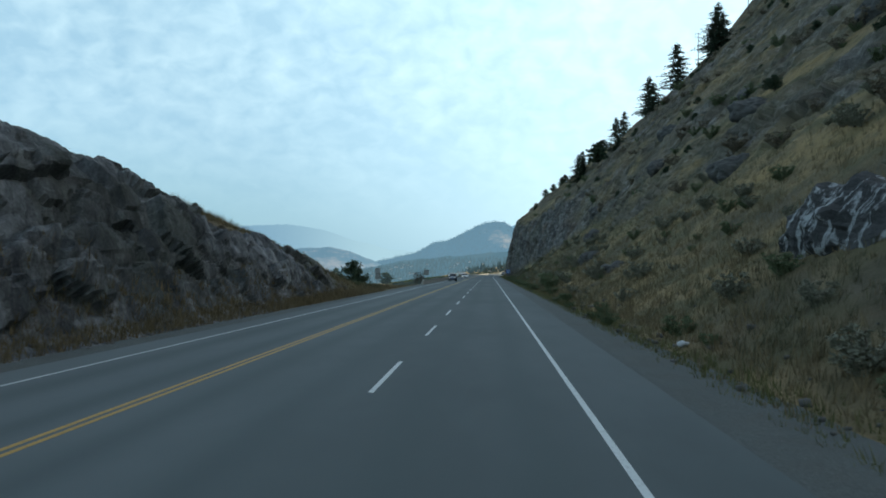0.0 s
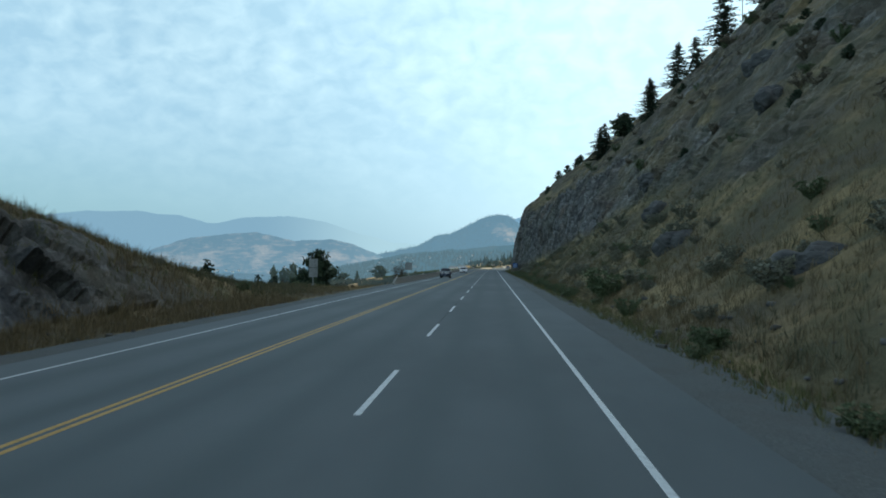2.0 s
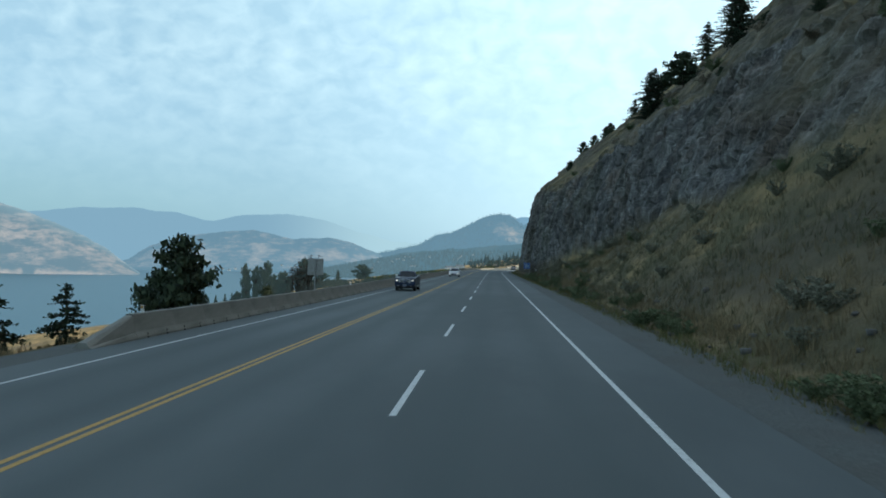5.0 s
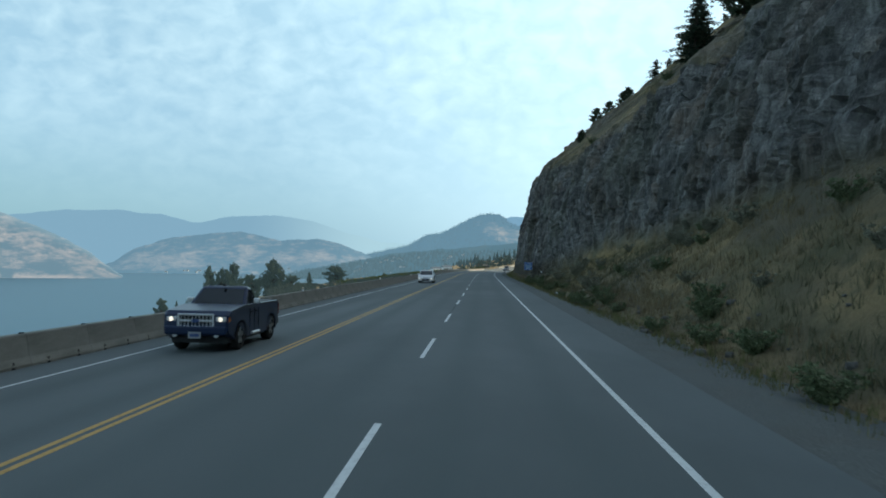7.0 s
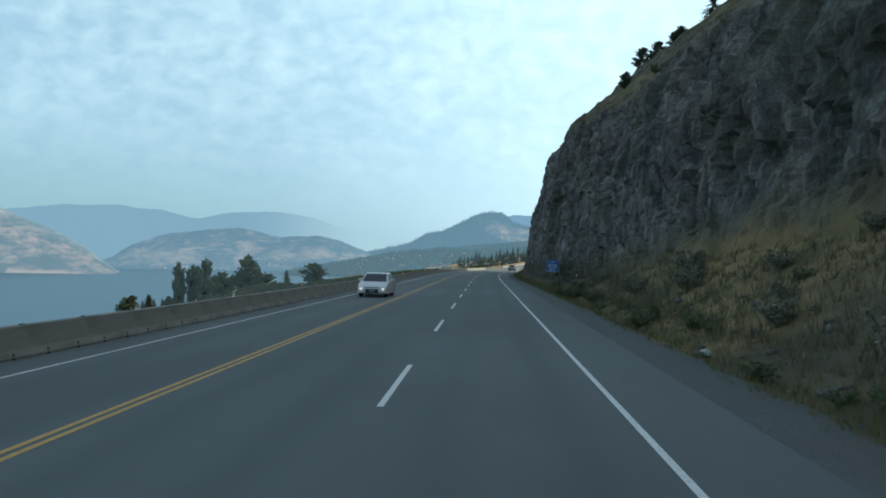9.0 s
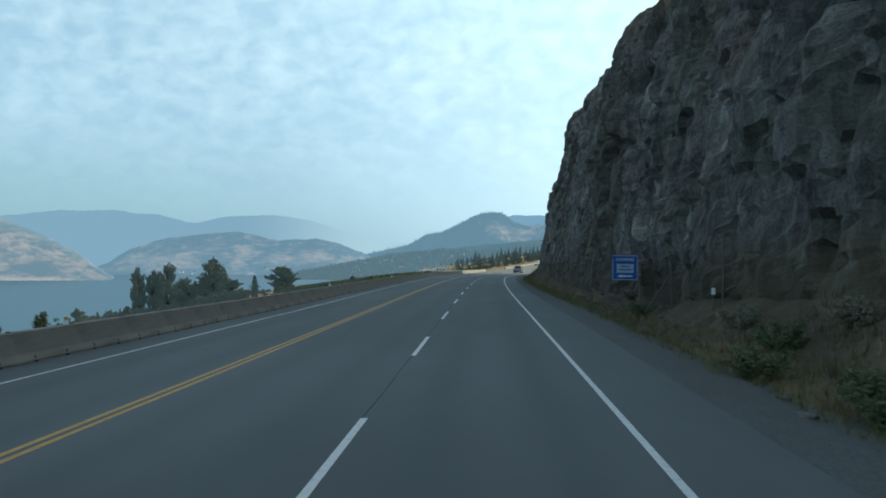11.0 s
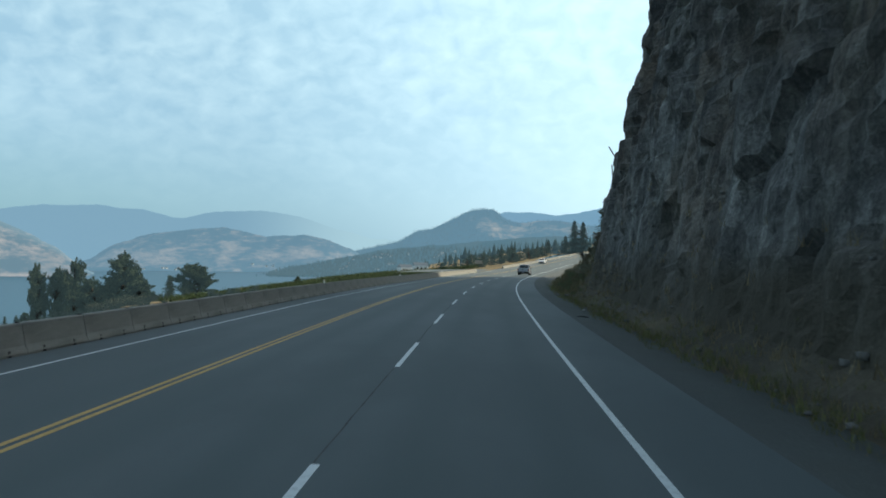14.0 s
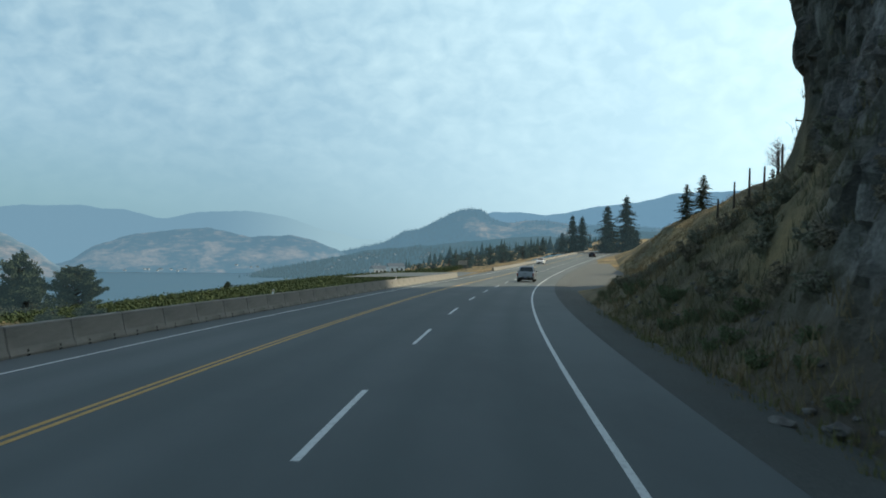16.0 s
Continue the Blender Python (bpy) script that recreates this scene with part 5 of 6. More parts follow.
x, y, z = strip(520, 225, 372, 4.7, 7.6, (1.8, 1.3), shoulder_height, RNG)
rubble("fallen_stones", x, y, z, 0.05 + 0.24 * RNG.uniform(0, 1, len(x)) ** 4, ROCK, "small fallen stones along the foot of the cliff", RNG)
x, y, z = strip(500, -4, 225, 4.6, 9.0, (1.3, 1.5), shoulder_height, RNG)
rubble("fallen_stones", x, y, z, 0.05 + 0.30 * RNG.uniform(0, 1, len(x)) ** 3, ROCK, "small stones in the grass beside the shoulder", RNG)
x, y, z = strip(420, -4, 84, -13.0, -10.9, (1.6, 1.4), left_at, RNG)
rubble("fallen_stones", x, y, z, 0.05 + 0.16 * RNG.uniform(0, 1, len(x)) ** 3, ROCK, "small fallen stones below the rock cut", RNG)

# vineyard between the barrier and the lake
for i in range(12):
    d = -26.0 - i * 3.2
    s = np.arange(396 + i * 1.5, 520, 0.42)
    px, py, _ = on_road(s, d + RNG.normal(size=len(s)) * 0.12)
    pz = np.array([left_at(b, a) for a, b in zip(px, py)])
    v, f = tufts(np.stack([px, py, pz + 0.75], 1), 0.46, 24, RNG, 1.1, 1.2)
    tagged(cloud_object("vineyard_hedge", v, f, VINE), "leafy green row of grapevines above the lake", "vine row", "vine rows")


def conifer_field(name, spots, heights, mat, label, rng):
    """Distant woods: ragged three-tiered trees in one mesh."""
    vs, fs, n = [], [], 0
    for (x, y, z), h in zip(spots, heights):
        a0, fat = rng.uniform(0, 6.28), rng.uniform(0.7, 1.7)
        for t0, t1, r in ((0.0, 0.50, 0.20), (0.25, 0.76, 0.15), (0.5, 1.0, 0.095)):
            k = 7
            ang = a0 + np.arange(k) * 2 * np.pi / k
            rr = fat * r * h * rng.uniform(0.6, 1.15, k)
            vs.append(np.stack([x + rr * np.cos(ang), y + rr * np.sin(ang), z + h * (t0 + rng.uniform(-0.04, 0.06, k))], 1))
            vs.append(np.array([[x, y, z + h * t1]]))
            fs.append(np.array([(n + i, n + (i + 1) % k, n + k) for i in range(k)]))
            n += k + 1
    return tagged(cloud_object(name, np.concatenate(vs), np.concatenate(fs), mat), label, "trees", kind="stuff")


FX, FY, FZ = FOREST
idx = RNG.integers(0, FX.size, 8000)
keep = [i for i in idx if (i % FX.shape[1]) < 26]
# bluish emission in the needles stands for haze over the far woods
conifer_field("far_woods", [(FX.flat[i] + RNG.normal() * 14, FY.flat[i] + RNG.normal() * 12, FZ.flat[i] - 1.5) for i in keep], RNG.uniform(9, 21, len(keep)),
              hazy_material("far_woods_needles", (0.02, 0.032, 0.03), (0.135, 0.245, 0.305), 0.68), "dark conifer woods along the far lake shore", RNG)
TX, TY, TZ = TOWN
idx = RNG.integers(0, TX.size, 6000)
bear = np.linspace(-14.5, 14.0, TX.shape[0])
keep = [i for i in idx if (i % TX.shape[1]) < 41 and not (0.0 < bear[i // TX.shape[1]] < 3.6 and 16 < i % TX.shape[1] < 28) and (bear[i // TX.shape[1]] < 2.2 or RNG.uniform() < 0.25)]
# hill woods, with stronger haze glow in the needles
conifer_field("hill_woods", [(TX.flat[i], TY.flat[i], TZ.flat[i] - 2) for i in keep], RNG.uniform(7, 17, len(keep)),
              hazy_material("hill_woods_needles", (0.02, 0.03, 0.025), (0.170, 0.315, 0.415), 0.76), "hazy conifer woods over the far hill", RNG)
mid = []
groves = [(float(RNG.uniform(-0.05, 0.16)), float(RNG.uniform(620, 1190))) for _ in range(60)]
while len(mid) < 290:
    b, y = groves[int(RNG.integers(len(groves)))]
    y += float(RNG.normal()) * 16
    x = b * (y - 335) + float(RNG.normal()) * 9
    if abs(x - np.interp(y, ROAD_Y, ROAD_X)) > 16:
        mid.append((x, y, left_at(y, x) - 0.5))
# nearer conifers, with less haze painted in as glow
conifer_field("roadside_woods", mid, 2.0 + 9.0 * RNG.uniform(0, 1, len(mid)) ** 2.2, hazy_material("roadside_wood_needles", (0.022, 0.034, 0.026), (0.11, 0.20, 0.25), 0.30), "scattered dark conifers on dry fields beyond the bend", RNG)

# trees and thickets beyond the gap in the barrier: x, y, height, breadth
# haze is put into these leaves as a weak blue glow
GAP_TREES = [make_tree("broad_tree", 6.0, k, "broad", hazy_material("gap_tree_leaves", (0.055, 0.070, 0.045), (0.10, 0.18, 0.21), 0.20), "hazy dark green broad tree beyond the side road") for k in (41, 42)]
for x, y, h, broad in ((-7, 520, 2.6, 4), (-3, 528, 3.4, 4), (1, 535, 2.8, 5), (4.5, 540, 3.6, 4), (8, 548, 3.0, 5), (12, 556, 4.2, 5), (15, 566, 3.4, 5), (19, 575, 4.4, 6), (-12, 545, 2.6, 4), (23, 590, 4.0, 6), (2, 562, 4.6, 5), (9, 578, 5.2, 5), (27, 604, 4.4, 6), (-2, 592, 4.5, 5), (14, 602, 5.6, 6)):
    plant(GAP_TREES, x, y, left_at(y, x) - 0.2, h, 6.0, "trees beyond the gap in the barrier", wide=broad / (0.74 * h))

# ---- concrete barrier along the lake side ----
BARRIER = [(-0.25, 0.0), (-0.25, 0.06), (-0.19, 0.22), (-0.105, 0.70), (-0.085, 0.73), (0.085, 0.73), (0.105, 0.70), (0.19, 0.22), (0.25, 0.06), (0.25, 0.0)]


def barrier_bm(length, gap=0.002):
    bm = bmesh.new()
    ends = []
    for y in (-length / 2 + gap, length / 2 - gap):
        ends.append([bm.verts.new((x, y, z)) for x, z in BARRIER])
    n = len(BARRIER)
    for i in range(n):
        bm.faces.new((ends[0][i], ends[0][(i + 1) % n], ends[1][(i + 1) % n], ends[1][i]))
    bm.faces.new(ends[0][::-1])
    bm.faces.new(ends[1])
    return bm


def make_barrier(length):
    root = new("concrete_barrier")
    part("body", barrier_bm(length), CONCRETE, root)
    # lifting slots at the foot of each unit
    for y in (-0.625, 0.625):
        slot = box_bm(0.225, 0.258, y - 0.065, y + 0.065, 0.0, 0.15)
        for v in slot.verts:
            if v.co.z > 0.1:
                v.co.y = y + 0.02 + (v.co.y - y) * 0.25
                v.co.x -= 0.03
        part("drain_slot", slot, DARK, root, "dark drain slot")
    part("connector", box_bm(-0.03, 0.03, length / 2 - 0.05, length / 2 + 0.05, 0.735, 0.755), DARK, root, "dark steel connector")
    return tagged(root, "weathered grey concrete road barrier unit", "barrier", "barrier units along the lake side")


DARK = simple("dark_gap", (0.012, 0.012, 0.012), 0.9)
UNIT = 2.5
first = make_barrier(UNIT)
spots = [s for s in np.arange(121.5, 436, UNIT)] + [s for s in np.arange(474, 640, UNIT)]
for i, s in enumerate(spots):
    x, y, z = on_road(s, -10.35)
    h = float(np.interp(s, S_ALL, HEAD))
    m = pose(float(x), float(y), float(z) - 0.012, 0, 0, -math.degrees(h) + float(RNG.normal()) * 0.08) @ Matrix.Diagonal((1, 1, 0.92, 1))
    if i == 0:
        first.matrix_basis = m
    else:
        copy_thing(first, Matrix.Identity(4)).matrix_basis = m
# the tapered end of the line
bm = bmesh.new()
ends = [[bm.verts.new((x, 1.15, z)) for x, z in BARRIER], [bm.verts.new((x, -1.3, z * 0.22)) for x, z in BARRIER]]
n = len(BARRIER)
for i in range(n):
    bm.faces.new((ends[0][i], ends[0][(i + 1) % n], ends[1][(i + 1) % n], ends[1][i]))
bm.faces.new(ends[0])
bm.faces.new(ends[1][::-1])
root = new("barrier_end")
part("body", bm, CONCRETE, root)
root.matrix_basis = pose(-10.35, 119.2, -0.03) @ Matrix.Diagonal((1, 1, 0.92, 1))
tagged(root, "sloped concrete end piece of the road barrier", "barrier")


# small white delineators on the barrier
def delineator(s, d=-10.35):
    root = new("delineator")
    part("post", box_bm(-0.05, 0.05, -0.012, 0.012, 0.62, 0.86, 0.008), SIGN_WHITE, root)
    part("reflector", box_bm(-0.035, 0.035, -0.02, -0.012, 0.77, 0.84), YELLOW, root, "amber reflector")
    x, y, z = on_road(s, d)
    root.matrix_basis = pose(float(x), float(y), float(z))
    return tagged(root, "small white reflector post on a concrete barrier", "reflector", "reflectors on the barrier")


for s in (121.0, 152, 183, 214, 245, 276, 307, 338, 369, 400):
    delineator(s)


# ---- signs ----
def sign_from_behind(x, y, z0, w, low, high, split=0.0):
    root = new("road_sign")
    part("board", box_bm(-w / 2, w / 2, -0.008, 0.008, low, high, 0.02, 1), SIGN_BACK, root, "grey unpainted back of the board")
    for zz in (low + 0.25 * (high - low), low + 0.75 * (high - low)):
        part("brace", box_bm(-w * 0.42, w * 0.42, -0.035, -0.010, zz - 0.03, zz + 0.03), STEEL, root)
    part("post", box_bm(-0.035, 0.035, -0.10, -0.038, z0 - 0.3, high - 0.05, 0.005, 1), STEEL, root, "galvanised steel post")
    if split:
        part("seam", box_bm(-w / 2, w / 2, -0.0125, -0.0095, split - 0.012, split + 0.012), DARK, root)
    root.matrix_basis = pose(x, y, 0, 0, 0, 4)
    return tagged(root, "grey back of a tall road sign on a steel post", "road sign")


sign_from_behind(-14.7, 101, 0.05, 0.70, 0.95, 2.44, 1.72)
sign_from_behind(-12.2, 149.5, -0.4, 1.02, 1.25, 2.32)

camping = new("camping_sign")
part("board", box_bm(5.92, 7.19, 265.99, 266.01, 1.47, 2.72, 0.004, 1), BLUE, camping, "blue board with a white rim")


def outline(x0, x1, z0, z1, t, y):
    bm = bmesh.new()
    for a, b, c, d in ((x0, x1, z1 - t, z1), (x0, x1, z0, z0 + t), (x0, x0 + t, z0 + t, z1 - t), (x1 - t, x1, z0 + t, z1 - t)):
        o = box_bm(a, b, y - 0.002, y + 0.002, c, d)
        me = bpy.data.meshes.new("tmp")
        o.to_mesh(me)
        o.free()
        bm.from_mesh(me)
        bpy.data.meshes.remove(me)
    return bm


part("rim", outline(5.945, 7.165, 1.495, 2.695, 0.018, 265.985), SIGN_WHITE, camping, "white rim")
part("panel", box_bm(6.14, 6.98, 265.982, 265.988, 1.84, 2.28, 0.01, 1), simple("faded_panel", (0.36, 0.46, 0.56), 0.5, vary=0.08), camping, "pale faded panel")
for z, a, b in ((2.16, 6.34, 6.80), (2.00, 6.24, 6.88)):
    part("text_bar", box_bm(a, b, 265.976, 265.981, z - 0.045, z + 0.045), simple("faded_text", (0.08, 0.20, 0.42), 0.5, vary=0.06), camping, "blue unreadable line of text")
bm = bmesh.new()
tip = [(6.18, 1.675), (6.40, 1.76), (6.40, 1.71), (6.92, 1.71), (6.92, 1.64), (6.40, 1.64), (6.40, 1.59)]
front = [bm.verts.new((a, 265.974, b)) for a, b in tip]
back = [bm.verts.new((a, 265.984, b)) for a, b in tip]
bm.faces.new(front)
for i in range(7):
    bm.faces.new((front[i], back[i], back[(i + 1) % 7], front[(i + 1) % 7]))
bmesh.ops.triangulate(bm, faces=[f for f in bm.faces if len(f.verts) > 4])
part("arrow", bm, SIGN_WHITE, camping, "white arrow")
curve = bpy.data.curves.new("lettering", "FONT")
curve.body, curve.size, curve.align_x, curve.align_y, curve.extrude = "CAMPING", 0.205, "CENTER", "CENTER", 0.002
text_ob = bpy.data.objects.new("lettering", curve)
letters = bpy.data.meshes.new_from_object(text_ob)
bpy.data.objects.remove(text_ob)
letters.materials.append(SIGN_WHITE)
ob = new("lettering", letters)
ob.parent = camping
ob.matrix_basis = pose(6.555, 265.984, 2.49, 90, 0, 0)
tagged(ob, "white capital letters")
for z in (1.75, 2.45):
    part("brace", box_bm(6.0, 7.36, 266.015, 266.055, z - 0.03, z + 0.03), STEEL, camping)
part("post", box_bm(7.26, 7.36, 266.06, 266.16, -0.6, 2.78, 0.01, 1), POLE, camping, "weathered wooden post")
tagged(camping, "blue roadside camping sign with white lettering on posts", "road sign")


# ---- old fence at the foot of the cliff ----
fence = new("fence_brace")
part("post", tube_bm((7.75, 261.1, -0.3), (7.42, 260.3, 2.85), 0.06, 0.05, 9), POLE, fence, "weathered grey wooden post")
part("brace", tube_bm((7.6, 260.8, 1.9), (6.75, 262.0, 0.1), 0.05, 0.045, 8), POLE, fence, "leaning wooden brace")
tagged(fence, "weathered wooden fence post with a leaning brace", "fence post")
pole = new("tall_fence_post")
part("post", tube_bm((8.1, 255.3, 0.2), (8.22, 255.6, 3.35), 0.04, 0.032, 8), POLE, pole)
part("brace", tube_bm((8.2, 255.5, 1.3), (9.6, 253.9, 2.3), 0.045, 0.04, 8), POLE, pole, "thin leaning rail")
tagged(pole, "tall thin weathered post with a leaning rail", "fence post")
marker = new("marker_post")
part("post", box_bm(-0.03, 0.03, -0.03, 0.03, 0.0, 1.0, 0.006, 1), POLE, marker)
part("plate", box_bm(-0.07, 0.07, -0.045, -0.032, 0.78, 1.02, 0.004, 1), SIGN_WHITE, marker, "small white plate")
marker.matrix_basis = pose(7.9, 255.77, 0.4)
tagged(marker, "short grey post with a small white plate", "marker post")


# ---- poles on the hill ----
def power_pole(x, y, h, arms=1, label="weathered wooden power pole with a crossarm"):
    root = new("power_pole")
    part("pole", tube_bm((0, 0, -0.8), (0, 0, h), 0.15, 0.10), POLE, root)
    for k in range(arms):
        z = h - 0.5 - k * 1.1
        part("crossarm", box_bm(-1.3, 1.3, -0.06, 0.06, z - 0.06, z + 0.06), POLE, root)
        for a in (-1.2, -0.6, 0.6, 1.2):
            part("insulator", tube_bm((a, 0, z + 0.06), (a, 0, z + 0.24), 0.045, 0.03, 8), STEEL, root)
    root.matrix_basis = pose(x, y, hill_at(y, x), 0, 0, 12)
    return tagged(root, label, "power pole", "power poles on the hill")


power_pole(76, 230, 12.5, 2)
power_pole(70, 262, 12.0, 2)
power_pole(75, 206, 12.0, 1)
power_pole(30.5, 402, 4.6, 1)
for x, y, h in ((26.5, 409, 2.6), (27.2, 407, 2.9), (28.0, 405.5, 2.2), (29.0, 404, 3.2), (31.5, 401, 4.8), (25.6, 411, 2.0)):
    root = new("charred_trunk")
    part("stem", tube_bm((0, 0, -0.4), (0.08, 0.02, h), 0.13, 0.08, 8), TWIG, root)
    root.matrix_basis = pose(x, y, hill_at(y, x))
    tagged(root, "bare dark broken tree trunk on the hillside", "tree trunk", "broken trunks on the hillside")


# ---- loose rocks and litter ----
def rock_mesh(seed, flat=0.6):
    rng = np.random.default_rng(seed)
    bm = bmesh.new()
    bmesh.ops.create_icosphere(bm, subdivisions=2, radius=0.5)
    off = rng.uniform(0, 50, 3)
    for v in bm.verts:
        n = noise.fractal(Vector(off) + v.co * 2.2, 1.0, 2.0, 3)
        v.co *= 0.75 + 0.45 * n
        v.co.z *= flat
    return bm


ROCKS = []
for sd in (1, 2, 3, 4):
    r = part("rock", rock_mesh(sd), ROCK)
    ROCKS.append(tagged(r, "broken grey-brown stone at the foot of the cliff", "rock", "stones at the foot of the cliff"))
stones = [(5.5, 263.9, 0.55), (5.45, 346.2, 0.45), (6.0, 345.7, 0.5)]
for i in range(110):
    y = float(RNG.uniform(90, 372))
    x = np.interp(y, ROAD_Y, ROAD_X) + float(RNG.uniform(4.4, 7.4 if y > 225 else 12))
    stones.append((float(x), y, float(RNG.gamma(1.5, 0.10) + 0.07)))
for i, (x, y, d) in enumerate(stones):
    m = pose(x, y, shoulder_height(y, x) + d * 0.12, 0, 0, float(RNG.uniform(0, 360))) @ Matrix.Diagonal((d, d * 1.2, d, 1))
    src = ROCKS[i % 4]
    if i < 4:
        src.matrix_basis = m
    else:
        copy_thing(src, Matrix.Identity(4)).matrix_basis = m


def bag(x, y, s, seed):
    bm = rock_mesh(seed, 0.5)
    ob = part("plastic_bag", bm, BAG, None, smooth=True)
    ob.matrix_basis = pose(x, y, shoulder_height(y, x) + 0.12 * s, 0, 0, 30 * seed) @ Matrix.Diagonal((s, s * 0.8, s, 1))
    return tagged(ob, "crumpled white plastic bag lying in roadside weeds", "litter", "litter")


BAG = simple("white_plastic", (0.5, 0.52, 0.53), 0.5, vary=0.1)
bag(6.1, 24.7, 0.55, 5)
bag(5.4, 205.4, 0.45, 6)
bag(4.95, 164.1, 0.3, 7)
bag(3.9, 271.5, 0.16, 8)
bag(5.06, 330.1, 0.2, 9)
bag(4.6, 322.2, 0.18, 10)


# painted outcrop on the first slope
def make_painted():
    m, nn, ll, b = material("painted_rock", 0.9, spec=0.2)
    streak = noise_of(m, 0.9, 5.0, 0.65, (1, 1, 0.3), 0.5)
    patch = noise_of(m, 1.7, 5.0, 0.65, (1, 1.4, 0.25), 0.5)
    fine = noise_of(m, 9.0, 4.0)
    stone = ramp_of(m, streak, (0.3, (0.03, 0.031, 0.033)), (0.7, (0.10, 0.098, 0.095)))
    col = mix_of(m, ramp_of(m, patch, (0.52, (0, 0, 0)), (0.58, (0.9, 0.9, 0.9))), stone, (0.42, 0.43, 0.43))
    ll.new(col, b.inputs["Base Color"])
    bump_of(m, b, fine, 0.8, 0.08)
    return m


bm = bmesh.new()
bmesh.ops.create_icosphere(bm, subdivisions=5, radius=1.0)
for v in bm.verts:
    p = v.co * 1.0
    v.co = Vector((p.x * 2.2, p.y * 4.6, p.z * 1.9))
    cell = noise.voronoi(v.co * 0.55)[0]
    v.co += p * (0.5 * (cell[1] - cell[0]) + 0.5 * noise.fractal(v.co * 0.8, 1.0, 2.0, 4))
ob = part("painted_outcrop", bm, make_painted())
ob.matrix_basis = pose(13.3, 27.6, 3.3, 0, 38, 0)
tagged(ob, "dark rock outcrop daubed with white paint", "rock outcrop")


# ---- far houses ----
# wall and roof colours with distance haze added as emission
HOUSE_WALL = hazy_material("pale_house_wall", (0.55, 0.54, 0.52), (0.16, 0.27, 0.33), 0.55)
HOUSE_ROOF = hazy_material("house_roof", (0.10, 0.09, 0.09), (0.17, 0.26, 0.31), 0.55)
GLASS = simple("dark_window_glass", (0.02, 0.025, 0.03), 0.08, spec=0.6, vary=0.05)


def make_house(w, d, h):
    root = new("house")
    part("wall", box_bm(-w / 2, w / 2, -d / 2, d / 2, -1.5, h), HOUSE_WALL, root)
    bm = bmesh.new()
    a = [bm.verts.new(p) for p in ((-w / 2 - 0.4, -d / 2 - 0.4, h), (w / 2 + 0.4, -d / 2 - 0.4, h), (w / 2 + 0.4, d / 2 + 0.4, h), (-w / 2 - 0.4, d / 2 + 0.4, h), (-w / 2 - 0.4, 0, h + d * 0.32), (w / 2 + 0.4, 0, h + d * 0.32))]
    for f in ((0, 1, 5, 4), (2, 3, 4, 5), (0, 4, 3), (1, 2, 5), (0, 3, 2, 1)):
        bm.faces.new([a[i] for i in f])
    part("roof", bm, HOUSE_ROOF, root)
    for x in (-w * 0.3, 0.0, w * 0.3):
        part("window", box_bm(x - 0.8, x + 0.8, -d / 2 - 0.05, -d / 2 + 0.02, h * 0.35, h * 0.75), GLASS, root)
    return tagged(root, "pale hillside house with a dark pitched roof", "house", "houses above the lake")


HOUSES = [make_house(13, 9, 4.6), make_house(10, 8, 4.0)]
for i in range(34):
    b = radians(float(RNG.uniform(-9, 3.5)))
    c = int(np.clip((math.degrees(b) + 13.5) / 31.5 * (FX.shape[0] - 1), 0, FX.shape[0] - 1))
    r = int(RNG.integers(6, 25))
    m = pose(FX[c, r], FY[c, r], FZ[c, r] + 0.5, 0, 0, float(RNG.uniform(-40, 40)))
    src = HOUSES[i % 2]
    if i < 2:
        src.matrix_basis = m
    else:
        copy_thing(src, m)
# a line of small houses on the far shore
NX, NY, NZ = FARSIDE
for i in range(13):
    c = int(np.clip(RNG.normal(0.34 if i < 9 else 0.6, 0.05) * NX.shape[0], 5, NX.shape[0] - 6))
    r = int(RNG.integers(1, 3 if i < 9 else 9))
    ob = copy_thing(HOUSES[i % 2], pose(NX[c, r], NY[c, r], NZ[c, r] + 1.0, 0, 0, float(RNG.uniform(-40, 40))) @ Matrix.Diagonal((0.9, 0.9, 0.9, 1)))
    tagged(ob, "small white house on the far lake shore", group="houses across the lake")
for x, y, turn in ((-21.6, 584, 20), (-29.0, 600, 35)):
    tagged(copy_thing(HOUSES[0], pose(x, y, left_at(y, x) - 0.2, 0, 0, turn) @ Matrix.Diagonal((0.40, 0.40, 0.42, 1))), "low house with a dark roof beyond the side road", group="houses beyond the side road")
board = new("notice_board")
part("panel", box_bm(-1.0, 1.0, -0.03, 0.03, 1.5, 2.45, 0.01, 1), SIGN_BACK, board, "pale grey panel")
for x in (-0.8, 0.8):
    part("post", box_bm(x - 0.05, x + 0.05, 0.032, 0.13, -0.6, 2.4, 0.008, 1), POLE, board)
board.matrix_basis = pose(0.4, 504.7, left_at(504.7, 0.4) + 0.1, 0, 0, 6)
tagged(board, "pale notice board on two posts beside the side road", "notice board")
# side road joining through the gap in the barrier
side = []
for k, d in enumerate(np.linspace(-9.9, -26, 12)):
    for s in np.linspace(443, 468, 8):
        side.append([float(c) for c in on_road(s - k * 0.8, d, -0.02 - 0.02 * k)])
side = np.array(side).reshape(12, 8, 3)
tagged(grid_object("side_road", side[..., 0], side[..., 1], side[..., 2], ASPHALT, flip=False), "short asphalt side road joining the highway", "road", kind="structure")


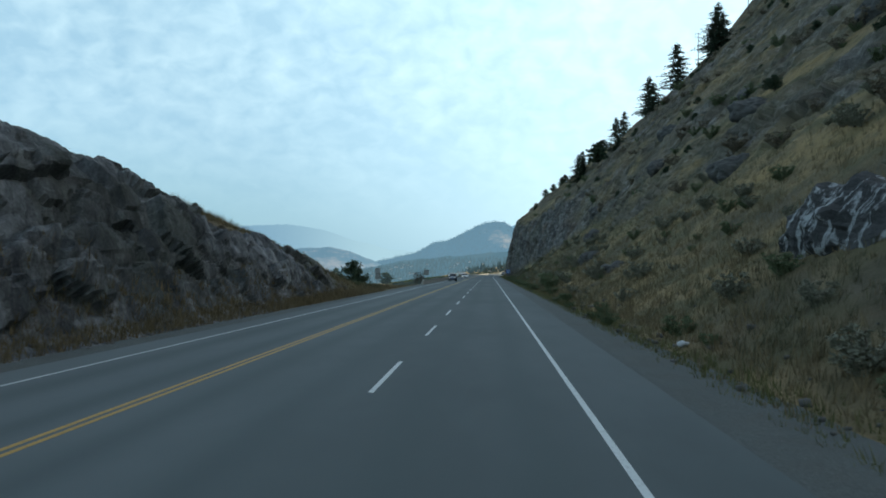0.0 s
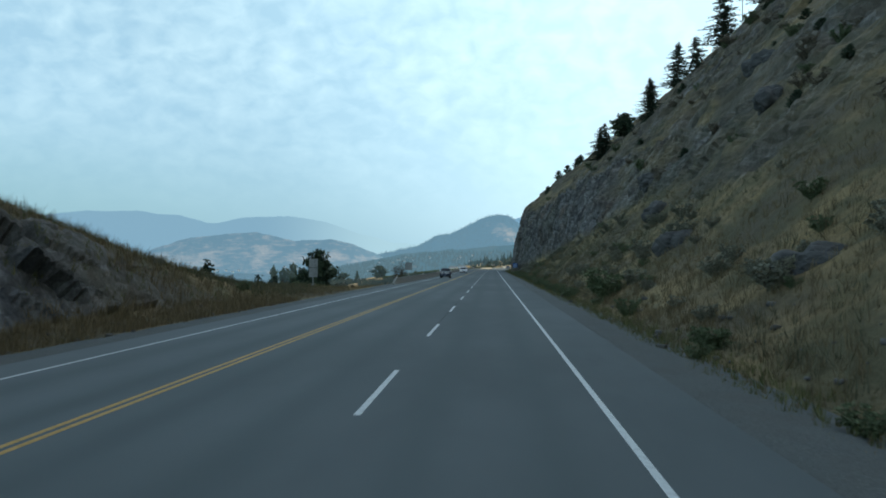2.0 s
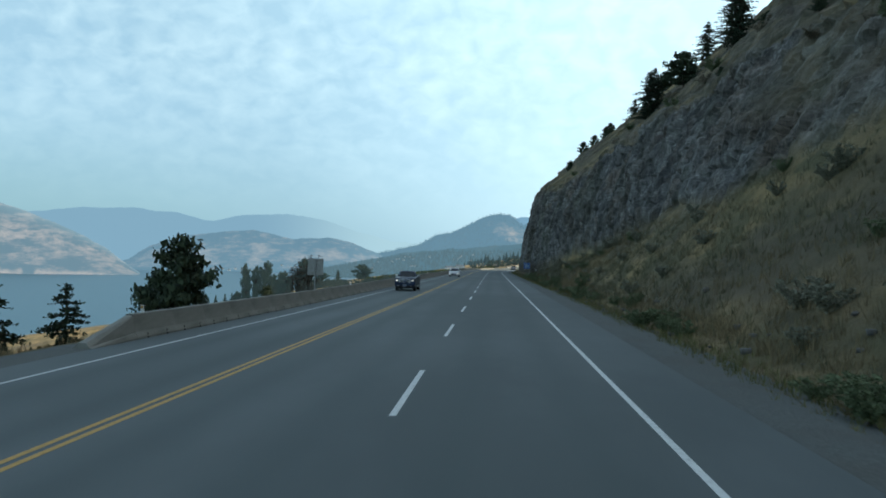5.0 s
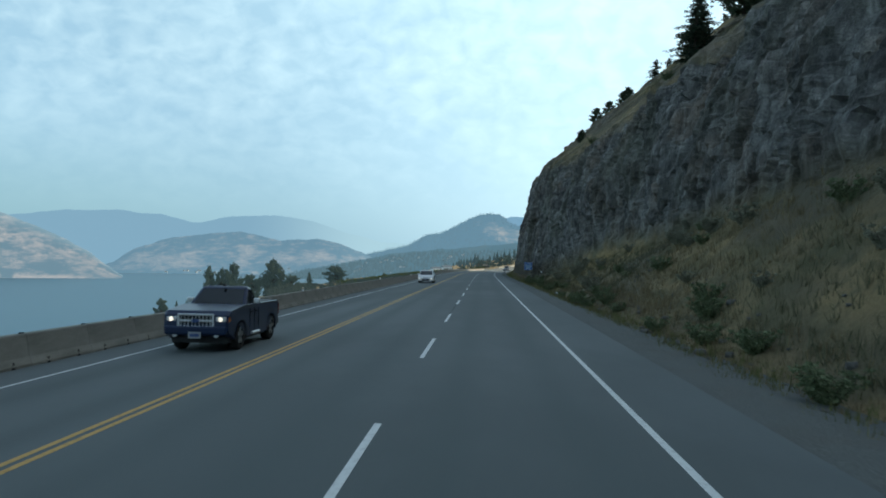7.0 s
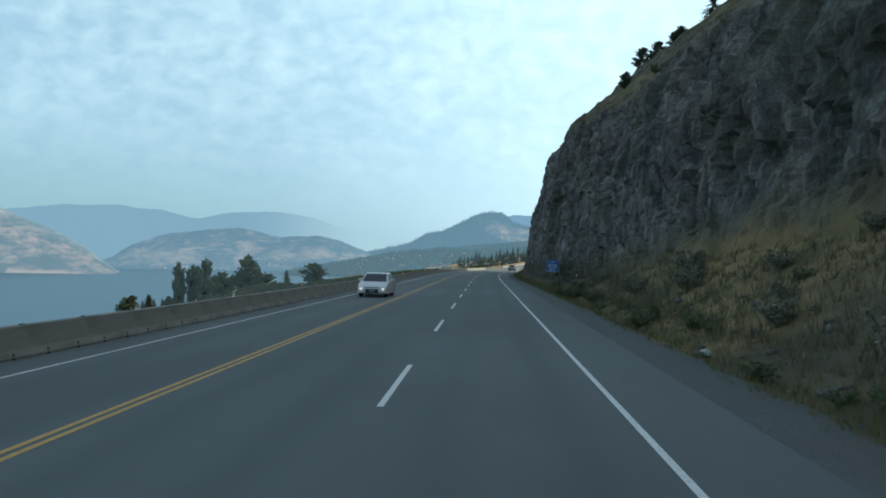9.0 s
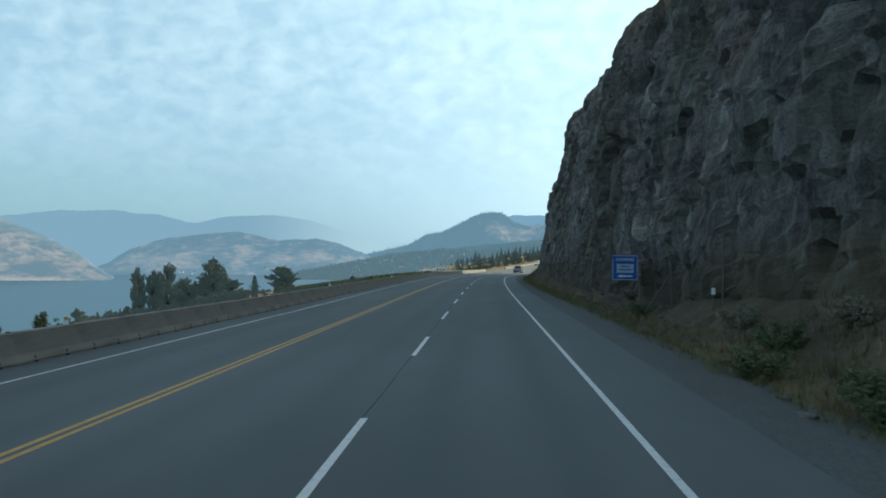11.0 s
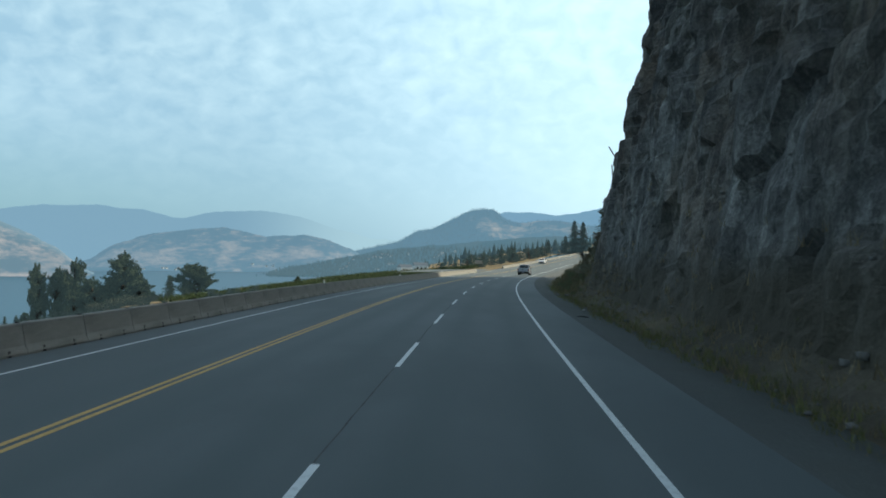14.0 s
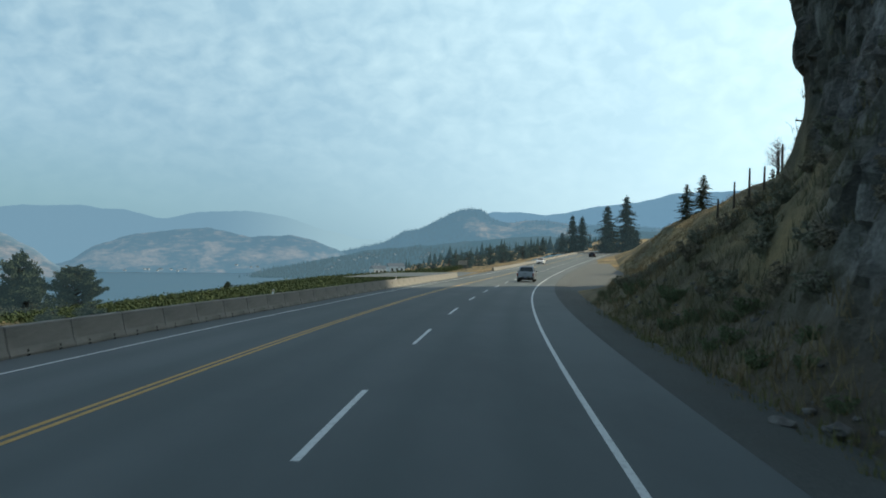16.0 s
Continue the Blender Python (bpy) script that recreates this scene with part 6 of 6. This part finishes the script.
# tar-sealed crack beside the lane line
TAR = simple("tar_seal", (0.082, 0.09, 0.088), 0.95, spec=0.08, vary=0.35, scale=1.2)
for s0, s1, w in ((64, 88, 0.016), (174, 186, 0.020), (236, 332, 0.014)):
    sx = np.arange(s0, s1, 0.8)
    wob = LANE_LINE - 0.03 + 0.07 * fractal(sx * 0.3, sx * 0, sx * 0, 3, 3)
    CX, CY, CZ = on_road(np.stack([sx, sx], 1), np.stack([wob - w, wob + w], 1), 0.003)
    tagged(grid_object("crack_seal", CX, CY, CZ, TAR, road, flip=True), "dark tar-sealed crack")


# ---- vehicles ----
def paint(name, colour, metal=0.3):
    m, nn, ll, b = material(name, 0.35, metal, 0.35)
    f = noise_of(m, 2.0, 4.0)
    ll.new(ramp_of(m, f, (0.3, tuple(c * 0.85 for c in colour)), (0.7, colour)), b.inputs["Base Color"])
    b.inputs["Coat Weight"].default_value = 0.15
    b.inputs["Coat Roughness"].default_value = 0.08
    return m


def glowing(name, colour, power):
    m, nn, ll, b = material(name, 0.2)
    b.inputs["Base Color"].default_value = (*colour, 1)
    b.inputs["Emission Color"].default_value = (*colour, 1)
    b.inputs["Emission Strength"].default_value = power
    return m


TYRE = simple("tyre_rubber", (0.018, 0.018, 0.018), 0.85)
RIM = simple("alloy_rim", (0.45, 0.46, 0.47), 0.3, 0.85, vary=0.05)
TRIM = simple("black_trim", (0.02, 0.02, 0.022), 0.6)
CHROME = simple("chrome", (0.72, 0.73, 0.75), 0.28, 0.75, vary=0.03)
TINT = simple("tinted_glass", (0.010, 0.014, 0.018), 0.10, spec=0.5, vary=0.02)
TAIL = simple("red_lens", (0.16, 0.006, 0.006), 0.25, vary=0.1)
LENS = simple("clear_lens", (0.6, 0.62, 0.63), 0.12, 0.3, vary=0.05)
AMBER = simple("amber_lens", (0.42, 0.13, 0.02), 0.25, vary=0.05)
BEAM = glowing("lit_headlight", (1.0, 0.90, 0.74), 1.0)
PLATE = simple("number_plate_white", (0.30, 0.32, 0.34), 0.5, vary=0.04)
PLATE_BAR = simple("number_plate_blue", (0.06, 0.10, 0.25), 0.5, vary=0.04)


def side_profile(L, fy, ry, ra, sill, top):
    """Outline of the lower body seen from the side, with the wheel arches cut in: (y, z)."""
    pts = [(-L / 2, sill + 0.12)]
    for c in (ry, fy):
        for i in range(9):
            a = math.pi - math.pi * i / 8
            pts.append((c + ra * math.cos(a), max(sill, sill + ra * 0.92 * math.sin(a))))
    pts.append((L / 2 - 0.05, sill + (0.10 if sill < 0.25 else 0.18)))
    return pts + top


def prism(profile, half, taper):
    """Extrudes a side profile over the width; taper(y, z) narrows it."""
    bm = bmesh.new()
    cols = []
    for k in (-1.0, -0.93, 0.93, 1.0):
        inset = 1.0 if abs(k) < 0.95 else 0.985
        cy = sum(p[0] for p in profile) / len(profile)
        cz = sum(p[1] for p in profile) / len(profile)
        cols.append([bm.verts.new((k * half * taper(y, z), cy + (y - cy) * inset, cz + (z - cz) * inset)) for y, z in profile])
    n = len(profile)
    for a, b in zip(cols[:-1], cols[1:]):
        for i in range(n):
            j = (i + 1) % n
            bm.faces.new((a[i], a[j], b[j], b[i]))
    bm.faces.new(cols[0][::-1])
    bm.faces.new(cols[-1])
    bmesh.ops.triangulate(bm, faces=[f for f in bm.faces if len(f.verts) > 4])
    return bm


def slab(corners, thick):
    """A thin plate through four corners, pushed out along its normal."""
    bm = bmesh.new()
    c = [Vector(p) for p in corners]
    n = (c[1] - c[0]).cross(c[2] - c[0]).normalized() * thick
    a = [bm.verts.new(p + n) for p in c]
    b = [bm.verts.new(p - n * 0.3) for p in c]
    bm.faces.new(a)
    bm.faces.new(b[::-1])
    for i in range(len(c)):
        j = (i + 1) % len(c)
        bm.faces.new((a[i], b[i], b[j], a[j]))
    return bm


def lerp(a, b, t):
    return tuple(x + (y - x) * t for x, y in zip(a, b))


def pane(quad, u0, u1, v0, v1):
    """A smaller quad inside a quad (corners in order, u along the first edge, v across)."""
    p = lambda u, v: lerp(lerp(quad[0], quad[1], u), lerp(quad[3], quad[2], u), v)
    return [p(u0, v0), p(u1, v0), p(u1, v1), p(u0, v1)]


def wheel(parent, x, y, r, w):
    side = 1 if x > 0 else -1
    bm = bmesh.new()
    prof = [(r * 0.62, -w / 2), (r * 0.92, -w / 2), (r, -w * 0.32), (r, w * 0.32), (r * 0.92, w / 2), (r * 0.62, w / 2)]
    rings = []
    for i in range(24):
        a = 2 * math.pi * i / 24
        rings.append([bm.verts.new((q, p * math.cos(a), p * math.sin(a))) for p, q in prof])
    for i in range(24):
        for k in range(len(prof) - 1):
            j = (i + 1) % 24
            bm.faces.new((rings[i][k], rings[i][k + 1], rings[j][k + 1], rings[j][k]))
    hub = new("wheel")
    hub.parent = parent
    hub.matrix_basis = pose(x, y, r)
    part("tyre", bm, TYRE, hub, "black rubber tyre", True)
    bm = bmesh.new()
    bmesh.ops.create_cone(bm, cap_ends=True, segments=20, radius1=r * 0.64, radius2=r * 0.60, depth=w * 0.5)
    bmesh.ops.transform(bm, matrix=pose(side * w * 0.12, 0, 0, 0, 90 * side, 0), verts=bm.verts)
    part("rim_dish", bm, TRIM, hub)
    bm = bmesh.new()
    for i in range(5):
        o = box_bm(-0.02, 0.02, -0.045, 0.045, 0.0, r * 0.60)
        bmesh.ops.transform(o, matrix=pose(side * w * 0.40, 0, 0, 72 * i, 0, 0), verts=o.verts)
        me = bpy.data.meshes.new("tmp")
        o.to_mesh(me)
        o.free()
        bm.from_mesh(me)
        bpy.data.meshes.remove(me)
    part("rim", bm, RIM, hub, "alloy rim with five spokes")


def vehicle(name, label, at, heading, L, W, H, wb, r, colour, kind, lit=False, detail=True):
    root = new(name)
    hw = W / 2
    fy = L / 2 - (0.92 if kind != "sedan" else 0.86)
    ry = fy - wb
    sill = 0.30 if kind != "sedan" else 0.20
    if kind == "sedan":
        belt, hood, nose = 0.92, 0.90, 0.62
        top = [(L / 2, nose * 0.75), (L / 2 - 0.05, nose), (L / 2 - 0.30, nose + 0.12), (L / 2 - 1.25, hood + 0.05), (-L / 2 + 0.95, belt + 0.12), (-L / 2 + 0.10, belt + 0.12), (-L / 2, belt - 0.10), (-L / 2 - 0.02, 0.5)]
        c0, c1, t0, t1 = -L / 2 + 0.42, L / 2 - 0.88, -L / 2 + 1.25, L / 2 - 1.92
    else:
        belt, hood, nose = 1.10, 1.06, 0.92
        top = [(L / 2 + 0.02, 0.55), (L / 2, nose), (L / 2 - 0.15, nose + 0.10), (L / 2 - 1.20, hood + 0.06), (-L / 2 + 0.06, belt), (-L / 2, belt - 0.05), (-L / 2, 0.62)]
        c1 = L / 2 - (1.28 if kind == "crew" else 1.42)
        c0 = -L / 2 + (1.62 if kind == "crew" else 2.05)
        t0, t1 = c0 + 0.14, c1 - 0.66
    taper = lambda y, z: 1.0 - 0.035 * max(0, (abs(y) - (L / 2 - 0.5)) / 0.5) ** 2
    body = part("body", prism(side_profile(L, fy, ry, r + 0.07, sill, top), hw, taper), colour, root)
    part("underbody", box_bm(-hw * 0.86, hw * 0.86, -L / 2 + 0.25, L / 2 - 0.3, 0.22, sill + 0.45), TRIM, root, "dark underbody")
    # cabin: pillars and roof
    wb0, wt = (hw * 0.96, hw * 0.79) if kind == "sedan" else (hw * 0.93, hw * 0.75)
    lo = [(-wb0, c0, belt - 0.03), (wb0, c0, belt - 0.03), (wb0, c1, belt - 0.06), (-wb0, c1, belt - 0.06)]
    hi = [(-wt, t0, H - 0.05), (wt, t0, H - 0.05), (wt, t1, H - 0.04), (-wt, t1, H - 0.04)]
    bm = bmesh.new()
    a = [bm.verts.new(p) for p in lo]
    b = [bm.verts.new(p) for p in hi]
    c = [bm.verts.new((p[0] * 0.86, p[1] + (0.12 if i < 2 else -0.14), H)) for i, p in enumerate(hi)]
    for i in range(4):
        j = (i + 1) % 4
        bm.faces.new((a[i], a[j], b[j], b[i]))
        bm.faces.new((b[i], b[j], c[j], c[i]))
    bm.faces.new(c)
    bm.faces.new(a[::-1])
    bmesh.ops.bevel(bm, geom=bm.edges[:], offset=0.035, segments=2, affect="EDGES", profile=0.5)
    part("cabin", bm, colour, root)
    part("windscreen", slab(pane([lo[2], lo[3], hi[3], hi[2]], 0.06, 0.94, 0.12, 0.92), 0.008), TINT, root, "dark glass windscreen")
    part("rear_window", slab(pane([lo[0], lo[1], hi[1], hi[0]], 0.07, 0.93, 0.16, 0.90), 0.008), TINT, root, "dark glass rear window")
    for s in (1, -1):
        q = [lo[1], lo[2], hi[2], hi[1]] if s > 0 else [lo[3], lo[0], hi[0], hi[3]]
        splits = ((0.05, 0.46), (0.52, 0.90)) if kind != "single" else ((0.06, 0.30), (0.36, 0.88))
        if s < 0:
            splits = tuple((1 - v, 1 - u) for u, v in splits)
        for u, v in splits:
            part("side_window", slab(pane(q, u, v, 0.14, 0.88), 0.008), TINT, root, "dark side window")
        # door seams, handles and mirrors
        for yy in ((c0 + 0.05, (c0 + c1) / 2 - 0.1, c1 - 0.25)):
            part("door_seam", box_bm(s * hw * 0.995 - 0.006, s * hw * 0.995 + 0.006, yy - 0.006, yy + 0.006, sill + 0.1, belt - 0.1), TRIM, root)
        for yy in ((c0 + c1) / 2 + 0.05, c0 + 0.2):
            part("door_handle", box_bm(s * hw * 0.99 - 0.02, s * hw * 0.99 + 0.02, yy, yy + 0.18, belt - 0.20, belt - 0.165, 0.008), TRIM, root)
        m = part("wing_mirror", box_bm(s * (hw + 0.08) - 0.085, s * (hw + 0.08) + 0.085, c1 - 0.60, c1 - 0.50, belt + 0.02, belt + 0.16, 0.03), TRIM if kind == "crew" else (CHROME if kind == "single" else colour), root)
        part("tail_light", box_bm(s * hw * 0.86 - 0.10, s * hw * 0.86 + 0.05, -L / 2 - 0.02, -L / 2 + 0.10, belt - 0.42, belt - 0.08, 0.02), TAIL, root, "red tail light")
        hz = nose - 0.12 if kind == "sedan" else nose - 0.10
        part("headlight", box_bm(s * hw * 0.74 - 0.15, s * hw * 0.74 + 0.13, L / 2 - 0.22, L / 2 + 0.01, hz - 0.075, hz + 0.075, 0.03), LENS, root, "clear headlight")
        if lit:
            part("lamp", tube_bm((s * hw * 0.74, L / 2 + 0.0, hz), (s * hw * 0.74, L / 2 + (0.07 if kind == "sedan" else 0.022), hz), 0.075 if kind == "sedan" else 0.055, 0.07 if kind == "sedan" else 0.05, 12), BEAM, root, "lit headlamp")
        part("fog_lamp", tube_bm((s * hw * 0.62, L / 2 - 0.02, 0.44), (s * hw * 0.62, L / 2 + 0.03, 0.44), 0.06, 0.06, 12), LENS, root)
        for yy in (fy, ry):
            wheel(root, s * (hw - 0.13), yy, r, 0.24)
            # flare over the wheel
            bm = bmesh.new()
            ring = []
            for i in range(13):
                a0 = math.pi * i / 12
                for rr in (r + 0.06, r + 0.12):
                    ring.append(bm.verts.new((s * (hw + 0.006) * taper(yy, 0.8), yy + rr * math.cos(a0), sill + rr * 0.94 * math.sin(a0))))
            for i in range(12):
                bm.faces.new((ring[2 * i], ring[2 * i + 1], ring[2 * i + 3], ring[2 * i + 2]))
            bmesh.ops.solidify(bm, geom=bm.faces[:], thickness=0.02)
            part("wheel_arch", bm, TRIM if kind == "crew" else colour, root)
    # bumpers, grille and plates
    part("front_bumper", box_bm(-hw * 0.93, hw * 0.93, L / 2 - 0.16, L / 2 + 0.06, sill + (0.05 if sill < 0.25 else 0.14), sill + 0.36, 0.05), colour, root)
    part("rear_bumper", box_bm(-hw * 0.95, hw * 0.95, -L / 2 - 0.10, -L / 2 + 0.15, 0.40, 0.62, 0.04), TRIM if kind != "sedan" else colour, root, "black rear bumper")
    gz = (nose - 0.30, nose + 0.03) if kind != "sedan" else (nose - 0.12, nose - 0.02)
    part("grille", box_bm(-hw * 0.52, hw * 0.52, L / 2 - 0.10, L / 2 + 0.012, *gz, 0.02), TRIM, root, "dark grille")
    if kind != "sedan":
        for z in (gz[0] + 0.015, (gz[0] + gz[1]) / 2, gz[1] - 0.015):
            part("grille_bar", box_bm(-hw * 0.53, hw * 0.53, L / 2 + 0.005, L / 2 + 0.03, z - 0.022, z + 0.022, 0.008), CHROME, root, "chrome grille bar")
        for s in (1, -1):
            part("grille_bar", box_bm(s * hw * 0.52 - 0.025, s * hw * 0.52 + 0.025, L / 2 + 0.005, L / 2 + 0.03, gz[0], gz[1], 0.008), CHROME, root)
        # load bed: black panel standing in for the open bed's dark inside, rails and tailgate
        part("bed_cover", box_bm(-hw * 0.84, hw * 0.84, -L / 2 + 0.10, c0 - 0.05, belt - 0.02, belt + 0.018, 0.01), TRIM, root, "black panel across the load bed opening")
        part("tailgate", box_bm(-hw * 0.80, hw * 0.80, -L / 2 - 0.025, -L / 2 + 0.03, 0.64, belt + 0.01, 0.02), colour, root)
        part("tailgate_handle", box_bm(-0.11, 0.11, -L / 2 - 0.04, -L / 2 - 0.02, belt - 0.17, belt - 0.12, 0.008), TRIM, root)
        for s in (1, -1):
            part("bumper_strip", box_bm(s * hw * 0.66 - 0.22, s * hw * 0.66 + 0.22, -L / 2 - 0.115, -L / 2 - 0.095, 0.55, 0.58), CHROME, root, "bright bumper strip")
            if kind == "single":
                part("side_step", tube_bm((s * (hw + 0.02), c0 + 0.1, 0.36), (s * (hw + 0.02), c1 - 0.35, 0.36), 0.04, 0.04), CHROME, root, "chrome side step")
    else:
        part("lower_grille", box_bm(-hw * 0.45, hw * 0.45, L / 2 + 0.0, L / 2 + 0.075, 0.28, 0.50, 0.02), TRIM, root, "dark lower grille")
    for yy, zz, s in ((L / 2 + 0.075, 0.44, 1), (-L / 2 - 0.125, 0.52 if kind != "sedan" else 0.72, -1)):
        p = part("number_plate", box_bm(-0.155, 0.155, yy - 0.008, yy + 0.008, zz - 0.08, zz + 0.08), PLATE, root, "white number plate")
        part("plate_bar", box_bm(-0.11, 0.11, yy + s * 0.009 - 0.003, yy + s * 0.009 + 0.003, zz - 0.035, zz + 0.035), PLATE_BAR, p)
    if kind == "single":
        bm = bmesh.new()
        bmesh.ops.create_cone(bm, cap_ends=True, segments=20, radius1=0.10, radius2=0.095, depth=0.02)
        bmesh.ops.transform(bm, matrix=pose(0, L / 2 + 0.04, (gz[0] + gz[1]) / 2, 90, 0, 0) @ Matrix.Diagonal((1, 0.42, 1, 1)), verts=bm.verts)
        part("badge", bm, PLATE_BAR, root, "blue oval badge")
        for i in range(-4, 5):
            part("grille_slat", box_bm(i * hw * 0.11 - 0.006, i * hw * 0.11 + 0.006, L / 2 + 0.010, L / 2 + 0.020, gz[0] + 0.03, gz[1] - 0.03), CHROME, root)
        hood_q = [(-hw * 0.42, c1 - 0.02, hood + 0.045), (-hw * 0.30, L / 2 - 0.22, nose + 0.095), (hw * 0.30, L / 2 - 0.22, nose + 0.095), (hw * 0.42, c1 - 0.02, hood + 0.045)]
        part("hood_bulge", slab(hood_q[::-1], 0.012), colour, root)
        part("cowl", box_bm(-hw * 0.84, hw * 0.84, c1 - 0.08, c1 + 0.06, hood - 0.02, hood + 0.052, 0.015), TRIM, root, "black cowl under the windscreen")
        for s in (1, -1):
            part("indicator", box_bm(s * hw * 0.925 - 0.045, s * hw * 0.925 + 0.045, L / 2 - 0.26, L / 2 - 0.03, hz - 0.065, hz + 0.065, 0.02), AMBER, root, "amber corner lens")
            part("wiper", tube_bm((s * 0.28 - 0.1, c1 + 0.02, hood + 0.06), (s * 0.28 + 0.25, c1 - 0.12, hood + 0.13), 0.012, 0.008, 6), TRIM, root)
    part("aerial_fin", box_bm(-0.025, 0.025, t0 + 0.25, t0 + 0.42, H - 0.005, H + 0.05, 0.012), TRIM, root)
    x, y, z = at
    root.matrix_basis = pose(float(x), float(y), float(z), 0, 0, heading)
    return tagged(root, label, "pickup truck" if kind != "sedan" else "car")


SILVER = paint("silver_paint", (0.30, 0.33, 0.37), 0.6)
NAVY = paint("dark_blue_paint", (0.007, 0.020, 0.062), 0.0)
PEARL = paint("white_paint", (0.62, 0.64, 0.66), 0.0)
BLACK = paint("black_paint", (0.015, 0.016, 0.018), 0.2)


def heading_at(s):
    return -math.degrees(float(np.interp(s, S_ALL, HEAD)))


vehicle("pickup_truck", "silver-grey crew cab pickup driving ahead on the asphalt", on_road(424.0, -0.25), heading_at(424), 5.33, 1.99, 1.79, 3.18, 0.375, SILVER, "crew")
vehicle("pickup_truck", "dark blue pickup with chrome grille in the opposite lane", (-7.6, 162.6, -0.045), 180, 4.55, 1.64, 1.57, 2.80, 0.36, NAVY, "single", True)
vehicle("sedan_car", "white sedan with lit headlights in the opposite lane", (-7.28, 232.4, 0), 180, 4.53, 1.78, 1.45, 2.70, 0.32, PEARL, "sedan", True)
vehicle("sedan_car", "white car in the opposite lane where the road climbs", on_road(528, -7.6), heading_at(528) + 180, 4.5, 1.78, 1.5, 2.7, 0.32, PEARL, "sedan")
vehicle("sedan_car", "black car driving up the sunlit road", on_road(590, -0.3), heading_at(590), 4.6, 1.82, 1.6, 2.7, 0.33, BLACK, "sedan")

# steel frame with a small board among the grass
FRAME_BROWN = simple("brown_painted_steel", (0.06, 0.045, 0.035), 0.6)
gate = new("sign_frame")
for x in (-1.9, 1.9):
    part("post", box_bm(x - 0.05, x + 0.05, -0.05, 0.05, -0.9, 2.75, 0.01, 1), FRAME_BROWN, gate)
part("top_rail", box_bm(-1.85, 1.85, -0.04, 0.04, 2.66, 2.74, 0.01, 1), FRAME_BROWN, gate)
part("board", box_bm(-0.42, 0.46, -0.02, 0.02, 1.1, 2.655), SIGN_BACK, gate, "grey back of a small board")
gate.matrix_basis = pose(-27.5, 110, -2.33, 0, 0, 8)
tagged(gate, "brown steel frame with a grey board in dry grass", "sign frame")



# leaning weathered poles and a shrub on the cliff's ledge
for p, q in (((9.9, 348.6, 6.3), (9.6, 348.8, 9.5)), ((11.1, 349.0, 8.2), (9.4, 349.0, 10.9)), ((10.8, 349.2, 7.3), (10.0, 349.0, 10.4)), ((9.9, 348.75, 8.3), (11.3, 349.0, 9.3))):
    tagged(part("leaning_pole", tube_bm(p, q, 0.065, 0.045, 7), POLE), "thin weathered wooden pole leaning on the cliff ledge", "pole", "poles on the ledge")
plant(SHRUBS, 10.1, 348.6, 6.75, 0.7, 1.2, "bushes on the cliff", "pale dry shrub on the cliff ledge", 1.1)
plant(SHRUBS, 10.4, 349.1, 6.95, 0.6, 1.2, "bushes on the cliff", "pale dry shrub on the cliff ledge", 1.1)


# dark outcrops half buried in the first slope
OUTCROP = simple("outcrop_stone", (0.085, 0.083, 0.079), 0.95, vary=0.5, scale=1.4, bump=0.12)


def outcrop(x, y, w, d, h, seed):
    bm = bmesh.new()
    bmesh.ops.create_icosphere(bm, subdivisions=4, radius=1.0)
    shift = Vector((seed * 7.3, seed * 3.1, seed * 5.7))
    for v in bm.verts:
        p = v.co.copy()
        q = Vector((p.x * w, p.y * d, p.z * h))
        cell = noise.voronoi((q + shift) * 0.9)[0]
        v.co = q + p * (0.5 * (cell[1] - cell[0]) + 0.35 * noise.fractal((q + shift) * 0.9, 1.0, 2.0, 4))
    ob = part("rock_outcrop", bm, OUTCROP)
    ob.matrix_basis = pose(x, y, hill_at(y, x) - h * 0.55, 0, -35, seed * 23)
    return tagged(ob, "dark fractured rock outcrop half buried in dry grass", "rock outcrop", "outcrops on the slope")


for i, (x, y, w, d, h) in enumerate(((12.2, 90.5, 1.0, 2.2, 1.0), (20, 62, 1.3, 2.6, 1.1), (27, 78, 1.6, 3.2, 1.3), (15.5, 112, 1.0, 2.0, 0.9), (23, 104, 1.3, 2.8, 1.2), (32, 96, 1.8, 3.4, 1.5), (18, 130, 1.2, 2.4, 1.0), (29, 124, 1.5, 3.0, 1.4), (11, 66, 0.7, 1.4, 0.6), (36, 70, 1.8, 3.4, 1.6))):
    outcrop(x, y, w, d, h, i + 2)


# torn strip of tyre tread on the verge
bm = rock_mesh(41, 0.35)
for v in bm.verts:
    v.co = Vector((v.co.x * 0.36, v.co.y * 0.75 + 0.15 * v.co.x * v.co.x, v.co.z * 0.7))
scrap = part("tyre_scrap", bm, TYRE)
scrap.matrix_basis = pose(4.32, 324.6, shoulder_height(324.6, 4.32) + 0.02, 0, 0, 70)
tagged(scrap, "torn black strip of tyre tread on the gravel verge", "tyre scrap")
